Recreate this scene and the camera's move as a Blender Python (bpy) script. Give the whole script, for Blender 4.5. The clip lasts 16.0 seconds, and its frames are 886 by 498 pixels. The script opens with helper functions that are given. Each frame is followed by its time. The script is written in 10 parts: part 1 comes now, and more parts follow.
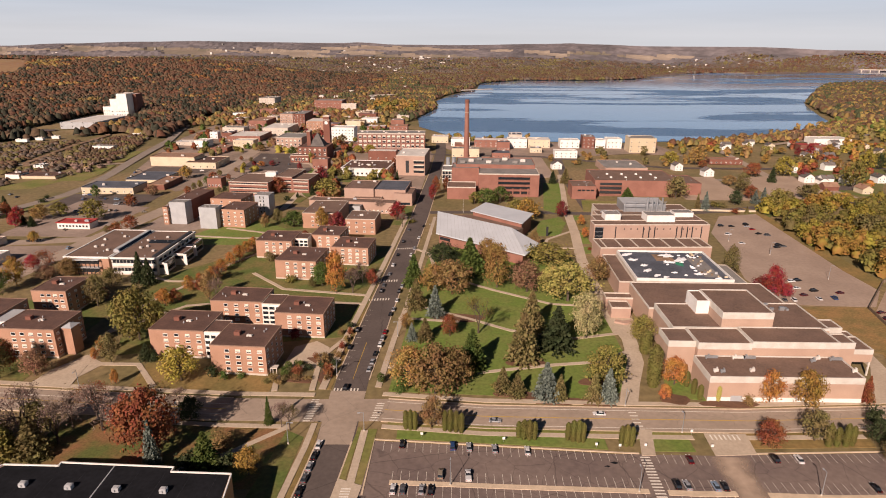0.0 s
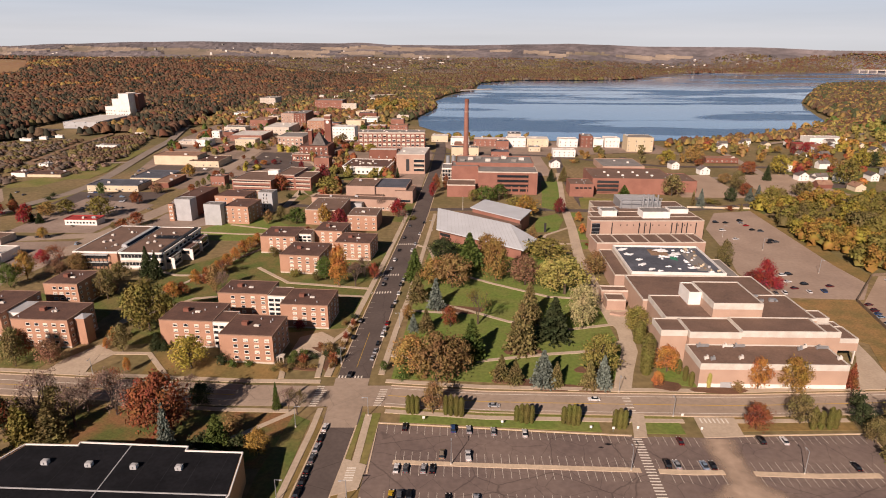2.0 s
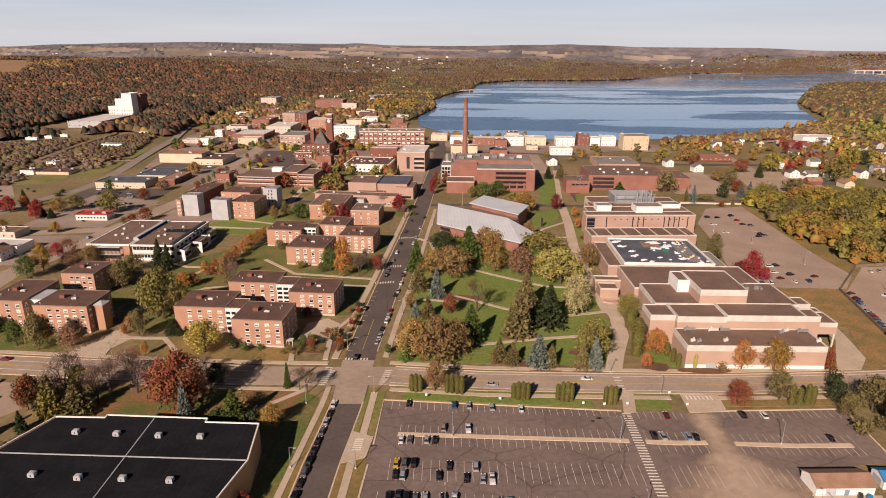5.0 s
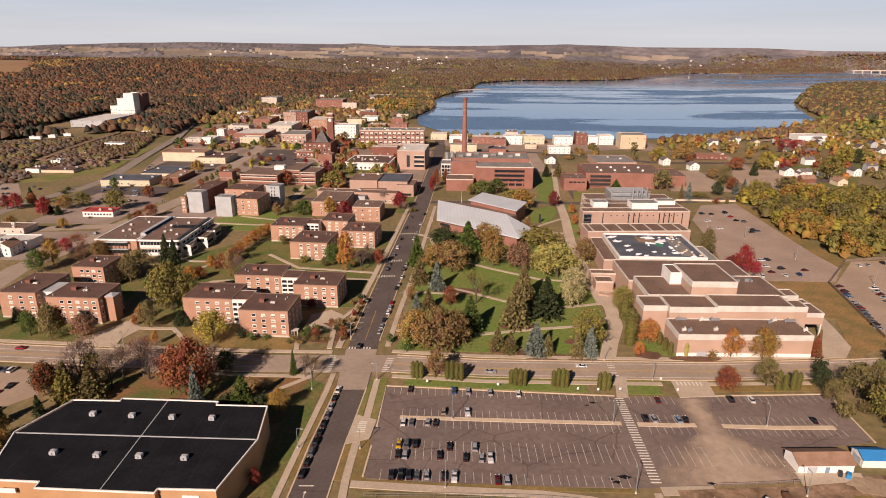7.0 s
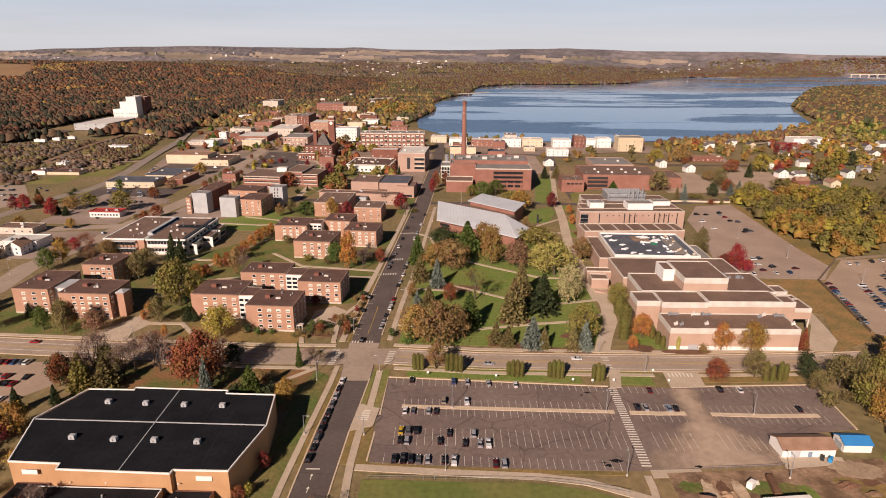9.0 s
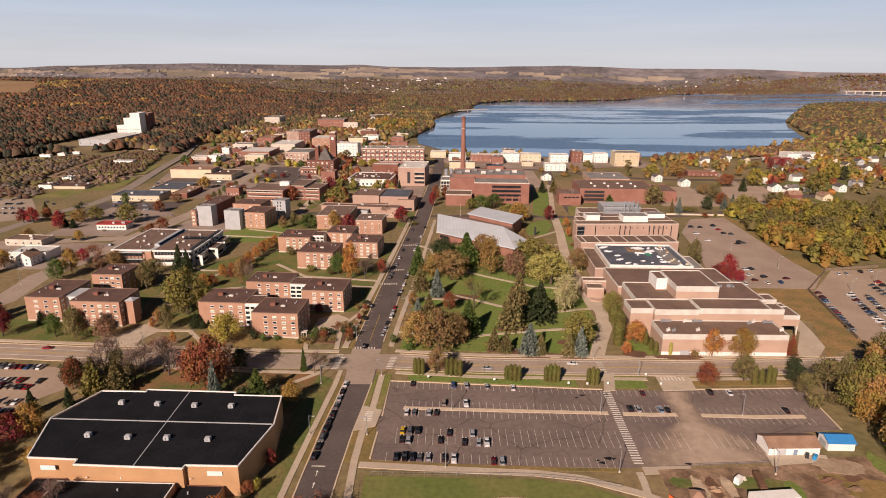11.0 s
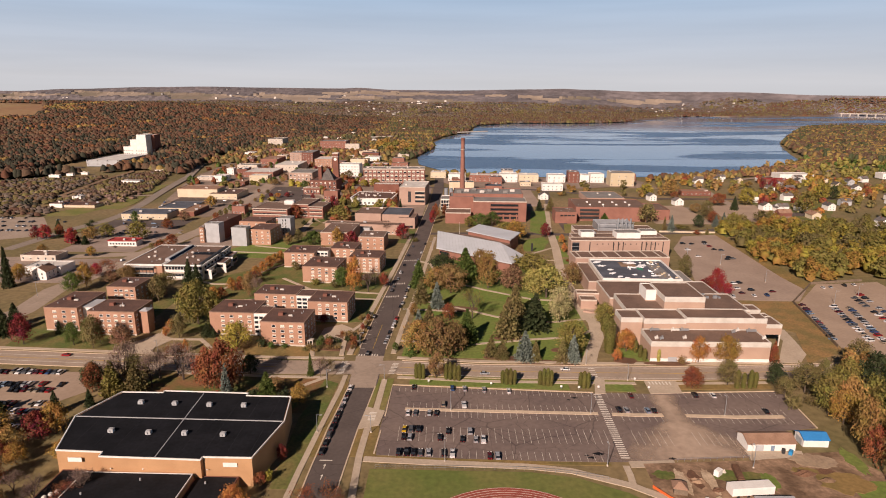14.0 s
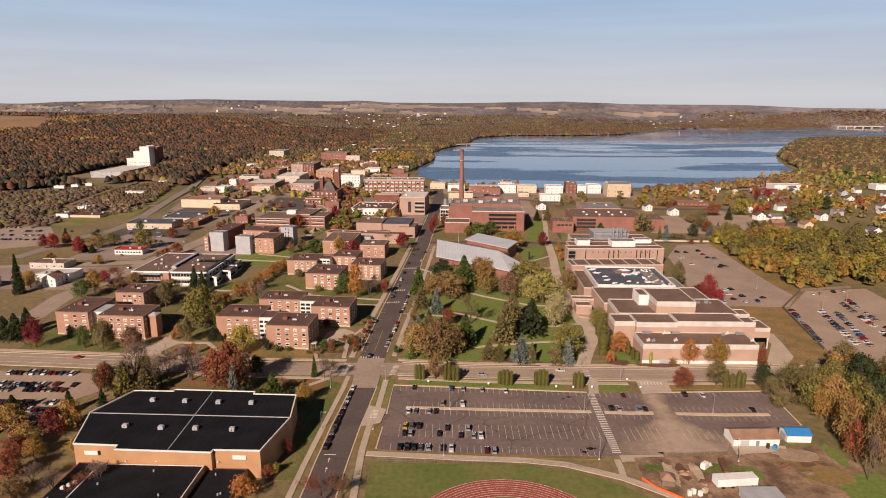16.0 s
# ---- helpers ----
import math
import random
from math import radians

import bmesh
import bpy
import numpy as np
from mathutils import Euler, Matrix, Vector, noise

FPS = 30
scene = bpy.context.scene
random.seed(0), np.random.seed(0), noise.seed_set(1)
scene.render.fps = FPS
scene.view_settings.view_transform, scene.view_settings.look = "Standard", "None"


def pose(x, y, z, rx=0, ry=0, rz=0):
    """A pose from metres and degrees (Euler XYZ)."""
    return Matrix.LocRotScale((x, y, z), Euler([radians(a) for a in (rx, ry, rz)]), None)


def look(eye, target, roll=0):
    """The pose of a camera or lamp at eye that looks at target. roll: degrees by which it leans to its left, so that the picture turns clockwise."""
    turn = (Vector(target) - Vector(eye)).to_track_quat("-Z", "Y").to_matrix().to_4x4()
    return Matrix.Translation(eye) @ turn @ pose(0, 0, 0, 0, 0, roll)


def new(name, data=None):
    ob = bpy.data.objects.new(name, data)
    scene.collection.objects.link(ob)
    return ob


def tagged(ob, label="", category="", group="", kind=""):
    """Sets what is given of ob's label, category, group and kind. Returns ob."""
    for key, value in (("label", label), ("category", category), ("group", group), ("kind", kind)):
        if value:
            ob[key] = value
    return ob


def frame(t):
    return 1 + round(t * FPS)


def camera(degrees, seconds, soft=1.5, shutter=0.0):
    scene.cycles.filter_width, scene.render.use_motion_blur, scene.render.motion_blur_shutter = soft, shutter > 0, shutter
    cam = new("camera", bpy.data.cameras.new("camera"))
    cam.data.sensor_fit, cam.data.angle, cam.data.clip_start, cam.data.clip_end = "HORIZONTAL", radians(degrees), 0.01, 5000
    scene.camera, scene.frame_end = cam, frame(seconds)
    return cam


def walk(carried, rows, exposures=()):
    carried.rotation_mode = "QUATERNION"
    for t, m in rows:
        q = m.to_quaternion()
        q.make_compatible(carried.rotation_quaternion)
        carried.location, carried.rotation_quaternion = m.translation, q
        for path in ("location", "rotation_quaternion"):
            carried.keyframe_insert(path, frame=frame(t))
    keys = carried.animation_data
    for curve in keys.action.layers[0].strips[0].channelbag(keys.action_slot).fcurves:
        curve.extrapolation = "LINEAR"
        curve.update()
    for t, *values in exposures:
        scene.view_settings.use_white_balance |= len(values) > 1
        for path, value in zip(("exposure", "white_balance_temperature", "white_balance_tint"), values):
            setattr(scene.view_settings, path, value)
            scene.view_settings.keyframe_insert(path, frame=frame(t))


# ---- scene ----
cam = camera(72.0, 16.0, soft=1.0)
PATH = [
    (0, (1.14, -1.919, 132.492), (1.11, -0.022, 131.86), 0.3),
    (0.5, (0.961, -4.357, 132.487), (0.931, -2.46, 131.855), 0.3),
    (1, (0.996, -6.837, 132.324), (0.967, -4.939, 131.692), 0.3),
    (1.5, (0.898, -9.367, 132.279), (0.87, -7.47, 131.648), 0.3),
    (2, (0.769, -11.89, 132.327), (0.741, -9.993, 131.696), 0.3),
    (2.5, (0.653, -14.477, 132.318), (0.625, -12.58, 131.686), 0.3),
    (3, (0.366, -16.962, 132.245), (0.339, -15.065, 131.614), 0.3),
    (3.5, (0.226, -19.412, 132.175), (0.201, -17.515, 131.544), 0.3),
    (4, (0.163, -22.116, 132.149), (0.138, -20.218, 131.518), 0.3),
    (6.5, (-0.218, -35.142, 131.833), (-0.24, -33.243, 131.205), 0.3),
    (7, (-0.178, -37.727, 131.853), (-0.2, -35.829, 131.224), 0.3),
    (7.5, (-0.165, -40.334, 131.873), (-0.186, -38.436, 131.245), 0.3),
    (8, (-0.343, -43.015, 131.994), (-0.364, -41.116, 131.365), 0.3),
    (8.5, (-0.309, -45.517, 131.938), (-0.329, -43.618, 131.31), 0.3),
    (9, (-0.246, -48.137, 132.041), (-0.267, -46.235, 131.423), 0.3),
    (11.5, (-0.389, -61.886, 132.046), (-0.408, -59.965, 131.489), 0.3),
    (12, (-0.35, -64.701, 132.084), (-0.369, -62.777, 131.539), 0.3),
    (12.5, (-0.208, -67.683, 132.171), (-0.228, -65.756, 131.638), 0.3),
    (13, (-0.104, -70.82, 132.192), (-0.124, -68.889, 131.67), 0.3),
    (13.5, (0.017, -73.862, 132.127), (-0.003, -71.929, 131.617), 0.3),
    (14, (0.084, -76.882, 132.195), (0.064, -74.946, 131.694), 0.3),
    (14.5, (0.154, -79.796, 132.136), (0.134, -77.858, 131.645), 0.3),
    (15, (0.264, -82.922, 132.079), (0.244, -80.98, 131.598), 0.3),
    (15.5, (0.359, -86.097, 132.096), (0.339, -84.154, 131.626), 0.3),
    (16, (0.428, -89.162, 131.959), (0.409, -87.216, 131.496), 0.3),
]
walk(cam, [(t, look(eye, target, roll)) for t, eye, target, roll in PATH], exposures=((0.0, 0.29, 6200, 20), (8.0, 0.29, 6200, 20), (16.0, 0.17, 6200, 20)))

# ---- world, sun, exposure ----
SUN_FROM = Vector((-0.36, -0.79, 0.50)).normalized()
sky_world = bpy.data.worlds.new("sky")
scene.world = sky_world
sky_world.use_nodes = True
wn = sky_world.node_tree
sky_node = wn.nodes.new("ShaderNodeTexSky")
sky_node.sky_type = "NISHITA"
sky_node.sun_disc = False
sky_node.sun_elevation = math.asin(SUN_FROM.z)
sky_node.sun_rotation = math.atan2(SUN_FROM.x, SUN_FROM.y)
sky_node.altitude = 3500
sky_node.air_density = 1.0
sky_node.dust_density = 2.0
sky_node.ozone_density = 2.0
# thin high cloud: a pale veil low in the sky, broken into long streaks
sky_dir = wn.nodes.new("ShaderNodeTexCoord")
sky_xyz = wn.nodes.new("ShaderNodeSeparateXYZ")
wn.links.new(sky_dir.outputs["Generated"], sky_xyz.inputs[0])
veil_low = wn.nodes.new("ShaderNodeMapRange")
veil_low.inputs["From Min"].default_value, veil_low.inputs["From Max"].default_value = 0.16, 0.24
veil_low.inputs["To Min"].default_value, veil_low.inputs["To Max"].default_value = 0.95, 0.0
wn.links.new(sky_xyz.outputs["Z"], veil_low.inputs["Value"])
streak_map = wn.nodes.new("ShaderNodeMapping")
streak_map.inputs["Scale"].default_value = (1.3, 1.3, 22)
wn.links.new(sky_dir.outputs["Generated"], streak_map.inputs["Vector"])
streaks = wn.nodes.new("ShaderNodeTexNoise")
streaks.inputs["Scale"].default_value, streaks.inputs["Detail"].default_value = 1.6, 5
wn.links.new(streak_map.outputs[0], streaks.inputs["Vector"])
streak_range = wn.nodes.new("ShaderNodeMapRange")
streak_range.inputs["From Min"].default_value, streak_range.inputs["From Max"].default_value = 0.3, 0.7
streak_range.inputs["To Min"].default_value, streak_range.inputs["To Max"].default_value = 0.86, 1.0
wn.links.new(streaks.outputs["Fac"], streak_range.inputs["Value"])
veil = wn.nodes.new("ShaderNodeMath")
veil.operation = "MULTIPLY"
wn.links.new(veil_low.outputs["Result"], veil.inputs[0])
wn.links.new(streak_range.outputs["Result"], veil.inputs[1])
veiled = wn.nodes.new("ShaderNodeMix")
veiled.data_type = "RGBA"
veil_blue = wn.nodes.new("ShaderNodeMapRange")
veil_blue.inputs["From Min"].default_value, veil_blue.inputs["From Max"].default_value = 0.02, 0.16
wn.links.new(sky_xyz.outputs["Z"], veil_blue.inputs["Value"])
veil_tone = wn.nodes.new("ShaderNodeMix")
veil_tone.data_type = "RGBA"
veil_tone.inputs["A"].default_value = (29.8, 30.3, 28.6, 1)
veil_tone.inputs["B"].default_value = (18.1, 25.7, 31.6, 1)
wn.links.new(veil_blue.outputs["Result"], veil_tone.inputs["Factor"])
wn.links.new(veil_tone.outputs["Result"], veiled.inputs["B"])
wn.links.new(veil.outputs[0], veiled.inputs["Factor"])
wn.links.new(sky_node.outputs[0], veiled.inputs["A"])
wn.links.new(veiled.outputs["Result"], wn.nodes["Background"].inputs[0])
wn.nodes["Background"].inputs[1].default_value = 0.0195
sun_data = bpy.data.lights.new("sun", "SUN")
sun_data.energy, sun_data.angle, sun_data.color = 5.75, radians(0.53), (1.0, 0.80, 0.61)
sun_lamp = new("sun", sun_data)
sun_lamp.matrix_world = look(SUN_FROM * 300, (0, 0, 0))

# ---- materials ----


def mat(name, base, other=None, var=0.2, coarse=0.05, fine=1.5, rough=0.85, metal=0.0, bump=0.25, rand=0.0, spec=0.3, edge=(0.38, 0.62)):
    """A weathered surface: two colours mixed by a coarse noise, shaded by a fine one, with a slight relief."""
    m = bpy.data.materials.new(name)
    m.use_nodes = True
    nt = m.node_tree
    b = nt.nodes["Principled BSDF"]
    b.inputs["Roughness"].default_value = rough
    b.inputs["Metallic"].default_value = metal
    b.inputs["Specular IOR Level"].default_value = spec
    geo = nt.nodes.new("ShaderNodeNewGeometry")
    n1 = nt.nodes.new("ShaderNodeTexNoise")
    n1.inputs["Scale"].default_value = coarse
    n1.inputs["Detail"].default_value = 5
    n2 = nt.nodes.new("ShaderNodeTexNoise")
    n2.inputs["Scale"].default_value = fine
    n2.inputs["Detail"].default_value = 4
    for n in (n1, n2):
        nt.links.new(geo.outputs["Position"], n.inputs["Vector"])
    ramp = nt.nodes.new("ShaderNodeMapRange")
    ramp.inputs["From Min"].default_value, ramp.inputs["From Max"].default_value = edge
    nt.links.new(n1.outputs["Fac"], ramp.inputs["Value"])
    mix = nt.nodes.new("ShaderNodeMix")
    mix.data_type = "RGBA"
    mix.inputs["A"].default_value = (*base, 1)
    mix.inputs["B"].default_value = (*(other or [c * (1 - var) for c in base]), 1)
    nt.links.new(ramp.outputs["Result"], mix.inputs["Factor"])
    hsv = nt.nodes.new("ShaderNodeHueSaturation")
    val = nt.nodes.new("ShaderNodeMapRange")
    val.inputs["From Min"].default_value, val.inputs["From Max"].default_value = 0.25, 0.75
    val.inputs["To Min"].default_value, val.inputs["To Max"].default_value = 1 - var, 1 + var
    nt.links.new(n2.outputs["Fac"], val.inputs["Value"])
    nt.links.new(mix.outputs["Result"], hsv.inputs["Color"])
    last = val.outputs["Result"]
    if rand:
        info = nt.nodes.new("ShaderNodeObjectInfo")
        r = nt.nodes.new("ShaderNodeMapRange")
        r.inputs["To Min"].default_value, r.inputs["To Max"].default_value = 1 - rand, 1 + rand
        nt.links.new(info.outputs["Random"], r.inputs["Value"])
        mul = nt.nodes.new("ShaderNodeMath")
        mul.operation = "MULTIPLY"
        nt.links.new(last, mul.inputs[0])
        nt.links.new(r.outputs["Result"], mul.inputs[1])
        last = mul.outputs[0]
    nt.links.new(last, hsv.inputs["Value"])
    nt.links.new(hsv.outputs["Color"], b.inputs["Base Color"])
    if bump:
        bm_ = nt.nodes.new("ShaderNodeBump")
        bm_.inputs["Strength"].default_value = bump
        bm_.inputs["Distance"].default_value = 0.05
        nt.links.new(n2.outputs["Fac"], bm_.inputs["Height"])
        nt.links.new(bm_.outputs["Normal"], b.inputs["Normal"])
    return m


def leafy(name, base, hue=0.025, spread=0.22):
    """Foliage: every leaf clump takes its own hue and value; light passes through a little."""
    m = bpy.data.materials.new(name)
    m.use_nodes = True
    nt = m.node_tree
    b = nt.nodes["Principled BSDF"]
    b.inputs["Roughness"].default_value = 0.75
    b.inputs["Specular IOR Level"].default_value = 0.15
    geo = nt.nodes.new("ShaderNodeNewGeometry")
    info = nt.nodes.new("ShaderNodeObjectInfo")
    wob = nt.nodes.new("ShaderNodeTexNoise")
    wob.inputs["Scale"].default_value = 0.22
    nt.links.new(geo.outputs["Position"], wob.inputs["Vector"])
    hsv = nt.nodes.new("ShaderNodeHueSaturation")
    hsv.inputs["Color"].default_value = (*base, 1)
    v = nt.nodes.new("ShaderNodeMapRange")
    v.inputs["To Min"].default_value, v.inputs["To Max"].default_value = 1 - spread, 1 + spread
    nt.links.new(geo.outputs["Random Per Island"], v.inputs["Value"])
    hr = nt.nodes.new("ShaderNodeMapRange")
    hr.inputs["From Min"].default_value, hr.inputs["From Max"].default_value = 0.3, 0.7
    hr.inputs["To Min"].default_value, hr.inputs["To Max"].default_value = 0.5 - hue, 0.5 + hue
    nt.links.new(wob.outputs["Fac"], hr.inputs["Value"])
    tr = nt.nodes.new("ShaderNodeMapRange")
    tr.inputs["To Min"].default_value, tr.inputs["To Max"].default_value = 0.82, 1.18
    nt.links.new(info.outputs["Random"], tr.inputs["Value"])
    mul = nt.nodes.new("ShaderNodeMath")
    mul.operation = "MULTIPLY"
    nt.links.new(v.outputs["Result"], mul.inputs[0])
    nt.links.new(tr.outputs["Result"], mul.inputs[1])
    nt.links.new(mul.outputs[0], hsv.inputs["Value"])
    nt.links.new(hr.outputs["Result"], hsv.inputs["Hue"])
    nt.links.new(hsv.outputs["Color"], b.inputs["Base Color"])
    trans = nt.nodes.new("ShaderNodeBsdfTranslucent")
    nt.links.new(hsv.outputs["Color"], trans.inputs["Color"])
    mx = nt.nodes.new("ShaderNodeMixShader")
    mx.inputs[0].default_value = 0.15
    nt.links.new(b.outputs[0], mx.inputs[1])
    nt.links.new(trans.outputs[0], mx.inputs[2])
    nt.links.new(mx.outputs[0], nt.nodes["Material Output"].inputs[0])
    return m


LEAF_TONE = {
    "ochre": (0.303, 0.193, 0.062), "brown": (0.238, 0.155, 0.064), "green": (0.085, 0.12, 0.028), "drab": (0.177, 0.147, 0.058), "dark": (0.045, 0.058, 0.024), "blue": (0.155, 0.185, 0.155), "olive": (0.206, 0.178, 0.048), "yellow": (0.32, 0.283, 0.084), "pale": (0.412, 0.367, 0.18), "russet": (0.25, 0.145, 0.085), "rust": (0.228, 0.080, 0.036), "orange": (0.39, 0.178, 0.05), "crimson": (0.185, 0.030, 0.030), "red": (0.275, 0.034, 0.032), "gold": (0.317, 0.197, 0.048), "lime": (0.311, 0.255, 0.049), "grey": (0.21, 0.145, 0.115), "hedge": (0.13, 0.122, 0.034), "far": (0.27, 0.2, 0.145)}
LEAF = {k: leafy("leaves_" + k, c) for k, c in LEAF_TONE.items()}
BARK = mat("bark", (0.10, 0.075, 0.055), var=0.3, fine=4)
TWIG = mat("twigs", (0.115, 0.085, 0.068), var=0.3, fine=3)
BRICK = mat("salmon_brick", (0.405, 0.236, 0.160), (0.355, 0.204, 0.136), var=0.12, coarse=0.15, fine=4, rand=0.05)
BRICK_RED = mat("red_brick", (0.27, 0.128, 0.095), (0.23, 0.106, 0.078), var=0.13, coarse=0.12, fine=4)
BRICK_PALE = mat("pale_brick", (0.40, 0.275, 0.215), (0.355, 0.24, 0.187), var=0.1, coarse=0.1, fine=4)
BRICK_DARK = mat("brown_brick", (0.20, 0.085, 0.06), var=0.15, coarse=0.1, fine=4)
CONCRETE = mat("pale_concrete", (0.55, 0.49, 0.42), (0.47, 0.41, 0.34), var=0.1, coarse=0.2, fine=2)
WHITE = mat("white_paint", (0.76, 0.74, 0.70), (0.68, 0.66, 0.62), var=0.06, coarse=0.2, fine=2)
CREAM = mat("cream_paint", (0.60, 0.51, 0.37), (0.54, 0.45, 0.32), var=0.08, coarse=0.1)
YELLOWISH = mat("buff_panel", (0.53, 0.44, 0.30), var=0.08, coarse=0.1)
STEEL = mat("grey_metal", (0.42, 0.44, 0.46), (0.36, 0.38, 0.40), var=0.08, coarse=0.15, rough=0.45, metal=0.6, bump=0.05)
ZINC = mat("standing_seam_metal", (0.52, 0.545, 0.575), (0.47, 0.495, 0.52), var=0.06, coarse=0.08, rough=0.5, metal=0.0, bump=0.05)
LOUVRE = mat("grey_panel", (0.40, 0.41, 0.42), (0.35, 0.36, 0.37), var=0.08, coarse=0.2)
ROOF = mat("brown_gravel_roof", (0.185, 0.120, 0.090), (0.148, 0.098, 0.074), var=0.22, coarse=0.12, fine=1.2)
ROOF_DARK = mat("dark_brown_roof", (0.132, 0.076, 0.058), (0.10, 0.058, 0.046), var=0.25, coarse=0.15, fine=1.2)
ROOF_BLACK = mat("black_membrane", (0.0145, 0.015, 0.018), (0.010, 0.0105, 0.0125), var=0.25, coarse=0.12, fine=0.8, rough=0.8, bump=0.1, spec=0.1)
ROOF_SLATE = mat("slate_blue_membrane", (0.105, 0.112, 0.135), (0.075, 0.082, 0.10), var=0.25, coarse=0.12, fine=0.8)
ROOF_GREY = mat("grey_roof", (0.24, 0.225, 0.21), (0.19, 0.18, 0.17), var=0.18, coarse=0.1, fine=1)
ROOF_WHITE = mat("white_membrane", (0.62, 0.59, 0.54), (0.52, 0.49, 0.45), var=0.1, coarse=0.1)
ROOF_BLUE = mat("bright_blue_roof", (0.03, 0.20, 0.48), var=0.08, coarse=0.3)
ROOF_RED = mat("red_roof", (0.34, 0.05, 0.045), var=0.12, coarse=0.2)
ROOF_TAN = mat("tan_shingle", (0.30, 0.185, 0.125), (0.25, 0.15, 0.10), var=0.15, coarse=0.3, fine=3)
SHINGLE = mat("grey_shingle", (0.14, 0.125, 0.115), (0.10, 0.09, 0.085), var=0.2, coarse=0.3, fine=3, rand=0.3)
ASPHALT = mat("asphalt_road", (0.115, 0.092, 0.082), (0.095, 0.076, 0.068), var=0.14, coarse=0.06, fine=0.7)
ASPHALT_PALE = mat("worn_road", (0.36, 0.285, 0.222), (0.31, 0.245, 0.19), var=0.12, coarse=0.05, fine=0.5)
CURB = mat("kerb_concrete", (0.58, 0.46, 0.33), var=0.12, coarse=0.3)
WALK = mat("pavement_concrete", (0.475, 0.39, 0.295), (0.42, 0.34, 0.255), var=0.12, coarse=0.08, fine=1)
PAINT = mat("road_paint", (0.72, 0.67, 0.58), var=0.15, coarse=0.5, fine=3)
PAINT_Y = mat("yellow_paint", (0.55, 0.36, 0.05), var=0.15, coarse=0.5, fine=3)
LAWN = mat("green_lawn", (0.128, 0.185, 0.034), (0.165, 0.190, 0.048), var=0.25, coarse=0.07, fine=0.6)
LAWN_DRY = mat("dry_grass", (0.25, 0.165, 0.06), (0.165, 0.13, 0.045), var=0.25, coarse=0.06, fine=0.6)
MULCH = mat("bark_mulch", (0.16, 0.085, 0.05), (0.12, 0.065, 0.04), var=0.25, coarse=0.2, fine=2)
DIRT = mat("bare_earth", (0.31, 0.205, 0.13), (0.14, 0.088, 0.052), var=0.3, coarse=0.12, fine=0.8)
TRACK = mat("red_running_track", (0.31, 0.075, 0.05), (0.27, 0.065, 0.045), var=0.1, coarse=0.1)
GLASS = mat("window_glass", (0.02, 0.024, 0.03), var=0.2, rough=0.12, bump=0, spec=0.6)
BLIND = mat("window_blind", (0.66, 0.60, 0.50), var=0.08, rough=0.5, bump=0, rand=0.15)
DARKMETAL = mat("dark_metal", (0.05, 0.05, 0.052), var=0.15, rough=0.5, metal=0.4)
TYRE = mat("tyre_rubber", (0.018, 0.018, 0.018), var=0.2)
LAMPWHITE = mat("lamp_lens", (0.75, 0.75, 0.72), var=0.05, rough=0.25, bump=0)
LAMPRED = mat("tail_lens", (0.30, 0.02, 0.02), var=0.05, rough=0.3, bump=0)
WOOD = mat("weathered_wood", (0.20, 0.15, 0.105), var=0.25, coarse=0.4, fine=4)
ORANGE_NET = mat("orange_mesh", (0.65, 0.13, 0.03), var=0.15)
BLUE_TARP = mat("blue_plastic", (0.03, 0.24, 0.50), var=0.1, rough=0.4)
BIN_GREEN = mat("green_tarp", (0.04, 0.22, 0.13), var=0.1, rough=0.5)
PAINTS = {}
for pname, pc in {"black": (0.012, 0.012, 0.014), "white": (0.72, 0.72, 0.72), "silver": (0.36, 0.37, 0.39), "grey": (0.12, 0.125, 0.135), "red": (0.30, 0.012, 0.015),
                  "blue": (0.03, 0.07, 0.18), "maroon": (0.10, 0.012, 0.016), "tan": (0.30, 0.25, 0.19), "yellow": (0.62, 0.40, 0.02), "lightblue": (0.22, 0.30, 0.40)}.items():
    PAINTS[pname] = mat("car_paint_" + pname, pc, var=0.05, rough=0.25, metal=0.2, bump=0, spec=0.6)

# ---- building blocks ----


def thing(name, m, label, category, group="", kind=""):
    ob = new(name)
    ob.empty_display_size = 0.5
    ob.matrix_world = m
    return tagged(ob, label, category, group, kind)


def put(name, mesh, material, parent, m, label=""):
    """One mesh object under parent, at the world pose m."""
    ob = new(name, mesh)
    if material is not None:
        if not mesh.materials:
            mesh.materials.append(material)
        elif mesh.materials[0] != material:
            ob.material_slots[0].link = "OBJECT"
            ob.material_slots[0].material = material
    if parent is not None:
        ob.parent = parent
        ob.matrix_local = world_of(parent).inverted() @ m
    else:
        ob.matrix_world = m
    if label:
        tagged(ob, label)
    return ob


def world_of(ob):
    m = ob.matrix_basis.copy()
    while ob.parent:
        ob = ob.parent
        m = ob.matrix_basis @ m
    return m


def mesh_of(name, verts, faces):
    me = bpy.data.meshes.new(name)
    me.from_pydata([tuple(v) for v in verts], [], faces)
    me.update()
    return me


BOXF = [(0, 3, 2, 1), (4, 5, 6, 7), (0, 1, 5, 4), (1, 2, 6, 5), (2, 3, 7, 6), (3, 0, 4, 7)]


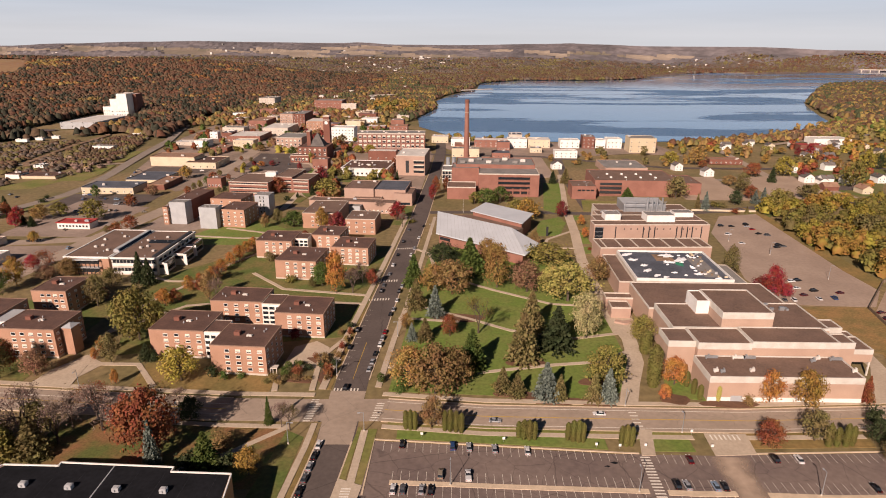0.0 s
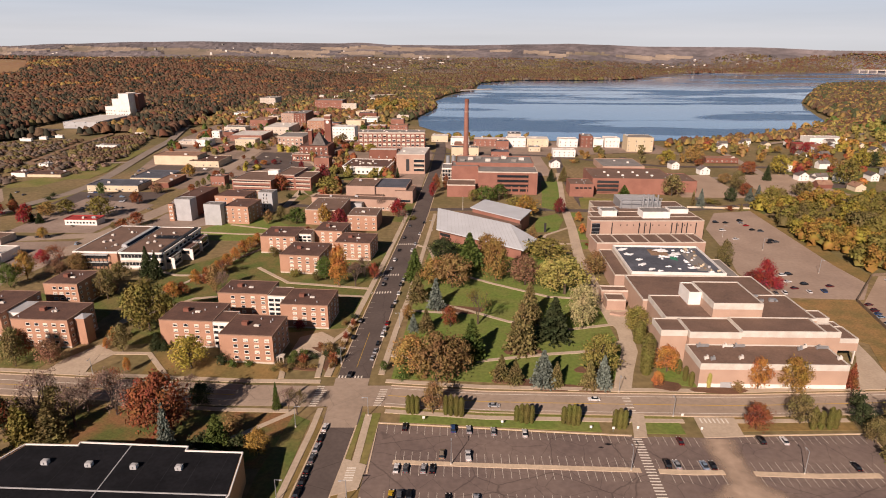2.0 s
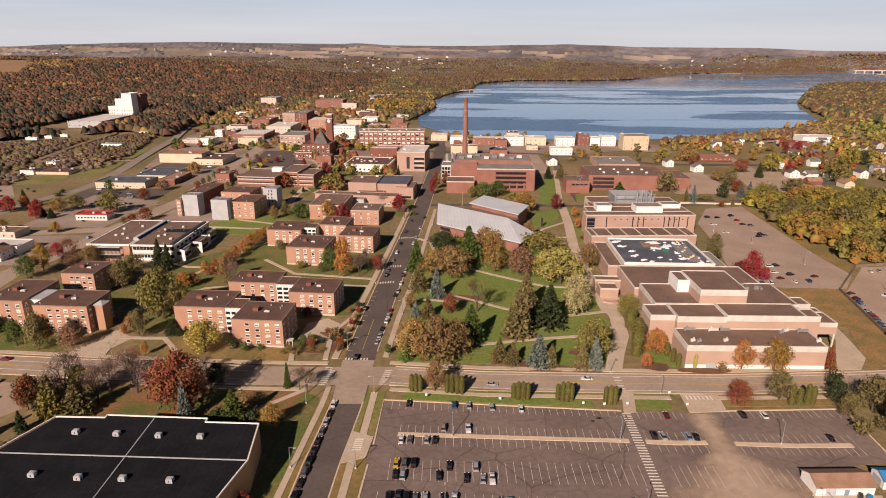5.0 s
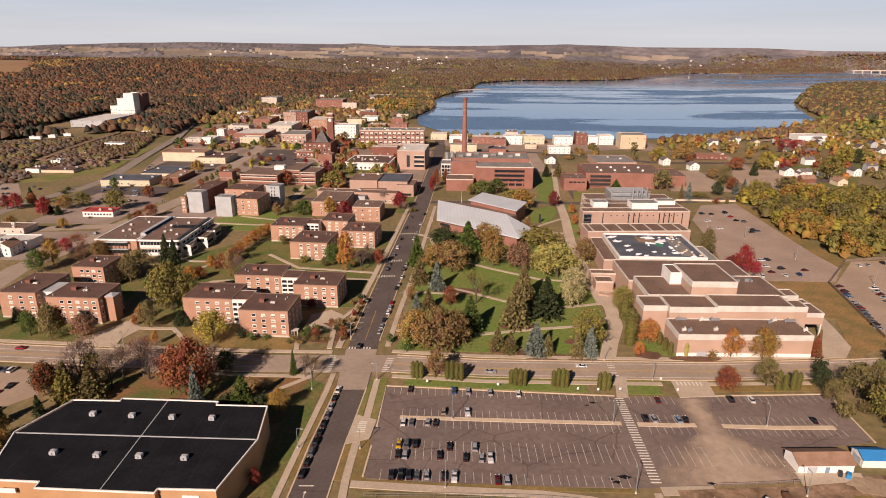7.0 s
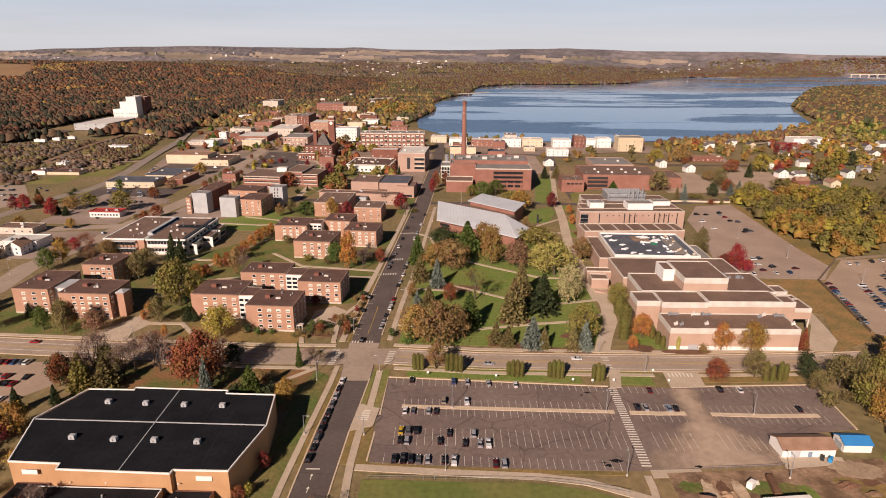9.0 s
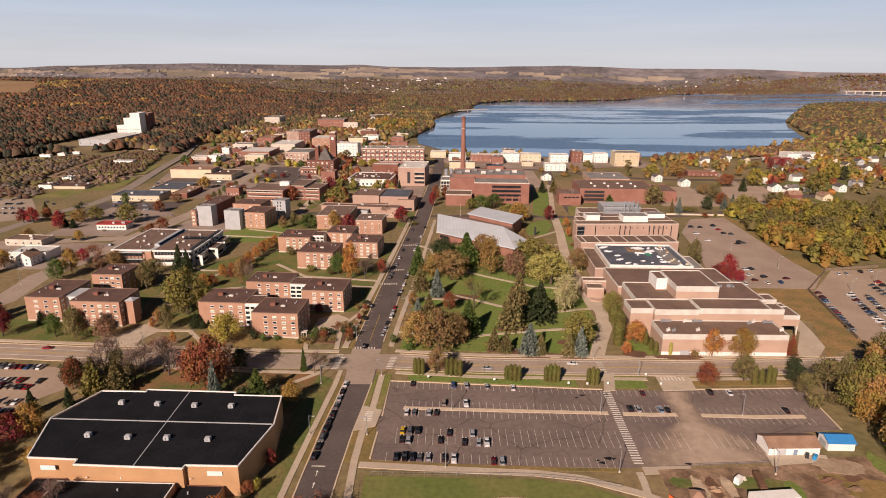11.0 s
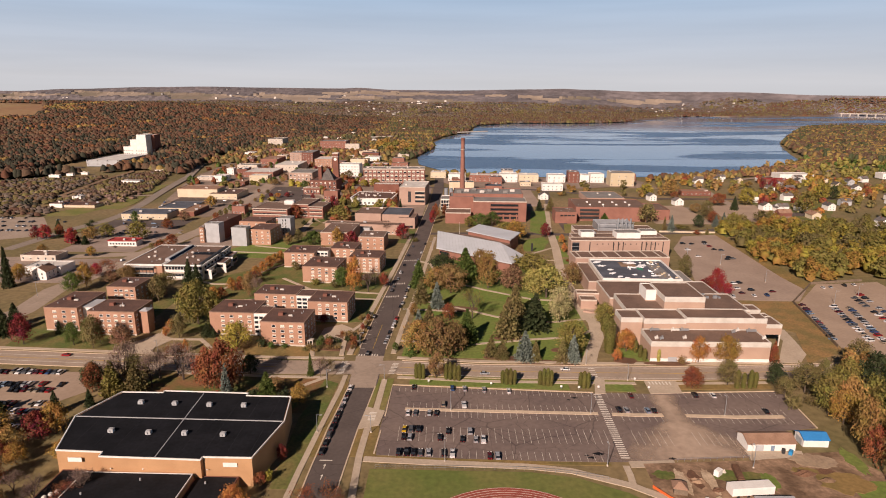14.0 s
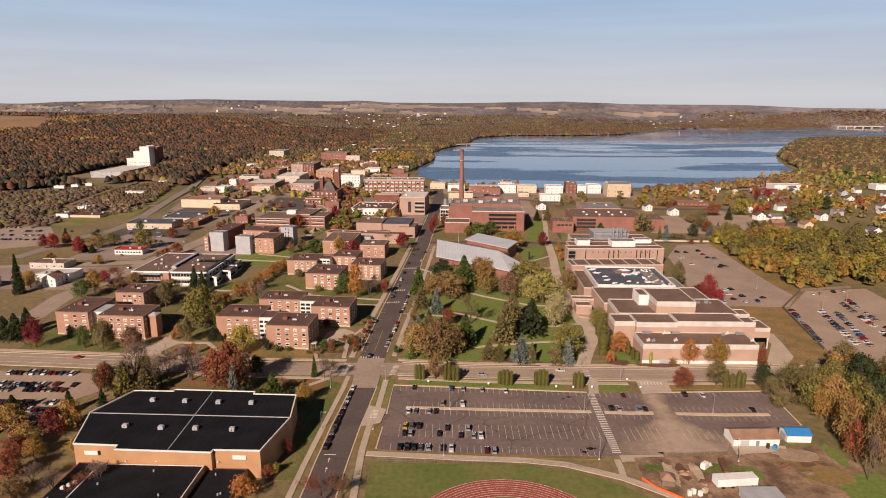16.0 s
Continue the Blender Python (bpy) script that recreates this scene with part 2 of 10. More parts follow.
def boxes(name, *bx):
    """One mesh of boxes (x0, y0, z0, x1, y1, z1)."""
    v, f = [], []
    for x0, y0, z0, x1, y1, z1 in bx:
        n = len(v)
        v += [(x0, y0, z0), (x1, y0, z0), (x1, y1, z0), (x0, y1, z0), (x0, y0, z1), (x1, y0, z1), (x1, y1, z1), (x0, y1, z1)]
        f += [tuple(i + n for i in q) for q in BOXF]
    return mesh_of(name, v, f)


def prism(name, pts, z0, z1):
    """A slab over a polygon (x, y), counter-clockwise or not."""
    area = sum(a[0] * b[1] - b[0] * a[1] for a, b in zip(pts, pts[1:] + pts[:1]))
    if area < 0:
        pts = pts[::-1]
    n = len(pts)
    v = [(x, y, z0) for x, y in pts] + [(x, y, z1) for x, y in pts]
    f = [tuple(range(n - 1, -1, -1)), tuple(range(n, 2 * n))] + [(i, (i + 1) % n, n + (i + 1) % n, n + i) for i in range(n)]
    return mesh_of(name, v, f)


def cone(name, r0, r1, height, sides=8, z0=0.0):
    v = [(r * math.cos(2 * math.pi * i / sides), r * math.sin(2 * math.pi * i / sides), z) for r, z in ((r0, z0), (r1, z0 + height)) for i in range(sides)]
    f = [(i, (i + 1) % sides, sides + (i + 1) % sides, sides + i) for i in range(sides)] + [tuple(range(sides - 1, -1, -1)), tuple(range(sides, 2 * sides))]
    return mesh_of(name, v, f)


def ribbon(pts, width, side=0.0):
    """The outline of a band of that width along a line, shifted sideways."""
    left, right = [], []
    for i, p in enumerate(pts):
        a, b = Vector(pts[max(i - 1, 0)]), Vector(pts[min(i + 1, len(pts) - 1)])
        d = (b - a).normalized()
        n = Vector((-d.y, d.x))
        c = Vector(p) + n * side
        left.append(tuple(c + n * width / 2))
        right.append(tuple(c - n * width / 2))
    return left, right


def band(name, pts, width, z0, z1, material, label="", category="", side=0.0, parent=None, kind="structure"):
    left, right = ribbon(pts, width, side)
    n = len(pts)
    v = [(x, y, z1) for x, y in left] + [(x, y, z1) for x, y in right] + [(x, y, z0) for x, y in left] + [(x, y, z0) for x, y in right]
    f = []
    for i in range(n - 1):
        f += [(i, n + i, n + i + 1, i + 1), (2 * n + i, i, i + 1, 2 * n + i + 1), (n + i, 3 * n + i, 3 * n + i + 1, n + i + 1)]
    f += [(0, 2 * n, 3 * n, n), (n - 1, 2 * n - 1, 4 * n - 1, 3 * n - 1)]
    ob = put(name, mesh_of(name, v, f), material, parent, Matrix())
    if not parent:
        tagged(ob, label, category, "", kind)
    return ob


LAYER = [0]


def lift():
    """A small height of its own for each flat layer, so that no two lie in one plane."""
    LAYER[0] += 1
    return 0.0035 * (LAYER[0] % 40)


def slab(name, pts, z0, z1, material, label="", category="", kind="structure", parent=None):
    ob = put(name, prism(name, list(pts), z0, z1), material, parent, Matrix())
    if not parent:
        tagged(ob, label, category, "", kind)
    return ob

# ---- the ground: one sheet to the horizon, with wooded hills far off ----


def inside(x, y, poly):
    hit = False
    n = len(poly)
    for i in range(n):
        (x0, y0), (x1, y1) = poly[i], poly[(i + 1) % n]
        if (y0 > y) != (y1 > y) and x < (x1 - x0) * (y - y0) / (y1 - y0) + x0:
            hit = not hit
    return hit


def step_up(v, lo, hi):
    t = max(0.0, min(1.0, (v - lo) / (hi - lo)))
    return t * t * (3 - 2 * t)


# the crest of the farthest hills: slope of the bearing (x / y), height
CREST = [(-1.2, 124.4), (-0.705, 122.2), (-0.617, 136.7), (-0.485, 151.2), (-0.398, 157.9), (-0.31, 153.4), (-0.178, 150.1), (-0.15, 155.7), (-0.09, 141.7), (0.0, 140.0), (0.14, 151.2), (0.18, 156.2), (0.22, 150.1), (0.306, 138.4), (0.456, 137.8), (0.6, 121.1), (1.2, 112.1)]


def crest(x, y):
    if y <= 1:
        return 100.0
    s = max(CREST[0][0], min(CREST[-1][0] - 1e-6, x / y))
    for (a, h0), (b, h1) in zip(CREST, CREST[1:]):
        if a <= s < b:
            return h0 + (h1 - h0) * step_up(s, a, b)
    return 100.0


FAR = 4780.0


def ground_z(x, y):
    r = math.hypot(x, y)
    # the wooded ridge west of the town
    z = 84 * math.exp(-(((x + 1750) / 900) ** 2 + ((y - 2150) / 620) ** 2))
    z += 36 * math.exp(-(((x + 900) / 420) ** 2 + ((y - 2300) / 420) ** 2))
    begin = 2950 + 1300 * step_up(x, 100, 1500) + 330 * step_up(x, 2000, 2500)
    t = max(0.0, min(1.0, (r - begin) / (FAR - begin)))
    if t > 0:
        n = noise.fractal(Vector((x / 1100, y / 300, 3.1)), 0.9, 2.0, 3)
        z += t ** 1.35 * crest(x, y) + 40 * t * (1 - t) * n
    if r > FAR:
        z -= (r - FAR) * 0.05
    return z * step_up(r, 850, 1450) - 1.5 * max(0.0, min(1.0, (r - 700) / 250))


def farmland(x, y):
    """High where open fields break the far woods: long strips between hedgerows."""
    return noise.noise(Vector((x / 520, y / 150, 7.7))) + 0.45 * noise.noise(Vector((x / 200, y / 90, 2.2)))


# the shore of the lake
LAKE = [(-58, 1067), (-67, 1188), (-34, 1392), (-43, 1568), (-11, 1753), (77, 2044), (99, 2362), (269, 2577), (550, 2597), (764, 2704), (856, 2847), (1006, 3074), (1215, 3343), (1376, 3440), (1675, 3406), (1856, 3485),
        (2061, 3537), (2229, 3602), (2420, 3860), (2640, 3766), (3000, 3480), (3100, 2800), (2300, 2420), (1750, 2425), (1577, 2428), (1445, 2392), (1360, 2330), (1208, 2110), (1024, 1820), (885, 1590), (819, 1445), (748, 1277), (715, 1190),
        (622, 1073), (492, 983), (390, 928), (247, 899), (124, 904), (-1, 950)]
PLOUGHED = [(-1900, 2330), (-1560, 2250), (-1440, 2130), (-1310, 1930), (-1255, 1790), (-1330, 1740), (-1700, 1760), (-2000, 2000)]
bearings = [i * 0.25 for i in range(-176, 177)] + [44 + 4 * i for i in range(1, 68)]
rings = [60, 200, 450, 700, 900, 1100, 1300, 1450]
while rings[-1] < 4840:
    rings.append(rings[-1] * 1.0125)
gv, gf, gk = [(0, 0, 0)], [], []
wooded = {}
for ri, r in enumerate(rings):
    for bi, bear in enumerate(bearings):
        x, y = r * math.sin(math.radians(bear)), r * math.cos(math.radians(bear))
        z = ground_z(x, y)
        if r > 3000:
            wooded[len(gv)] = farmland(x, y) < 0.16 + 0.3 * step_up(x, 500, 1500)
            if y > 0 and x > 0 and inside(x, y, LAKE):
                z = -1.5
            elif wooded[len(gv)] and r < 4700:
                z += 5 + 6 * random.random()
        gv.append((x, y, z))
nb = len(bearings)
for bi in range(nb):
    gf.append((0, 1 + (bi + 1) % nb, 1 + bi))
    gk.append(0)
for ri in range(len(rings) - 1):
    for bi in range(nb):
        a = 1 + ri * nb + bi
        b = 1 + ri * nb + (bi + 1) % nb
        gf.append((a, b, b + nb, a + nb))
        cx, cy = gv[a][0], gv[a][1]
        if wooded.get(a) is None:
            gk.append(5 if rings[ri] > 1500 and inside(cx, cy, PLOUGHED) else 0)
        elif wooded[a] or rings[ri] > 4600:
            # the farthest woods take the mauve tone, with haze put into the colour
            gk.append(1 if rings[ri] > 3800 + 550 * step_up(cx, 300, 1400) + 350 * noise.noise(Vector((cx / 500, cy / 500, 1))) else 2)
        else:
            tone = noise.noise(Vector((cx / 330, cy / 420, 12.3)))
            gk.append(3 if tone > -0.05 else 4)
GROUND = mat("fields_and_grass", (0.235, 0.17, 0.085), (0.155, 0.13, 0.055), var=0.3, coarse=0.012, fine=0.3, bump=0.1)
ground = put("ground", mesh_of("ground", gv, gf), GROUND, None, Matrix())
# the mauve tone is leafless woods with distance haze mixed into its base colour
for far_mat in (mat("hazed_mauve_woods", (0.125, 0.112, 0.116), (0.205, 0.178, 0.18), var=0.32, coarse=0.004, fine=0.02, bump=0), mat("brown_leafless_woods", (0.105, 0.085, 0.07), (0.16, 0.115, 0.09), var=0.35, coarse=0.006, fine=0.03, bump=0),
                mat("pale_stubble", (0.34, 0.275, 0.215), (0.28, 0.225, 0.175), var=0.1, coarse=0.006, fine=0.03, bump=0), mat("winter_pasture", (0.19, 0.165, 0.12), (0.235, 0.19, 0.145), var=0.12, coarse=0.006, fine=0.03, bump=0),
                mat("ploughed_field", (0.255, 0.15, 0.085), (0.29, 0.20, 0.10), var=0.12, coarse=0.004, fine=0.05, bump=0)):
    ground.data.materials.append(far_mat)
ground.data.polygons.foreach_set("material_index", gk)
tagged(ground, "dry autumn grass and fields reaching wooded hills on the horizon", "ground", "", "structure")

# the lake
WATER = bpy.data.materials.new("lake_water")
WATER.use_nodes = True
wt = WATER.node_tree
wb = wt.nodes["Principled BSDF"]
wb.inputs["Base Color"].default_value = (0.085, 0.165, 0.30, 1)
wb.inputs["IOR"].default_value = 1.33
geo_w = wt.nodes.new("ShaderNodeNewGeometry")
stretch = wt.nodes.new("ShaderNodeMapping")
stretch.inputs["Scale"].default_value = (0.0017, 0.0062, 1)
stretch.inputs["Rotation"].default_value = (0, 0, 0.12)
patch = wt.nodes.new("ShaderNodeTexNoise")
patch.inputs["Scale"].default_value, patch.inputs["Detail"].default_value = 1.0, 5
patch.inputs["Distortion"].default_value = 0.5
rr = wt.nodes.new("ShaderNodeMapRange")
rr.inputs["From Min"].default_value, rr.inputs["From Max"].default_value = 0.50, 0.57
rr.inputs["To Min"].default_value, rr.inputs["To Max"].default_value = 0.05, 0.30
ripple = wt.nodes.new("ShaderNodeTexNoise")
ripple.inputs["Scale"].default_value, ripple.inputs["Detail"].default_value = 0.35, 3
wbump = wt.nodes.new("ShaderNodeBump")
wbump.inputs["Strength"].default_value, wbump.inputs["Distance"].default_value = 0.16, 0.8
wt.links.new(geo_w.outputs["Position"], stretch.inputs["Vector"])
wt.links.new(stretch.outputs[0], patch.inputs["Vector"])
wt.links.new(patch.outputs["Fac"], rr.inputs["Value"])
wt.links.new(rr.outputs["Result"], wb.inputs["Roughness"])
wt.links.new(geo_w.outputs["Position"], ripple.inputs["Vector"])
wt.links.new(ripple.outputs["Fac"], wbump.inputs["Height"])
chop = wt.nodes.new("ShaderNodeMapRange")
chop.inputs["From Min"].default_value, chop.inputs["From Max"].default_value = 0.525, 0.56
chop.inputs["To Min"].default_value, chop.inputs["To Max"].default_value = 0.03, 1.5
wt.links.new(patch.outputs["Fac"], chop.inputs["Value"])
wt.links.new(chop.outputs["Result"], wbump.inputs["Strength"])
wt.links.new(wbump.outputs["Normal"], wb.inputs["Normal"])
slab("water", LAKE, -0.6, 0.35, WATER, "blue lake with wind streaks among wooded shores", "lake")

# ---- roads, kerbs, pavements ----
STREET = [(-44.9, 60), (-43.3, 116), (-42.3, 142), (-40.9, 160), (-39.6, 180), (-39.8, 222), (-36.5, 293), (-32, 367), (-25.5, 480), (-17, 681), (-15, 800), (-18, 960)]
AVENUE = [(-420, 216), (-300, 212), (-200, 206), (-150, 202.5), (-85, 199), (-53, 199), (-24, 200), (14, 196.5), (66, 196), (113, 196), (170, 199.5), (240, 206), (330, 216)]
WEST_ROAD = [(-300, 150), (-262, 274), (-268, 315), (-262, 345), (-255, 403), (-240, 504), (-254, 675), (-264, 885), (-268, 1060), (-300, 1250)]
CROSS_ROAD = [(-250, 520), (-120, 500), (-24, 492), (60, 497), (152, 490), (215, 502), (269, 520), (391, 545), (520, 560)]
road_n = band("road", STREET[:5], 11.8, 0, 0.06, ASPHALT, "dark asphalt street beside the car park", "road")
road_n = band("road", STREET[4:], 13.5, 0, 0.061, ASPHALT, "dark asphalt street with parked cars along it", "road")
avenue = band("road", AVENUE, 15.0, 0, 0.075, ASPHALT_PALE, "worn pale asphalt avenue across the campus", "road")
band("road", WEST_ROAD, 16, 0, 0.055, ASPHALT_PALE, "worn pale asphalt road west of the dormitories", "road")
band("road", CROSS_ROAD, 9, 0, 0.045, ASPHALT, "narrow asphalt cross street", "road")
band("road", [(-258, 410), (-330, 395), (-420, 380)], 12, 0, 0.047, ASPHALT_PALE, "side road past shops", "road")
band("road", [(-190, 800), (-90, 790), (-15, 780), (110, 770), (250, 700), (389, 700), (520, 705)], 10, 0, 0.043, ASPHALT, "asphalt street in the town", "road")
band("road", [(117, 500), (120, 640), (135, 790)], 9, 0, 0.044, ASPHALT, "asphalt street in the town", "road")
band("road", [(230, 500), (222, 640), (215, 760)], 9, 0, 0.042, ASPHALT, "asphalt street in the town", "road")
MIDROAD = mat("grey_worn_road", (0.27, 0.225, 0.185), (0.23, 0.19, 0.155), var=0.14, coarse=0.05, fine=0.5)
band("road", [(-376, 420), (-368, 500), (-357, 540), (-356, 572), (-367, 641), (-381, 708), (-395, 780), (-412, 880), (-440, 980), (-470, 1100)], 12, 0, 0.07, MIDROAD, "worn grey through road beside the rail line", "road")
band("road", [(-470, 660), (-500, 700), (-522, 830), (-528, 930), (-560, 990)], 7, 0, 0.036, DIRT, "bare earth track beside the rails", "road")
band("road", [(-620, 760), (-520, 690), (-420, 690), (-385, 700)], 6, 0, 0.033, ASPHALT_PALE, "narrow road over the rail line", "road")
WEST_LOT = [(-480, 556), (-432, 556), (-398, 510), (-388, 466), (-412, 452), (-480, 470)]
slab("car_park", WEST_LOT, 0, 0.068, ASPHALT_PALE, "pale worn car park beside the through road", "car park")
VERGE = mat("mown_verge", (0.15, 0.165, 0.038), (0.22, 0.185, 0.065), var=0.22, coarse=0.05, fine=0.5)
for verge in ([(-432, 560), (-404, 566), (-397, 600), (-425, 610), (-440, 575)], [(-404, 600), (-376, 605), (-377, 640), (-388, 690), (-412, 690)], [(-424, 700), (-391, 715), (-405, 800), (-418, 780)], [(-372, 440), (-356, 470), (-350, 535), (-362, 520)]):
    slab("lawn", verge, 0, 0.05, VERGE, "green mown verge beside the road", "grass")
slab("car_park", [(-350, 500), (-266, 500), (-268, 548), (-350, 546)], 0, 0.065, ASPHALT, "asphalt yard before the warehouse", "car park")
slab("car_park", [(-340, 650), (-268, 648), (-268, 672), (-340, 686)], 0, 0.065, ASPHALT, "asphalt yard before the shops", "car park")
slab("car_park", [(-238, 668), (-168, 668), (-190, 772), (-246, 778)], 0, 0.065, ASPHALT, "asphalt car park in the town", "car park")
slab("car_park", [(-700, 930), (-650, 930), (-640, 990), (-690, 1000)], 0, 0.065, ASPHALT, "asphalt yard beside the mill", "car park")
for kline, side in ((STREET[:5], 6.1), (STREET[:5], -6.1), (STREET[5:10], 7.0), (STREET[5:10], -7.0), (AVENUE[:5], 7.7), (AVENUE[6:], 7.7), (AVENUE[:5], -7.7), (AVENUE[6:], -7.7)):
    band("kerb", kline, 0.5, 0, 0.2 + lift(), CURB, "concrete kerb", "kerb", side)


def pavement(pts, width, label="buff concrete pavement"):
    return band("pavement", pts, width, 0, 0.2 + lift(), WALK, label, "pavement")


pavement([(-55.4, 60), (-53.2, 114.1), (-51.6, 142), (-50.4, 160), (-49.3, 175.9), (-49.0, 190.3)], 2.2)
pavement([(-30.5, 60), (-32.9, 124.0), (-32.4, 144.8), (-30.6, 158.8), (-29.9, 186.5)], 2.6)
pavement([(-51, 214), (-49, 260), (-46.5, 297), (-42, 367), (-36, 478)], 3)
pavement([(-28.5, 216), (-26, 260), (-23, 297), (-19, 367), (-13, 478)], 2.6)
pavement([(-300, 222.5), (-200, 216.8), (-150, 213.3), (-85, 209.8), (-53, 209.8)], 2.6)
pavement([(-26, 211), (14, 207.3), (66, 206.5), (113, 206.5), (170, 210)], 2.6)
pavement([(-24, 189), (14, 185.5), (66, 185), (88, 185)], 2.4)
pavement([(102, 185), (150, 187)], 2.4)
pavement([(-130, 191.5), (-85, 188.5), (-58, 188)], 2.4)
pavement([(-31, 122), (2, 119.8), (30, 118.4), (45, 116), (64, 108), (77, 99), (90, 88)], 3.2)
pavement([(-58, 188), (-75, 172), (-92, 160)], 2.2)
pavement([(65.3, 119.5), (65.3, 114), (64.8, 109)], 2.4)
# broad promenade east of the lawn
pavement([(71, 207), (76, 222), (83, 240), (86, 262), (84, 283), (84, 330), (86, 378), (93, 438), (97, 488)], 7)
pavement([(97, 500), (108, 580), (117, 655)], 5)
for p in ([(-26, 233), (10, 228), (45, 236), (70, 240), (82, 250)], [(-20, 300), (10, 283), (30, 270), (60, 262), (82, 268)], [(-12, 350), (25, 322), (55, 303), (80, 300)],
          [(-26, 283), (5, 279)], [(60, 385), (75, 400), (88, 400)], [(62, 395), (70, 420), (90, 440)], [(-24, 395), (-14, 385), (-10, 360)]):
    pavement(p, 2.2)
# dormitory walks
for p in ([(-155, 212), (-158, 232), (-165, 262), (-162, 300), (-150, 330), (-140, 360), (-120, 400)], [(-158, 232), (-135, 232), (-120, 214)], [(-165, 262), (-140, 295), (-100, 305), (-46, 300)],
          [(-70, 212), (-72, 224)], [(-55, 213), (-57, 240), (-48, 262)], [(-57, 232), (-66, 240)], [(-185, 340), (-165, 330), (-150, 330)], [(-120, 345), (-95, 320), (-46, 312)], [(-190, 420), (-150, 415), (-115, 420)],
          [(-170, 440), (-140, 430), (-120, 405)]):
    pavement(p, 2.4)
pavement([(-143, 496), (-144, 558), (-151, 668), (-152, 808), (-131, 880)], 6)
pavement([(-144, 558), (-130, 536), (-112, 589)], 4)
pavement([(-151, 668), (-168, 709), (-188, 715)], 3)
band("road", [(368, 900), (355, 767), (344, 670), (333, 570)], 10, 0, 0.049, ASPHALT_PALE, "pale street down to the lake shore", "road")
band("road", [(453, 882), (551, 943), (594, 916), (622, 885)], 10, 0, 0.051, ASPHALT_PALE, "pale shore road past the stores", "road")
band("road", [(222, 638), (274, 634), (332, 642)], 9, 0, 0.053, MIDROAD, "grey street past the white houses", "road")
slab("crossing", [(-45.9, 178.0), (-33.5, 178.2), (-33.0, 213), (-47.2, 213)], 0, 0.083, ASPHALT_PALE, "pale concrete junction of street and avenue", "road")
slab("plaza", [(-158, 214), (-150, 232), (-162, 240), (-170, 226), (-172, 214)], 0, 0.2 + lift(), WALK, "small paved court before a dormitory", "plaza")
slab("plaza", [(-72, 232), (-56, 230), (-55, 250), (-62, 256), (-71, 250)], 0, 0.2 + lift(), WALK, "paved court with planting beds", "plaza")
slab("plaza", [(80, 268), (92, 268), (96, 300), (90, 318), (80, 312)], 0, 0.2 + lift(), WALK, "paved forecourt before the hall", "plaza")
slab("plaza", [(167, 209), (178.3, 209.2), (187, 219.6), (190.5, 236), (193.5, 254), (184, 254), (184.5, 238)], 0, 0.2 + lift(), WALK, "concrete service drive beside the hall", "driveway")

slab("town_paving", [(-345, 640), (-262, 560), (-215, 640), (-135, 700), (-30, 560), (-24, 780), (-60, 960), (-150, 1120), (-260, 1260), (-420, 1180), (-400, 860)], -0.2, 0.03, bpy.data.materials.get("pale_lot_asphalt") or mat("town_asphalt", (0.30, 0.225, 0.18), (0.22, 0.17, 0.13), var=0.2, coarse=0.02, fine=0.2), "worn streets and yards between town buildings", "paving")
slab("town_paving", [(20, 760), (115, 760), (240, 800), (300, 780), (290, 870), (130, 890), (0, 900), (-20, 860)], -0.2, 0.032, bpy.data.materials["town_asphalt"], "worn street along the shore shops", "paving")

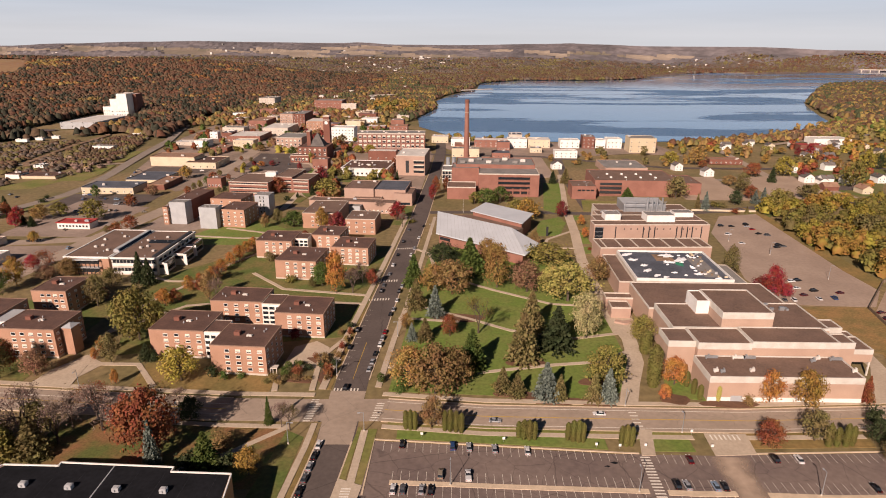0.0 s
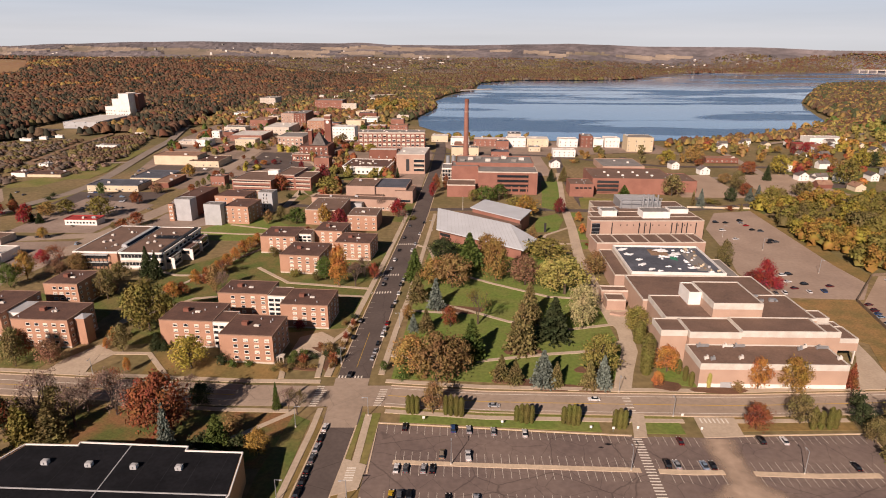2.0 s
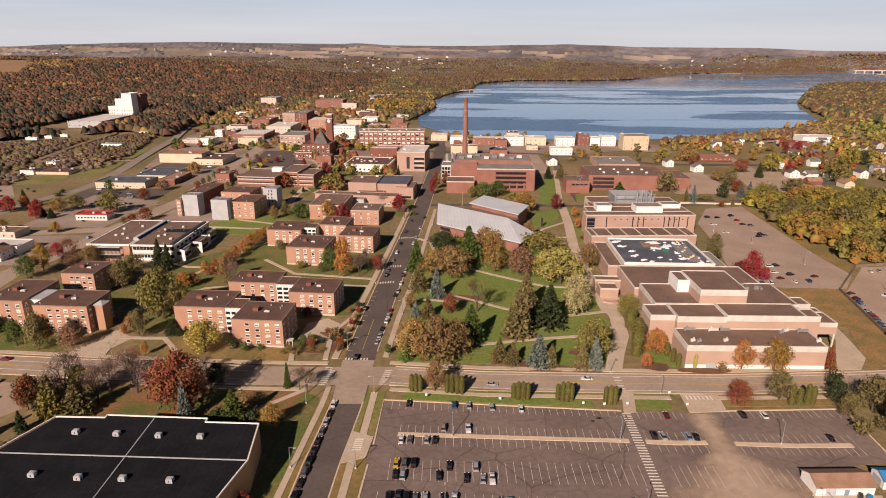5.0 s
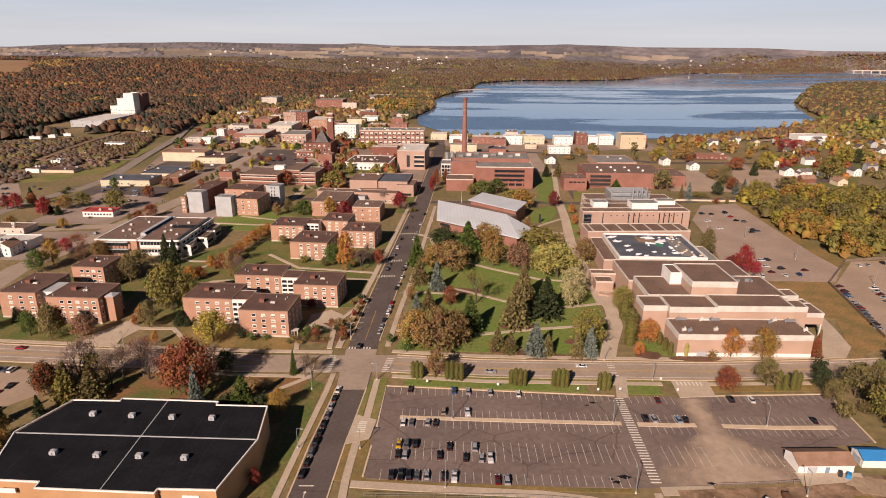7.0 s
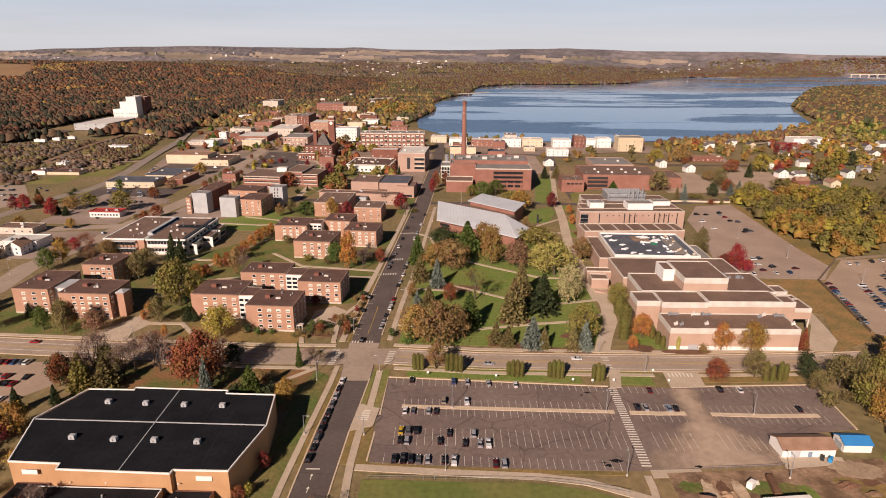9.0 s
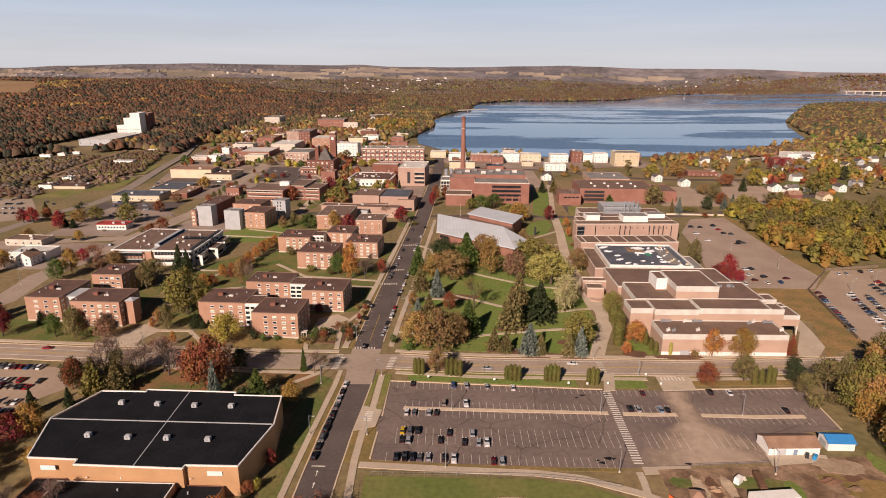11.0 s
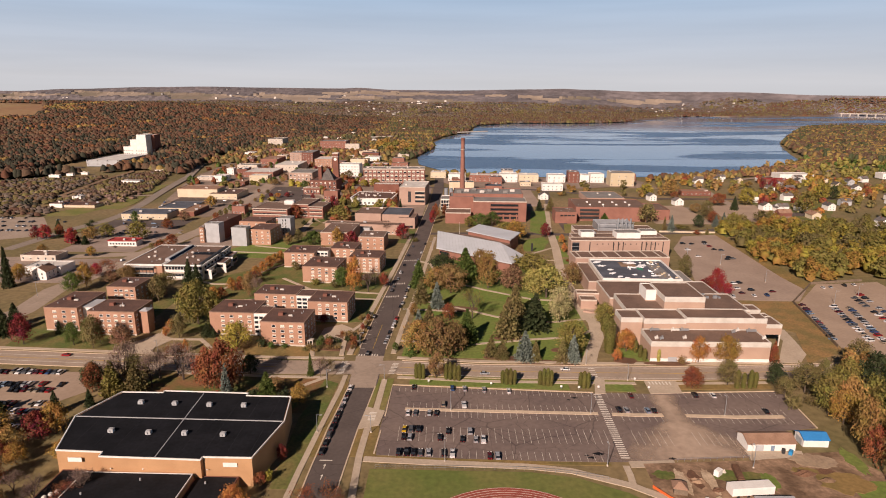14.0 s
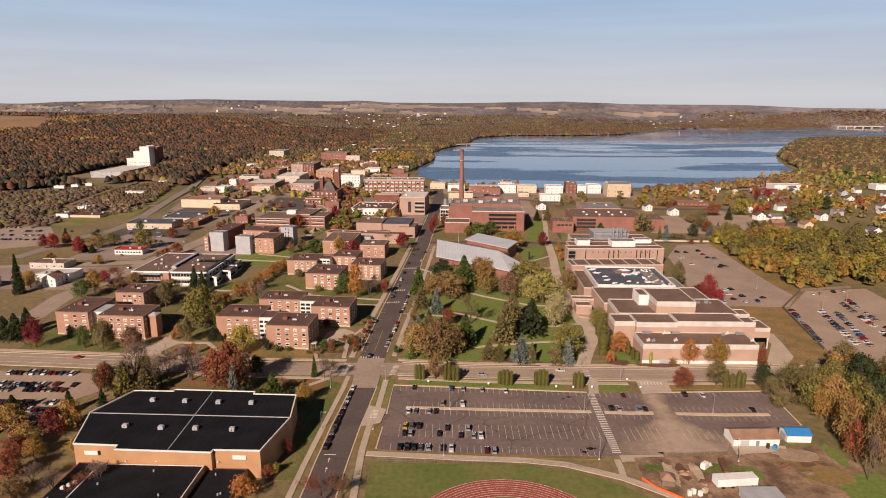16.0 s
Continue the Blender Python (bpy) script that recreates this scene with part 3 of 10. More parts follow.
# lawns and beds
TURF = mat("playing_turf", (0.120, 0.150, 0.034), (0.165, 0.165, 0.048), var=0.2, coarse=0.05, fine=0.5)
# thin lawn, darker than LAWN: some tree shade is put into its colour
SHADY = mat("thin_shade_toned_lawn", (0.098, 0.128, 0.030), (0.165, 0.138, 0.048), var=0.3, coarse=0.09, fine=0.7)
LITTER = mat("leaf_litter", (0.215, 0.112, 0.05), (0.10, 0.115, 0.03), var=0.3, coarse=0.09, fine=1.2)
ROUGH = mat("rough_autumn_meadow", (0.29, 0.175, 0.068), (0.19, 0.142, 0.052), var=0.3, coarse=0.09, fine=0.9)
LAWNS = [
    ("green mown lawn under park trees", LAWN, [(-24, 213), (66, 209), (74, 222), (80, 244), (80, 300), (80, 378), (60, 400), (-12, 400), (-16, 360)]),
    ("thin green lawn beside the dormitories", SHADY, [(-150, 240), (-45, 262), (-42, 400), (-120, 405), (-180, 330)]),
    ("green lawn before the tall dormitories", LAWN, [(-195, 400), (-130, 400), (-125, 440), (-160, 470), (-185, 432)]),
    ("dry verge before the dormitory", LAWN_DRY, [(-130, 213.5), (-72, 211.5), (-72, 222), (-132, 236)]),
    ("thin lawn around the west dormitory", SHADY, [(-235, 219), (-176, 217), (-176, 300), (-245, 300)]),
    ("leaf-strewn lawn beneath red trees", LITTER, [(-152, 152), (-140, 191), (-58, 187), (-57, 155)]),
    # darker slab laid where the arena's shadow falls, to deepen it by colour
    ("thin grass beside the arena, its shadow in the colour", SHADY, [(-61, 104), (-54, 104), (-51, 182), (-58, 186), (-62, 150)]),
    ("dry verge along the street", LAWN_DRY, [(-51.8, 123.0), (-48.6, 123.3), (-47.4, 157.5), (-46.2, 183.0), (-48.1, 186.1), (-49.1, 157.5)]),
    ("grass verge with a worn edge", LAWN_DRY, [(-49, 214), (-47.5, 214), (-42.5, 300), (-45, 300)]),
    ("mown strip beside the lot", VERGE, [(-29.6, 157.6), (-26.8, 158.0), (-25.4, 187.6), (-28.6, 187.6)]),
    ("dry grass strip beside the lot", LAWN_DRY, [(-31.9, 123.6), (-26.7, 123.4), (-27.7, 145.2), (-31.2, 145.6)]),
    ("mown strip with a dry edge beside the street", VERGE, [(-34.9, 159.9), (-32.5, 158.5), (-31.2, 188.1), (-32.4, 188.5)]),
    ("dry grass strip beside the street", LAWN_DRY, [(-36.9, 123.9), (-34.3, 123.3), (-33.5, 146.3), (-35.9, 146.6)]),
    ("green verge along the avenue", VERGE, [(-22, 187.5), (64, 186.6), (88, 186.6), (88, 188.2), (56, 188.2), (-22, 192)]),
    ("green verge with clipped hedges along the lot", LAWN, [(-18, 182), (56, 177.5), (56, 183.5), (-18, 187)]),
    ("green verge by the lot entrance", LAWN, [(70, 177), (86, 177), (86, 184), (68, 184)]),
    ("mulched verge along the avenue", LAWN_DRY, [(102, 179), (150, 181), (152, 191), (102, 188)]),
    ("green lawn by the hall", LAWN, [(88, 212), (104, 209), (100, 224), (92, 234)]),
    ("rough brown meadow", ROUGH, [(182, 209), (206, 222), (210, 228), (224, 298), (224, 303), (182, 303), (184, 262), (198, 250)]),
    ("green playing field", TURF, [(-28, 60), (-28, 116), (30, 115), (46, 112), (62, 104), (80, 88), (95, 60)]),
    ("green strip along the field path", LAWN_DRY, [(-28, 124), (60, 121), (60, 119.5), (30, 120), (-28, 122)]),
    ("bare building ground", DIRT, [(72, 121), (116, 124), (118, 128), (150, 130), (160, 110), (150, 60), (98, 60), (84, 90), (72, 104)]),
    ("grass patch by the yard", LAWN, [(140, 60), (152, 60), (160, 112), (140, 112)]),
    ("dry grass slope by the east lot", LAWN_DRY, [(252, 520), (262, 505), (258, 340), (247, 330), (246, 360), (255, 495)]),
    ("green lawn with paths beside the promenade", LAWN, [(79, 504), (88, 493), (106, 550), (113, 611), (93, 611)]),
    ("green lawn beside the student centre", LAWN, [(62, 428), (80, 429), (91, 464), (88, 481), (70, 468)]),
    ("small lawn plot beside the promenade", LAWN, [(89, 388), (97, 390), (99, 404), (92, 403)]),
    ("small lawn plot beside the promenade", LAWN, [(92, 410), (99, 411), (100, 438), (96, 437)]),
    ("small lawn plot beside the promenade", LAWN_DRY, [(97, 446), (104, 446), (106, 466), (99, 466)]),
    ("small lawn plot beside the promenade", LAWN, [(99, 472), (108, 472), (109, 486), (101, 486)]),
    ("thin lawn between the halls", SHADY, [(-151, 536), (-148, 614), (-130, 552), (-134, 520)]),
    ("green lawn beside the lecture hall", LAWN, [(-156, 620), (-160, 709), (-145, 659), (-143, 593)]),
    ("thin lawn before the low hall", SHADY, [(-131, 669), (-125, 711), (-110, 639), (-59, 624), (-63, 604), (-115, 610)]),
    ("thin lawn along the street", SHADY, [(-48, 454), (-40, 503), (-40, 567), (-33, 567), (-33, 452)]),
    ("thin lawn behind the dormitories", SHADY, [(-147, 418), (-111, 441), (-118, 482), (-149, 467)]),
    ("green verge of the town gardens", SHADY, [(227, 635), (242, 645), (277, 643), (269, 626), (217, 589)]),
    ("green verge of the town gardens", SHADY, [(233, 486), (258, 482), (321, 547), (322, 569), (263, 510)]),
    ("thin lawn about the houses", SHADY, [(322, 569), (402, 561), (500, 703), (389, 698)]),
    ("green lawn before the brick block", VERGE, [(112, 500), (165, 500), (165, 535), (118, 540)]),
]
for label, m, pts in LAWNS:
    slab("lawn", pts, -0.2, 0.06 + lift(), m, label, "lawn")
for cx, cy, rx, ry in ((-52, 226, 2.5, 9), (-49.5, 246, 2, 10), (-61, 221, 7, 2.5), (34, 238, 9, 4), (40, 208, 14, 3), (60, 207, 8, 3), (5, 284, 14, 5), (-60, 236, 5, 4), (110, 207, 12, 2.5), (90, 210, 6, 4), (60, 222, 6, 3), (28, 212, 10, 2.5)):
    slab("mulch_bed", [(cx + rx * math.cos(a * 0.524), cy + ry * math.sin(a * 0.524) * (1 + 0.2 * math.sin(a * 2.1))) for a in range(12)], 0, 0.21 + lift(), MULCH, "brown bark mulch bed", "bed")

# parking lots
LOT = [(-26, 180.5), (58, 175.2), (91, 175), (152, 178), (150, 147), (118, 142), (114, 126), (64, 122), (19, 122), (-28, 125)]
LOT_MAT = mat("patched_lot_asphalt", (0.152, 0.116, 0.104), (0.198, 0.152, 0.130), var=0.16, coarse=0.035, fine=0.5)


def crack(m, size, width, depth):
    """Sealed cracks: thin dark wandering lines."""
    nt = m.node_tree
    g = nt.nodes.new("ShaderNodeNewGeometry")
    wobble = nt.nodes.new("ShaderNodeTexNoise")
    wobble.inputs["Scale"].default_value = 0.25
    add = nt.nodes.new("ShaderNodeMixRGB")
    add.blend_type = "ADD"
    add.inputs[0].default_value = 6.0
    nt.links.new(g.outputs["Position"], wobble.inputs["Vector"])
    nt.links.new(g.outputs["Position"], add.inputs[1])
    nt.links.new(wobble.outputs["Color"], add.inputs[2])
    vor = nt.nodes.new("ShaderNodeTexVoronoi")
    vor.feature = "DISTANCE_TO_EDGE"
    vor.inputs["Scale"].default_value = size
    nt.links.new(add.outputs[0], vor.inputs["Vector"])
    rng_ = nt.nodes.new("ShaderNodeMapRange")
    rng_.inputs["From Max"].default_value = width
    rng_.inputs["To Min"].default_value = depth
    nt.links.new(vor.outputs["Distance"], rng_.inputs["Value"])
    b = nt.nodes["Principled BSDF"]
    src = b.inputs["Base Color"].links[0].from_socket
    mul = nt.nodes.new("ShaderNodeMixRGB")
    mul.blend_type = "MULTIPLY"
    mul.inputs[0].default_value = 1.0
    nt.links.new(src, mul.inputs[1])
    nt.links.new(rng_.outputs["Result"], mul.inputs[2])
    nt.links.new(mul.outputs[0], b.inputs["Base Color"])


crack(LOT_MAT, 0.10, 0.016, 0.68)
crack(LOT_MAT, 0.034, 0.009, 0.6)
crack(ASPHALT, 0.05, 0.008, 0.6)
crack(ASPHALT_PALE, 0.06, 0.008, 0.75)
TAN_LOT = mat("tan_lot_asphalt", (0.305, 0.24, 0.198), (0.25, 0.19, 0.152), var=0.15, coarse=0.04, fine=0.5)
slab("parking_lot", LOT, 0, 0.09, LOT_MAT, "cracked asphalt car park with painted stalls", "car park")
slab("parking_lot", [(196, 441), (221, 488), (256, 497), (247, 327), (230, 304), (181, 306), (178, 345), (187, 381)], 0, 0.085, mat("pale_lot_asphalt", (0.36, 0.275, 0.215), (0.305, 0.23, 0.18), var=0.12, coarse=0.04, fine=0.5), "worn pale asphalt car park", "car park")
slab("parking_lot", [(262, 341), (310, 348), (300, 250), (233, 212), (211, 229), (226, 298)], 0, 0.086, mat("buff_lot_asphalt", (0.38, 0.285, 0.21), (0.33, 0.245, 0.18), var=0.1, coarse=0.04, fine=0.5), "buff worn car park full of cars", "car park")
slab("parking_lot", [(-320, 197), (-178, 191), (-163, 172), (-176, 155), (-190, 120), (-320, 120)], 0, 0.087, bpy.data.materials["buff_lot_asphalt"], "pale worn car park full of cars", "car park")
slab("parking_lot", [(-400, 330), (-272, 330), (-262, 395), (-400, 385)], 0, 0.083, TAN_LOT, "open pale asphalt car park", "car park")
slab("parking_lot", [(-330, 415), (-265, 415), (-258, 500), (-330, 520)], 0, 0.082, TAN_LOT, "pale asphalt yard by low shops", "car park")
slab("parking_lot", [(-235, 400), (-150, 470), (-190, 500), (-235, 470)], 0, 0.081, TAN_LOT, "service yard behind the low school", "car park")
slab("parking_lot", [(15, 640), (110, 640), (112, 760), (20, 760)], 0, 0.08, bpy.data.materials["pale_lot_asphalt"], "car park behind the power plant", "car park")
slab("parking_lot", [(215, 545), (275, 545), (280, 650), (220, 650)], 0, 0.08, bpy.data.materials["buff_lot_asphalt"], "empty buff car park", "car park")
slab("parking_lot", [(300, 545), (380, 560), (370, 660), (300, 650)], 0, 0.08, bpy.data.materials["buff_lot_asphalt"], "empty buff car park", "car park")
slab("parking_lot", [(-190, 575), (-110, 585), (-115, 690), (-195, 680)], 0, 0.08, ASPHALT, "dark asphalt car park in the town", "car park")
DUST = mat("pale_dusty_asphalt", (0.50, 0.38, 0.285), (0.42, 0.32, 0.24), var=0.15, coarse=0.05, fine=0.4)
dn = DUST.node_tree
d_geo, d_xyz, d_noise = dn.nodes.new("ShaderNodeNewGeometry"), dn.nodes.new("ShaderNodeSeparateXYZ"), dn.nodes.new("ShaderNodeTexNoise")
d_noise.inputs["Scale"].default_value, d_noise.inputs["Detail"].default_value = 0.16, 6
dn.links.new(d_geo.outputs["Position"], d_xyz.inputs[0])
dn.links.new(d_geo.outputs["Position"], d_noise.inputs["Vector"])


def dust_math(op, a, b=0.0):
    n = dn.nodes.new("ShaderNodeMath")
    n.operation = op
    for i, v in enumerate((a, b)):
        if isinstance(v, (int, float)):
            n.inputs[i].default_value = v
        else:
            dn.links.new(v, n.inputs[i])
    return n.outputs[0]


# the lane widens towards the yard and thins out at its edges
half = dust_math("ADD", dust_math("MULTIPLY", dust_math("MAXIMUM", dust_math("SUBTRACT", 152, d_xyz.outputs["Y"]), 0), 1.0), 6.0)
away = dust_math("DIVIDE", dust_math("ABSOLUTE", dust_math("SUBTRACT", d_xyz.outputs["X"], 95.5)), half)
away = dust_math("ADD", away, dust_math("MULTIPLY", dust_math("SUBTRACT", d_noise.outputs["Fac"], 0.5), 1.1))
cover = dn.nodes.new("ShaderNodeMapRange")
cover.interpolation_type = "SMOOTHSTEP"
cover.inputs["From Min"].default_value, cover.inputs["From Max"].default_value = 1.2, 0.0
cover.inputs["To Min"].default_value, cover.inputs["To Max"].default_value = 0.0, 0.85
dn.links.new(away, cover.inputs["Value"])
d_clear, d_mix = dn.nodes.new("ShaderNodeBsdfTransparent"), dn.nodes.new("ShaderNodeMixShader")
dn.links.new(cover.outputs["Result"], d_mix.inputs[0])
dn.links.new(d_clear.outputs[0], d_mix.inputs[1])
dn.links.new(dn.nodes["Principled BSDF"].outputs[0], d_mix.inputs[2])
dn.links.new(d_mix.outputs[0], dn.nodes["Material Output"].inputs[0])
slab("dusty_patch", [(76, 174), (114, 174.5), (118, 152), (117.5, 142.4), (113.5, 126.4), (64, 122.4), (52, 122.4), (60, 140)], 0.092, 0.096, DUST, "pale worn lane across the car park", "asphalt")
slab("concrete_apron", [(67, 122.5), (84, 123.5), (84, 119.5), (67, 118.5)], 0, 0.12, WALK, "concrete apron at the lot's edge", "pavement")
slab("concrete_apron", [(113, 124), (134, 126.5), (135, 130.5), (113.5, 130.5)], 0, 0.17, WALK, "concrete apron before the shed", "pavement")
PALE_SAND = mat("pale_dry_sand", (0.50, 0.39, 0.27), (0.36, 0.26, 0.17), var=0.25, coarse=0.25, fine=1.2)
SAND = mat("raw_sand", (0.36, 0.27, 0.18), (0.29, 0.21, 0.14), var=0.2, coarse=0.15, fine=0.8)
for k, (lb, m_, cx, cy, rx, ry, sd) in enumerate((
              ("rough grass in the building yard", SHADY, 77.6, 114.2, 4.5, 3.0, 1),
              ("rough grass by the trailer", SHADY, 103.9, 113.5, 10.8, 4.0, 2),
              ("green grass beside the fence", LAWN, 113.8, 111.4, 2.9, 5.2, 3),
              ("churned pale sand in the yard", PALE_SAND, 82.9, 110.5, 2.3, 7.6, 4),
              ("churned pale sand in the yard", PALE_SAND, 92.6, 111.5, 2.0, 7.6, 5),
              ("dark churned soil in the yard", MULCH, 87.6, 112.2, 2.3, 5.6, 6),
              ("pale trodden earth", SAND, 136.0, 123.8, 9.0, 5.1, 7),
              ("dark wet soil", MULCH, 135.7, 117.1, 5.1, 2.2, 8),
              ("rough dry grass at the field's edge", LAWN_DRY, 139.7, 110.8, 10.5, 6.9, 9),
              ("rough green grass at the yard's edge", LAWN, 150.9, 124.1, 3.0, 9.0, 10),
              ("thin grass on bare earth", LAWN_DRY, 128.8, 117.5, 5.1, 2.5, 11))):
    rng_b = random.Random(sd)
    rag = [(cx + rx * math.cos(a * 0.262) * rng_b.uniform(0.72, 1.12), cy + ry * math.sin(a * 0.262) * rng_b.uniform(0.72, 1.12)) for a in range(24)]
    slab("ground_patch", rag, 0.1, 0.22 + 0.0035 * k, m_, lb, "bare ground")
for ox, oy, orad in ((57, 127.2, 2.2), (52.5, 126, 1.0), (54, 124.6, 1.6), (56.3, 170.5, 1.3), (53.6, 168.6, 1.0), (84, 124.6, 1.4)):
    slab("oil_stain", [(ox + orad * (1 + 0.35 * math.sin(3.3 * a + ox)) * math.cos(a * 0.698), oy + 0.4 * orad * (1 + 0.4 * math.cos(2.7 * a)) * math.sin(a * 0.698)) for a in range(9)], 0.08, 0.097, ROOF_BLACK, "black oil stain on worn asphalt", "stain")
lot_bits = ((-18.2, 159.0, 82, 1.7), (69.6, 156.3, 21.4, 1.9), (100.6, 155.8, 41, 1.8))
for lx, ly, ln, lw in lot_bits:
    dy = -0.028 * ln
    pts = [(lx, ly), (lx + ln / 2, ly + dy / 2 - 0.15), (lx + ln, ly + dy if ln > 60 else ly - 0.1)]
    band("traffic_island", pts, lw * 1.25, 0, 0.26, CURB, "long concrete island between parking rows", "island")
slab("driveway", [(-36.2, 142.2), (-34.9, 160.4), (-26.7, 157.1), (-27.9, 145.6)], 0, 0.3, WALK, "pale concrete drive into the car park", "driveway")
for kp in ([(-26.2, 153), (-25.6, 181.3), (58, 176.0), (66, 175.6)], [(-27.6, 125.4), (-26.8, 142)], [(102, 176.2), (152.5, 178.7), (150.6, 147)]):
    band("kerb", kp, 0.6, 0, 0.2 + lift(), CURB, "concrete kerb round the lot", "kerb")
ARC = [math.pi * k / 40 for k in range(40, -1, -1)]
band("track", [(20.5 + 30 * math.cos(a), 71 + 30 * math.sin(a)) for a in ARC], 10.2, 0, 0.2, TRACK, "red running track with white lane lines", "running track")
for k in range(9):
    r = 25.1 + k * 1.22
    band("lane_line", [(20.5 + r * math.cos(a), 71 + r * math.sin(a)) for a in ARC[3:-3]], 0.13, 0.19, 0.215, PAINT, "white lane line on the track", "line")

slab("driveway", [(91.8, 174.8), (106.4, 175.8), (107.6, 187.5), (92.6, 187.5)], 0, 0.305, WALK, "pale concrete drive from the avenue into the lot", "driveway")
slab("pavement", [(69.6, 189.3), (74.4, 189.3), (71.4, 174.6), (66.6, 174.4)], 0, 0.30, WALK, "pale concrete footway between avenue and lot", "pavement")

# ---- buildings ----
MESHES = {}


def window_mesh(w, h, kind):
    """A window in one piece: frame with sill, reveal, and a pane with a blind drawn over part of it."""
    key = ("win", round(w, 2), round(h, 2), kind)
    if key in MESHES:
        return MESHES[key]
    f = 0.1
    cut = {"blind": 0.28, "half": 0.6, "glass": 0.0}[kind]

    def ring(i, y):
        return [(i, y, i), (w - i, y, i), (w - i, y, h - i), (i, y, h - i)]

    v = ring(-0.02, 0.04) + ring(0.0, -0.10) + ring(f, -0.10) + ring(f + 0.01, -0.03)
    v[0], v[1], v[4], v[5] = (-0.08, 0.04, -0.12), (w + 0.08, 0.04, -0.12), (-0.08, -0.2, -0.06), (w + 0.08, -0.2, -0.06)
    faces, mi = [], []
    for a in (0, 4, 8):
        for i in range(4):
            j = (i + 1) % 4
            faces.append((a + i, a + j, a + 4 + j, a + 4 + i))
            mi.append(0)
    zc = h * cut + f * 0.5 if cut else h * 0.5
    v += [(f + 0.01, -0.03, zc), (w - f - 0.01, -0.03, zc)]
    faces += [(12, 13, 17, 16), (16, 17, 14, 15)]
    mi += [1, 2 if cut else 1]
    me = mesh_of("window", v, faces)
    for m in (WHITE, GLASS, BLIND):
        me.materials.append(m)
    me.polygons.foreach_set("material_index", mi)
    MESHES[key] = me
    return me


def face_pose(m, w, d, side):
    """The pose of a wall face: x along the wall seen from outside, -y outwards, from its lower left corner."""
    if side == "s":
        return m
    if side == "e":
        return m @ pose(w, 0, 0, 0, 0, 90)
    if side == "n":
        return m @ pose(w, d, 0, 0, 0, 180)
    return m @ pose(0, d, 0, 0, 0, 270)


def windows(root, m, w, d, side, z0, rows, cols, step_z, ww, wh, x0=None, x1=None, kinds=("blind", "half", "blind", "glass")):
    length = w if side in "sn" else d
    x0 = 1.5 if x0 is None else x0
    x1 = length - 1.5 if x1 is None else x1
    fm = face_pose(m, w, d, side)
    for r in range(rows):
        for c in range(cols):
            x = x0 + (x1 - x0 - ww) * (c / (cols - 1) if cols > 1 else 0.5)
            k = random.choice(kinds)
            put("window", window_mesh(ww, wh, k), None, root, fm @ pose(x, 0, z0 + r * step_z))


def shell(root, m, w, d, h, wall, roof, rim=None, rim_h=0.7, lip=0.35, z0=0.0, over=0.0, deck=None):
    """Walls up to h with a roof deck sunk behind a parapet."""
    put("wall", boxes("wall", (0, 0, z0, w, d, h - rim_h)), wall, root, m)
    put("roof", boxes("roof", (lip, lip, h - rim_h, w - lip, d - lip, h - deck if deck else h - rim_h + 0.25)), roof, root, m)
    o = over
    put("parapet", boxes("parapet", (-o, -o, h - rim_h, w + o, lip, h), (-o, d - lip, h - rim_h, w + o, d + o, h), (-o, lip, h - rim_h, lip, d - lip, h), (w - lip, lip, h - rim_h, w + o, d - lip, h)), rim or wall, root, m)


def roof_unit(root, m, x, y, z, w=2.0, d=1.6, h=1.2, material=None):
    put("roof_unit", boxes("roof_unit", (0, 0, 0, w, d, h), (w * 0.15, d * 0.15, h, w * 0.85, d * 0.85, h + 0.15), (0.1, -0.25, h * 0.3, w * 0.5, 0, h * 0.8)), material or ROOF_WHITE, root, m @ pose(x, y, z))


def vents(root, m, w, d, z, n=4):
    for _ in range(n):
        vx, vy = random.uniform(2, w - 3), random.uniform(2, d - 3)
        put("vent", cone("vent", 0.28, 0.28, 0.9, 8), LOUVRE, root, m @ pose(vx, vy, z))


def door(root, m, x, w=2.0, h=2.2, side="s", bw=0, bd=0):
    put("door", boxes("door", (0, -0.08, 0, w, 0.05, h)), DARKMETAL, root, face_pose(m, bw, bd, side) @ pose(x, 0, 0.1))


# -- dormitories of salmon brick
DORM_COPING = mat("weathered_coping", (0.30, 0.20, 0.145), (0.24, 0.155, 0.11), var=0.15, coarse=0.4, fine=3)


def dorm_wing(root, x, y, rot, w, d, h, cols, side_cols=4, rows=4, south=True):
    m = pose(x, y, 0, 0, 0, rot)
    shell(root, m, w, d, h, BRICK, ROOF_DARK, DORM_COPING, 0.4, 0.25, over=0.12)
    put("foundation", boxes("foundation", (-0.08, -0.08, 0, w + 0.08, d + 0.08, 0.9)), CONCRETE, root, m)
    if south:
        windows(root, m, w, d, "s", 2.0, rows, cols, (h - 2.4) / rows, 2.0, 1.45, x0=w * 0.26)
    windows(root, m, w, d, "e", 2.0, rows, side_cols, (h - 2.4) / rows, 1.6, 1.3)
    windows(root, m, w, d, "w", 2.0, rows, side_cols, (h - 2.4) / rows, 1.6, 1.3)
    put("roof_house", boxes("roof_house", (0, 0, 0, 2.6, 2.2, 1.7)), BRICK_DARK, root, m @ pose(w * 0.28, d * 0.45, h - 0.2))
    roof_unit(root, m, w * 0.52, d * 0.42, h - 0.2, 2.4, 1.2, 0.7)
    vents(root, m, w, d, h - 0.2, 3)


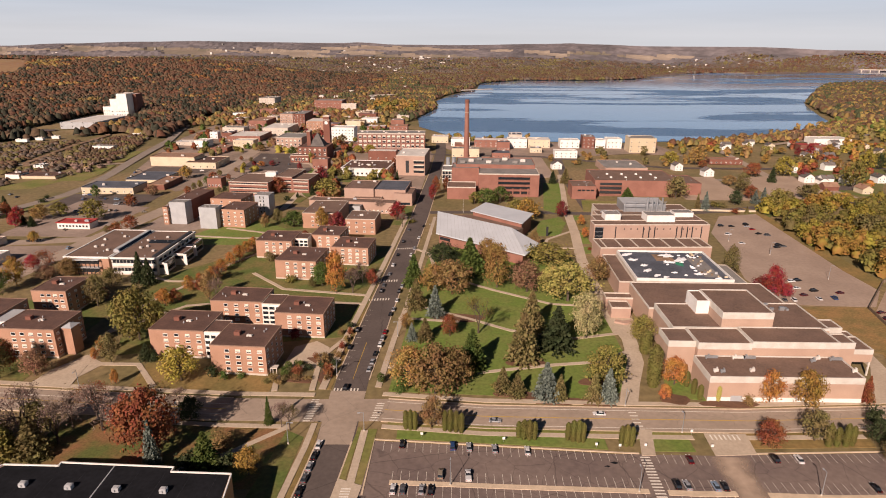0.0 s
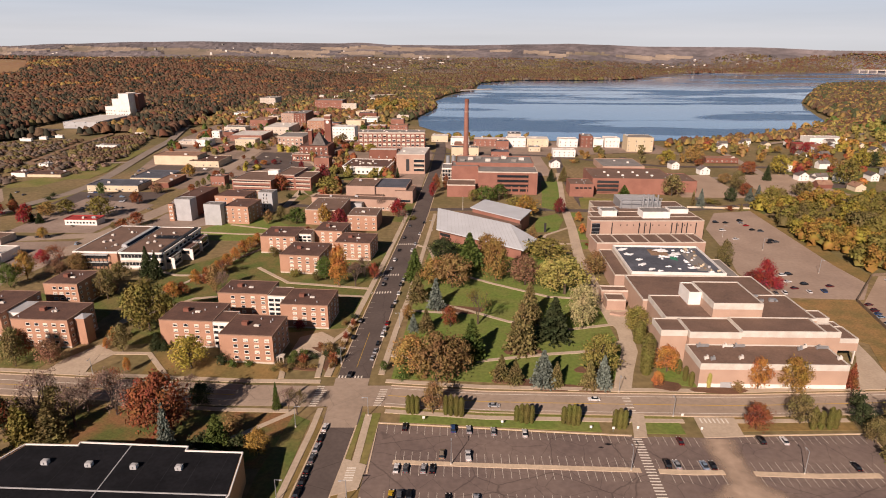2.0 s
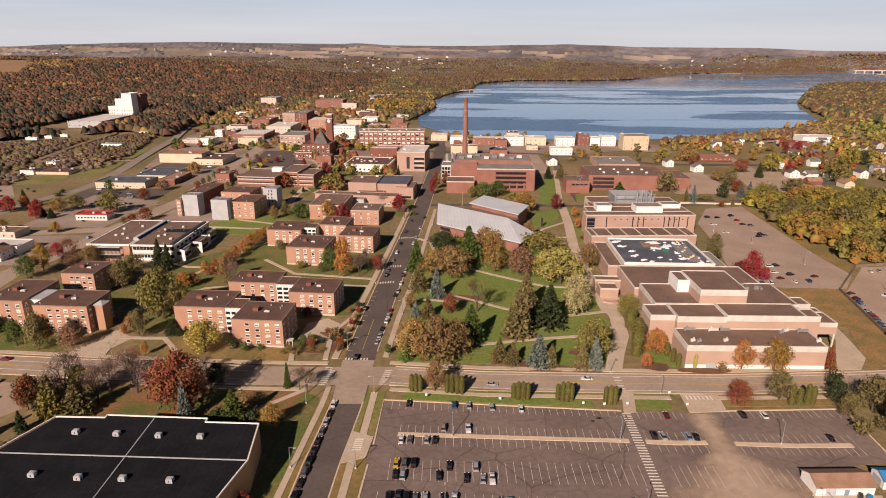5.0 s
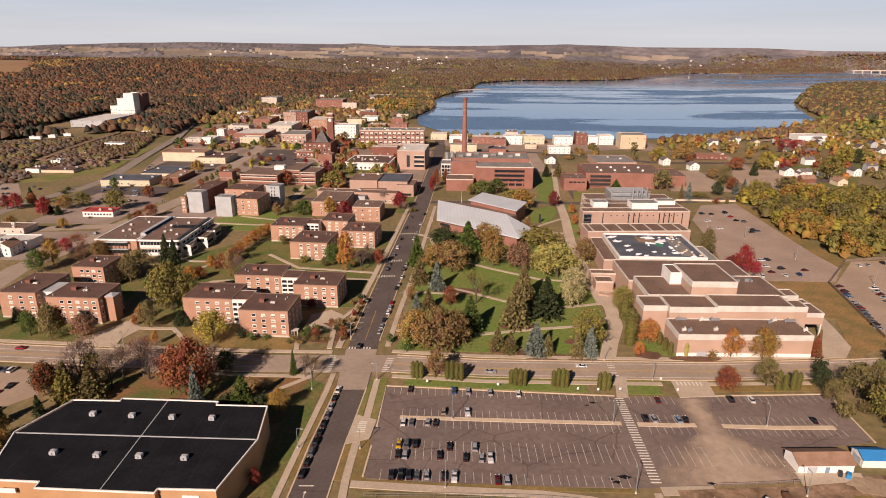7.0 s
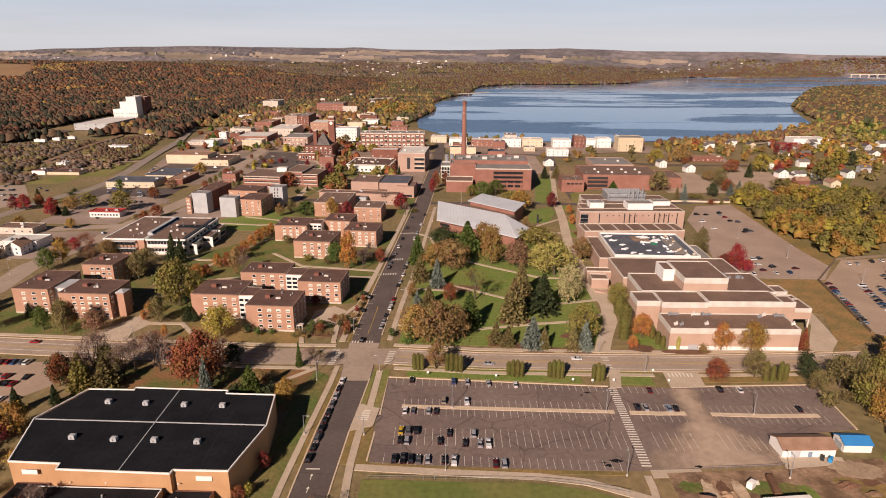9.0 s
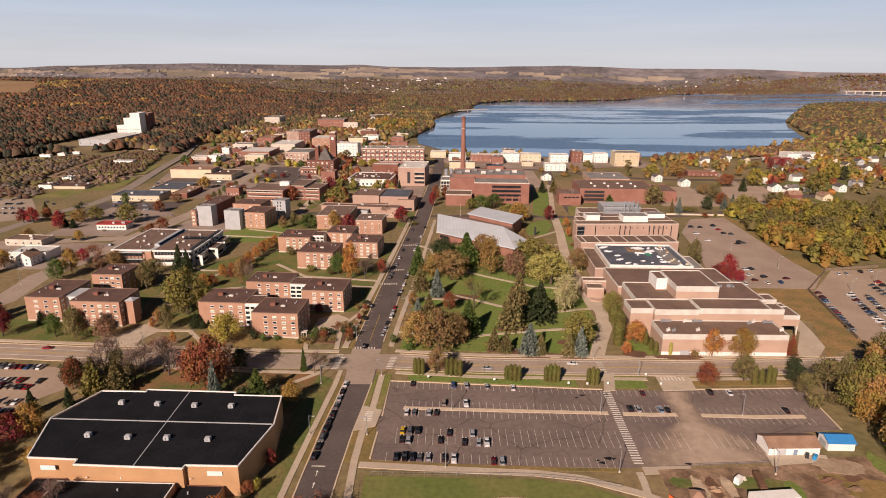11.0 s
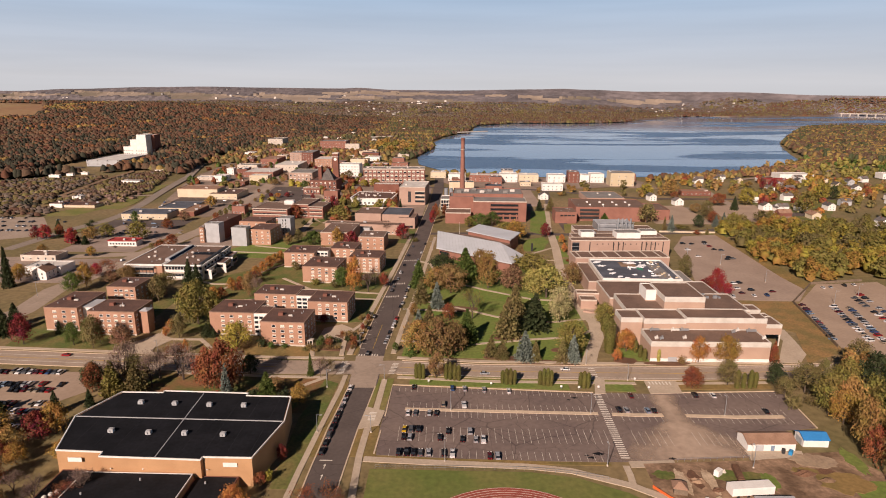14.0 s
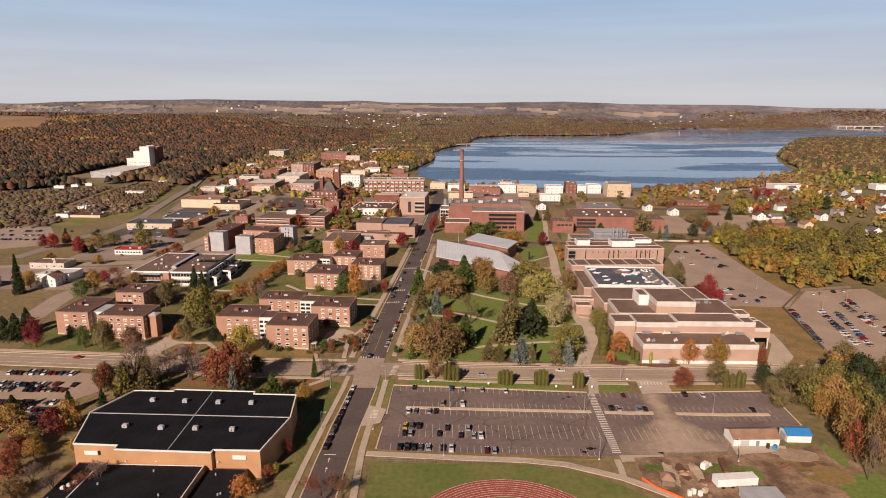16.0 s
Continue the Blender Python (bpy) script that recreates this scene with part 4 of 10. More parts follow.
def glazed_link(root, x, y, rot, w, d, h, rows=4):
    """The white stair link with stacked window bands."""
    m = pose(x, y, 0, 0, 0, rot)
    shell(root, m, w, d, h, WHITE, ROOF_DARK, CONCRETE, 0.45, 0.25)
    for r in range(rows):
        for c in range(3):
            put("window", window_mesh(w / 3 - 0.5, 1.7, "glass"), None, root, m @ pose(0.3 + c * w / 3, 0, 1.6 + r * (h - 2.4) / rows))


d1 = thing("dormitory", pose(-100, 232, 0, 0, 0, -3), "four-storey salmon brick dormitory with flat brown roofs and white stair links", "dormitory", "dormitories")
dorm_wing(d1, -132.5, 239.6, -3, 25.0, 21, 13.5, 4)
dorm_wing(d1, -99.9, 225.4, -3.3, 23.8, 21, 13.6, 4)
glazed_link(d1, -107.6, 238.5, -3, 8.4, 12, 13.3)
put("porch", boxes("porch", (0, 0, 2.6, 3.2, 3.0, 2.9), (0.1, 0.1, 0, 0.4, 0.4, 2.6), (2.8, 0.1, 0, 3.1, 0.4, 2.6), (1.2, 0.1, 0, 1.5, 0.4, 2.6)), CONCRETE, d1, pose(-75.6, 225.5, 0, 0, 0, -3))
d2 = thing("dormitory", pose(-90, 270, 0, 0, 0, -3), "four-storey salmon brick dormitory with a white balconied link", "dormitory", "dormitories")
dorm_wing(d2, -118.4, 274.3, -3.3, 26, 18, 12.6, 4)
dorm_wing(d2, -82.8, 260.9, -4.0, 23.7, 20.5, 12.6, 4)
glazed_link(d2, -92, 271.5, -3.3, 10, 12, 12.4)
d3 = thing("dormitory", pose(-100, 350, 0, 0, 0, -3), "four-storey salmon brick dormitory with three stepped wings", "dormitory", "dormitories")
dorm_wing(d3, -126.8, 374, -3, 23.7, 23, 12.0, 4)
dorm_wing(d3, -103.8, 336.7, -6, 25.0, 26, 12.0, 4)
dorm_wing(d3, -75, 362.5, -6, 23.5, 22, 12.0, 4)
glazed_link(d3, -103, 380, -3, 9, 12, 11.8)
dorm_wing(d3, -94, 388, -6, 20, 22, 12.0, 3)
d4 = thing("dormitory", pose(-205, 250, 0, 0, 0, -2), "five-storey dark-roofed brick dormitory with grey stair roofs", "dormitory", "dormitories")
dorm_wing(d4, -227.1, 243.2, -2, 19.2, 28, 14, 3, 4, 4)
dorm_wing(d4, -199.6, 237.8, -2.4, 26.8, 20, 14, 5, 4, 4)
dorm_wing(d4, -212.4, 281, -2.3, 18.3, 20, 14, 4, 4, 4)
m4 = pose(-208, 247.5, 0, 0, 0, -3)
put("stair_tower", boxes("stair_tower", (0, 0, 0, 7.5, 12, 12.6)), WHITE, d4, m4)
put("stair_roof", prism("stair_roof", [(-0.4, -0.4), (7.9, -0.4), (7.9, 12.4), (-0.4, 12.4)], 12.6, 13.0), LOUVRE, d4, m4)
m4 = pose(-172.0, 240.5, 0, 0, 0, -3)
put("stair_tower", boxes("stair_tower", (0, 0, 0, 4.6, 6, 13.0)), BRICK, d4, m4)
put("stair_roof", mesh_of("stair_roof", [(-0.3, -0.3, 13), (4.9, -0.3, 13), (4.9, 6.3, 13), (-0.3, 6.3, 13), (2.3, 3, 14.2)], [(0, 1, 4), (1, 2, 4), (2, 3, 4), (3, 0, 4), (3, 2, 1, 0)]), LOUVRE, d4, m4)

# -- tall dormitories with pale lift towers
d5 = thing("dormitory", pose(-205, 455, 0, 0, 0, -8), "brick dormitory towers with windowless pale grey end walls", "dormitory")
for tx, ty, tw, td, th, tm, roof_m in ((-221, 462, 15, 42, 16, BRICK_DARK, ROOF_DARK), (-217.5, 451, 13, 10, 17.5, LOUVRE, ROOF_GREY), (-190, 439.5, 13.5, 10, 16.5, LOUVRE, ROOF_GREY),
                                       (-176.5, 444, 20, 26, 14, BRICK, ROOF_DARK), (-196, 478, 26, 24, 14, BRICK, ROOF_DARK), (-160, 479, 12, 12, 17, LOUVRE, ROOF_GREY), (-222, 449, 4, 10, 14, BRICK, ROOF_DARK)):
    mm = pose(tx, ty, 0, 0, 0, -6)
    shell(d5, mm, tw, td, th, tm, roof_m, None, 0.5, 0.25)
    if tm is BRICK:
        windows(d5, mm, tw, td, "s", 1.8, 4, 4, 3.0, 1.6, 1.3)
        windows(d5, mm, tw, td, "e", 1.8, 4, 4, 3.0, 1.6, 1.3)
    if tm is LOUVRE and tx > -170:
        windows(d5, mm, tw, td, "s", 1.8, 5, 2, 3.0, 1.2, 2.2, 4, 8, ("glass",))
    vents(d5, mm, tw, td, th - 0.3, 2)

# -- striped brick hall
d6 = thing("lecture_hall", pose(-190, 560, 0, 0, 0, -6), "three-storey brick hall with pale window bands", "hall")
for tx, ty, tw, td, th in ((-206, 548, 38, 40, 13), (-168, 562, 18, 40, 15), (-150, 560, 16, 30, 13)):
    mm = pose(tx, ty, 0, 0, 0, -6)
    shell(d6, mm, tw, td, th, BRICK_RED, ROOF, CONCRETE, 0.6)
    for r in range(3):
        put("window_band", boxes("window_band", (1, -0.12, 0, tw - 1, 0.05, 1.0)), CONCRETE, d6, mm @ pose(0, 0, 2.2 + r * 3.9))
        put("window", boxes("window", (1.2, -0.06, 0, tw - 1.2, 0.05, 0.9)), GLASS, d6, mm @ pose(0, 0, 3.2 + r * 3.9))
roof_unit(d6, pose(-178, 570, 13), 0, 0, 0, 10, 8, 4, WHITE)

# -- low school building
sch = thing("school", pose(-205, 368, 0), "long two-storey school with flat brown roofs, white fascia and window bands", "school")
WEST_BLOCK, EAST_BLOCK = pose(-232.6, 341, 0, 0, 0, -1), pose(-203.6, 340, 0, 0, 0, -1)
shell(sch, WEST_BLOCK, 27, 56, 11.3, BRICK, ROOF, WHITE, 1.1, 0.3, over=0.5, deck=0.35)
shell(sch, EAST_BLOCK, 27.6, 55, 11.3, CONCRETE, ROOF, WHITE, 1.1, 0.3, over=0.5, deck=0.35)
shell(sch, pose(-205.7, 343, 0, 0, 0, -1), 2.0, 53, 10.6, DARKMETAL, ROOF_SLATE, DARKMETAL, 0.6, 0.2)
put("window_band", boxes("window_band", (7, -0.12, 6.6, 21, 0.05, 9.4)), GLASS, sch, WEST_BLOCK)
put("window_band", boxes("window_band", (7, -0.12, 1.4, 21, 0.05, 4.4)), GLASS, sch, WEST_BLOCK)
put("sun_canopy", boxes("sun_canopy", (6, -2.4, 9.4, 22, 0.05, 9.8), (6, -2.4, 4.6, 22, 0.05, 5.0)), LOUVRE, sch, WEST_BLOCK)
for k in range(7):
    put("canopy_post", boxes("canopy_post", (0, -2.3, 0, 0.3, -2.0, 9.4)), DARKMETAL, sch, WEST_BLOCK @ pose(6.2 + k * 2.55, 0, 0))
for zz, hh_ in ((7.6, 2.1), (2.6, 2.1)):
    put("window_band", boxes("window_band", (0.6, -0.14, zz, 27, 0.05, zz + hh_)), GLASS, sch, EAST_BLOCK)
    put("spandrel", boxes("spandrel", (0.4, -0.3, zz - 1.6, 27.2, 0.04, zz)), WHITE, sch, EAST_BLOCK)
    for k in range(13):
        put("mullion", MESHES.setdefault("school_mullion", boxes("mullion", (0, -0.26, 0, 0.16, 0.04, 2.1))), WHITE, sch, EAST_BLOCK @ pose(0.8 + k * 2.15, 0, zz))
    for k in range(8):
        put("window", window_mesh(3.6, 2.0, "glass"), None, sch, face_pose(EAST_BLOCK, 27.6, 55, "e") @ pose(3 + k * 6.2, 0, zz))
put("eaves_shade", boxes("eaves_shade", (0.2, -0.9, 9.8, 27.4, 0.04, 10.15)), DARKMETAL, sch, EAST_BLOCK)
for vx in (WEST_BLOCK, EAST_BLOCK):
    vents(sch, vx, 27, 52, 10.9, 5)
    for ux, uy in ((8, 18), (11, 21), (5.5, 33), (15, 40), (19, 12)):
        roof_unit(sch, vx, ux, uy, 10.9, 1.6, 1.4, 1.1)
# raised rooflights running the depth of the roof
put("clerestory", mesh_of("clerestory", [(0, 0, 0), (4.4, 0, 0), (4.4, 42, 0), (0, 42, 0), (0.6, 0, 2.0), (3.0, 0, 2.0), (3.0, 42, 2.0), (0.6, 42, 2.0)], BOXF), LOUVRE, sch, pose(-207.5, 350, 10.95, 0, 0, -1))
put("clerestory_glass", mesh_of("clerestory_glass", [(3.08, 1.0, 1.85), (4.42, 1.0, 0.15), (4.42, 41, 0.15), (3.08, 41, 1.85)], [(0, 1, 2, 3)]), GLASS, sch, pose(-207.5, 350, 10.97, 0, 0, -1))
put("roof_light", boxes("roof_light", (24.4, 1.5, 10.95, 26.6, 53.5, 11.9)), DARKMETAL, sch, EAST_BLOCK)
for k, (y0, y1, w_) in enumerate(((2, 16, 3.4), (19, 34, 7.5), (37, 52, 6.0))):
    m_ = EAST_BLOCK @ pose(27.65, y0, 0)
    shell(sch, m_, w_, y1 - y0, 7.6, CONCRETE, ROOF_DARK, WHITE, 0.6, 0.25, deck=0.3)
    put("window_band", boxes("window_band", (0.4, -0.1, 4.2, w_ - 0.3, 0.05, 6.2)), GLASS, sch, m_)
    put("window_band", boxes("window_band", (w_ - 0.05, 1, 1.4, w_ + 0.1, y1 - y0 - 1, 3.4), (w_ - 0.05, 1, 4.4, w_ + 0.1, y1 - y0 - 1, 6.4)), GLASS, sch, m_)
    put("wing_wall", boxes("wing_wall", (w_, -0.3, 0, w_ + 2.0, 0.3, 7.2)), WHITE, sch, m_)
for k in range(8):
    for q in range(2):
        put("solar_panel", MESHES.setdefault("solar", mesh_of("solar_panel", [(0, 0, 0), (2.6, 0, 0), (2.6, 1.5, 0.9), (0, 1.5, 0.9), (0, 1.5, 0), (2.6, 1.5, 0)], [(0, 1, 2, 3), (3, 2, 5, 4), (0, 3, 4), (1, 5, 2), (0, 4, 5, 1)])), GLASS, sch, pose(-194.7 + k * 2.9, 368.7 + q * 3.2, 11.0, 0, 0, -1))

# -- the arena with its black roof
ARENA_BRICK = mat("tan_brick", (0.45, 0.265, 0.135), (0.40, 0.23, 0.115), var=0.1, coarse=0.12, fine=4)
AR = [(-134.5, 150.8), (-117.4, 150.6), (-117.6, 152.2), (-82.3, 150.8), (-82.3, 148.7), (-64.0, 148.2), (-61.7, 129.2), (-66.5, 105.3), (-83.3, 105.5), (-83.5, 103.8), (-118.7, 105.2), (-118.9, 107.8), (-135.6, 108.6), (-142.5, 131.5)]
arena = thing("sports_arena", pose(-100, 128, 0), "brick sports arena with a black membrane roof and white coping", "arena")


def grown(pts, k):
    cx, cy = sum(p[0] for p in pts) / len(pts), sum(p[1] for p in pts) / len(pts)
    return [(cx + (x - cx) * k, cy + (y - cy) * k) for x, y in pts]


slab("wall", AR, 0, 10.9, ARENA_BRICK, parent=arena)
slab("roof", grown(AR, 0.985), 10.9, 11.1, ROOF_BLACK, parent=arena)
n_ar = len(AR)
for i in range(n_ar):
    a, b = AR[i], AR[(i + 1) % n_ar]
    band("coping", [a, b], 0.38, 10.9, 11.4, WHITE, parent=arena)
band("roof_seam", [(-142, 131.2), (-62.3, 129.1)], 0.4, 11.1, 11.3, LOUVRE, parent=arena)
band("roof_seam", [(-99.5, 104.6), (-100.5, 151)], 0.28, 11.1, 11.28, LOUVRE, parent=arena)
SEAM = mat("membrane_seam", (0.024, 0.025, 0.029), var=0.3)
for k in range(9):
    xx = -132 + k * 8
    band("membrane_lap", [(xx, 109.5), (xx + 0.2, 148)], 0.09, 11.1, 11.13, SEAM, parent=arena)
for ux, uy in ((-122.2, 141.7), (-108.4, 141.0), (-94.3, 140.3), (-80.6, 140.1), (-122.8, 120.7), (-108.6, 119.7), (-95.4, 119.5), (-81.2, 119.0)):
    roof_unit(arena, pose(ux - 0.9, uy - 0.8, 11.1), 0, 0, 0, 1.9, 1.6, 1.3, LOUVRE)
for px_, pw in ((-131, 6.5), (-76.5, 6.5)):
    put("wall_panel", boxes("wall_panel", (0, -0.12, 0, pw * 0.75, 0.05, 1.6)), WHITE, arena, pose(px_, 107.3 if px_ < -100 else 105.3, 7.6, 0, 0, -1))
for k in range(4):
    put("wall_light", boxes("wall_light", (0, -0.3, 0, 0.4, 0.05, 0.3)), WHITE, arena, pose(-115 + k * 11, 104.6, 6.8))
low = thing("arena_annex", pose(-105, 95, 0), "low annex with black flat roof and white coping", "annex")
for tx, ty, tw, td, th, rim in ((-124, 72, 37.5, 31.5, 6.5, WHITE), (-86.4, 72, 14.5, 33, 4.2, BRICK_DARK), (-134.5, 72, 10.4, 36, 4.0, BRICK_DARK)):
    mm = pose(tx, ty, 0, 0, 0, -1)
    shell(low, mm, tw, td, th, ARENA_BRICK, ROOF_BLACK, rim, 0.4, 0.3)
    vents(low, mm, tw, td, th - 0.3, 4)
for k in range(3):
    roof_unit(low, pose(-131 + k * 1.2, 92 + k * 1.6, 3.8), 0, 0, 0, 1.1, 1.0, 0.9, WHITE)

# -- the performing arts hall, stepped brown roofs with white parapets
HALL_BRICK = mat("buff_brick", (0.43, 0.30, 0.225), (0.385, 0.265, 0.20), var=0.1, coarse=0.12, fine=4)
CREAM_CAP = mat("cream_concrete", (0.58, 0.545, 0.49), (0.49, 0.455, 0.40), var=0.1, coarse=0.25, fine=2)
hall = thing("performing_arts_hall", pose(135, 240, 0), "pale brick hall with stepped brown roofs and tall white parapets", "hall")
for tx, ty, tw, td, th, z0, rim in (
        (102.2, 209.3, 60, 17.4, 11.0, 0, 2.7), (103.6, 226.9, 22.2, 14.8, 16.5, 0, 2.9), (98, 241.9, 27.9, 26, 16.6, 0, 2.6), (126.0, 227.2, 36.0, 14.6, 17.1, 0, 2.9), (92, 229, 11.4, 12.7, 16.2, 0, 2.7),
        (126.1, 242.0, 40, 28, 16.4, 0, 1.2), (96.5, 270.2, 69, 34, 13.2, 0, 0.9), (119.1, 242.6, 22.3, 27, 23.3, 14, 3.0), (113.2, 256.5, 5.8, 13, 22.8, 14, 6.3),
        (162.2, 229, 7.2, 9, 16.2, 0, 2.7), (166.2, 246, 8, 9, 15.0, 0, 2.6), (169.6, 230.5, 9, 12.8, 12.4, 6.6, 2.2), (169.6, 243.5, 9, 6, 12.0, 0, 1.0)):
    mm = pose(tx, ty, 0)
    shell(hall, mm, tw, td, th, HALL_BRICK, ROOF, CREAM_CAP if rim < 4 else WHITE, rim, 0.4, z0, deck=0.45)
mm = pose(102.2, 209.3, 0)
put("base_course", boxes("base_course", (0, -0.15, 0, 60, 0.05, 1.9)), WHITE, hall, mm)
put("garage_door", boxes("garage_door", (0, -0.22, 0, 4.5, 0.05, 2.6)), LOUVRE, hall, mm @ pose(9, 0, 0))
# flat dark panel on the wall: the garage opening's shade given as colour
put("garage_mouth", boxes("garage_mouth", (0, -0.05, 0, 8.5, 0.3, 5.2)), DARKMETAL, hall, pose(169.9, 243.4, 0))
put("canopy_post", boxes("canopy_post", (0, 0, 0, 0.6, 0.6, 6.6)), CREAM_CAP, hall, pose(177.8, 230.7, 0))
for k, (ux, uy) in enumerate(((106, 224), (117, 224), (121.5, 224), (105, 213), (107.5, 212.5), (119.5, 213.5), (148, 222), (151, 224), (156.5, 223.5), (160, 214))):
    put("duct", boxes("duct", (0, 0, 0.5, 5.0 if k in (0, 1, 2, 8) else 1.8, 1.0, 1.5), (0.2, 0.2, 0, 0.7, 0.8, 0.5), (1.0, 0.1, 1.5, 1.5, 0.9, 2.2)), ROOF_WHITE if k % 2 else STEEL, hall, pose(ux, uy, 10.5))
for k in range(10):
    put("duct", boxes("duct", (0, 0, 0, random.uniform(1.2, 3.5), 1.2, random.uniform(0.8, 1.8))), STEEL, hall, pose(146 + (k % 4) * 4.2, 262 + (k // 4) * 6, 15.9 if k < 6 else 12.7, 0, 0, random.choice((0, 90))))
for tx, ty, tw, td, th in ((83.0, 286.1, 10, 9, 6.2), (82.3, 296.2, 16, 7, 7.4)):
    mm = pose(tx, ty, 0, 0, 0, -2)
    shell(hall, mm, tw, td, th, BRICK_PALE, ROOF, CONCRETE, 0.9)
band("entrance_stair", [(84, 281), (88, 279), (93, 281)], 3, 0, 1.2, BRICK_PALE, parent=hall)

# -- the building being re-roofed
blk = thing("library", pose(125, 330, 0), "brick building with a torn dark roof membrane and white parapet", "library")
mm = pose(102.0, 310.4, 0, 0, 0, -1.5)
shell(blk, mm, 52.5, 48.5, 13.0, CONCRETE, ROOF_SLATE, WHITE, 1.6, 0.5, deck=1.1)
mm2 = pose(93.5, 313, 0, 0, 0, -1.5)
shell(blk, mm2, 8.3, 46, 10.0, BRICK_PALE, ROOF, CONCRETE, 0.8)
shell(blk, pose(154.8, 314, 0, 0, 0, -1.5), 13, 38, 6.5, BRICK_PALE, ROOF_GREY, CONCRETE, 0.6)
BRIGHT_SHEET = mat("white_plastic_sheet", (0.84, 0.85, 0.86), (0.76, 0.77, 0.78), var=0.06, coarse=0.5, rough=0.5)
COVERS = ((0.10, 0.93, 4.5), (0.12, 0.72, 3.5), (0.20, 0.52, 3.2), (0.22, 0.33, 4.5), (0.27, 0.16, 3.0), (0.56, 0.93, 6.5), (0.52, 0.66, 4.2), (0.66, 0.76, 6.0), (0.72, 0.22, 4.5), (0.62, 0.60, 4.6), (0.34, 0.10, 2.5), (0.9, 0.1, 2.5))
for k, (cu, cv, cs) in enumerate(COVERS):
    for q in range(3):
        sx, sy, big = cu * 51 + random.uniform(-cs, cs) * 0.4, cv * 46 + random.uniform(-cs, cs) * 0.3, cs * random.uniform(0.7, 1.15)
        put("loose_sheet", mesh_of("loose_sheet", [(big * (0.7 + 0.3 * math.sin(3 * a + k)) * math.cos(a), big * 0.55 * (0.7 + 0.3 * math.cos(2 * a + q)) * math.sin(a), 0) for a in [i * 0.7 for i in range(9)]] + [(0, 0, 0.55)], [(i, (i + 1) % 9, 9) for i in range(9)]),
            BIN_GREEN if k == 9 else BRIGHT_SHEET, blk, mm @ pose(sx, sy, 11.92 + 0.012 * q, 0, 0, random.uniform(0, 90)))
for k in range(24):
    put("roof_debris", boxes("roof_debris", (0, 0, 0, random.uniform(0.5, 2.2), random.uniform(0.4, 1.4), random.uniform(0.3, 1.2))), random.choice((WHITE, LOUVRE, CREAM, WOOD, YELLOWISH)), blk,
        mm @ pose(random.uniform(39, 50), random.uniform(4, 45), 11.9, 0, 0, random.uniform(0, 90)))
for k in range(16):
    sx, sy, big = random.uniform(24, 48), random.uniform(6, 44), random.uniform(1.2, 2.6)
    put("loose_sheet", mesh_of("loose_sheet", [(big * (0.7 + 0.3 * math.sin(3 * a + k)) * math.cos(a), big * 0.7 * (0.7 + 0.3 * math.cos(2 * a + k)) * math.sin(a), 0) for a in [i * 0.7 for i in range(9)]] + [(0, 0, 0.7)], [(i, (i + 1) % 9, 9) for i in range(9)]), BRIGHT_SHEET, blk, mm @ pose(sx, sy, 11.96, 0, 0, random.uniform(0, 90)))
put("roof_patch", boxes("roof_patch", (20, 32, 11.85, 31, 44, 11.93)), DIRT, blk, mm)
put("roof_patch", boxes("roof_patch", (39, 6, 11.85, 48, 38, 11.94)), ROOF_GREY, blk, mm)

# -- science block with white plant rooms
sci = thing("science_building", pose(140, 410, 0), "long pale brick laboratory block with white rooftop plant", "laboratory")
mm = pose(96.1, 370.0, 0, 0, 0, 3)
shell(sci, mm, 72.5, 19.5, 10.8, BRICK_PALE, ROOF, CONCRETE, 0.8)
for k in range(7):
    put("roof_rib", boxes("roof_rib", (0, 0.5, 10.2, 0.5, 19.5, 10.9)), CONCRETE, sci, mm @ pose(4 + k * 10.3, 0, 0))
mm = pose(100.1, 408.5, 0, 0, 0, 2)
shell(sci, mm, 81.5, 11, 15, BRICK_PALE, ROOF, CONCRETE, 0.6, deck=0.4)
shell(sci, mm @ pose(4, 11, 0), 77, 15, 15, BRICK_PALE, ROOF, CONCRETE, 0.6, deck=0.4)
shell(sci, mm @ pose(9, 26, 0), 72, 14, 15, BRICK_PALE, ROOF, CONCRETE, 0.6, deck=0.4)
for sx in (15, 34.5, 38.5, 42.5, 58, 61.5, 65.5, 69, 75.5):
    put("window", boxes("window", (0, -0.12, 0, 0.7, 0.05, 8.2)), GLASS, sci, mm @ pose(sx, 0, 5.2))
for k in range(12):
    put("window", boxes("window", (0, -0.12, 0, 0.8, 0.05, 0.8)), GLASS, sci, mm @ pose(21 + k * 4.6, 0, 11.2))
put("stair_glass", boxes("stair_glass", (0.8, -0.3, 1.0, 6.5, 0.05, 13)), GLASS, sci, mm)
for k in range(4):
    put("mullion", boxes("mullion", (0.8, -0.42, 3.5 + k * 3, 6.5, -0.3, 3.8 + k * 3)), STEEL, sci, mm)
for tx, ty, tw, td, th in ((110.5, 421, 11, 10, 19.0), (139, 417, 20, 12, 19.5), (163, 431, 14, 9, 18)):
    shell(sci, pose(tx, ty, 0, 0, 0, 2), tw, td, th, WHITE, ROOF_GREY, WHITE, 0.4, 0.2, 14)
mm = pose(112, 452, 0, 0, 0, 0)
shell(sci, mm, 70, 20, 14.0, CONCRETE, ROOF, CONCRETE, 0.6)
mm = pose(130, 445.5, 0, 0, 0, -1)
shell(sci, mm, 31, 22, 20.5, STEEL, LOUVRE, LOUVRE, 0.3, 0.2, 13)
for k in range(4):
    put("flue", cone("flue", 0.7, 0.7, 12.5, 12), STEEL, sci, mm @ pose(17 + k * 3.6, -1.4, 13.5))
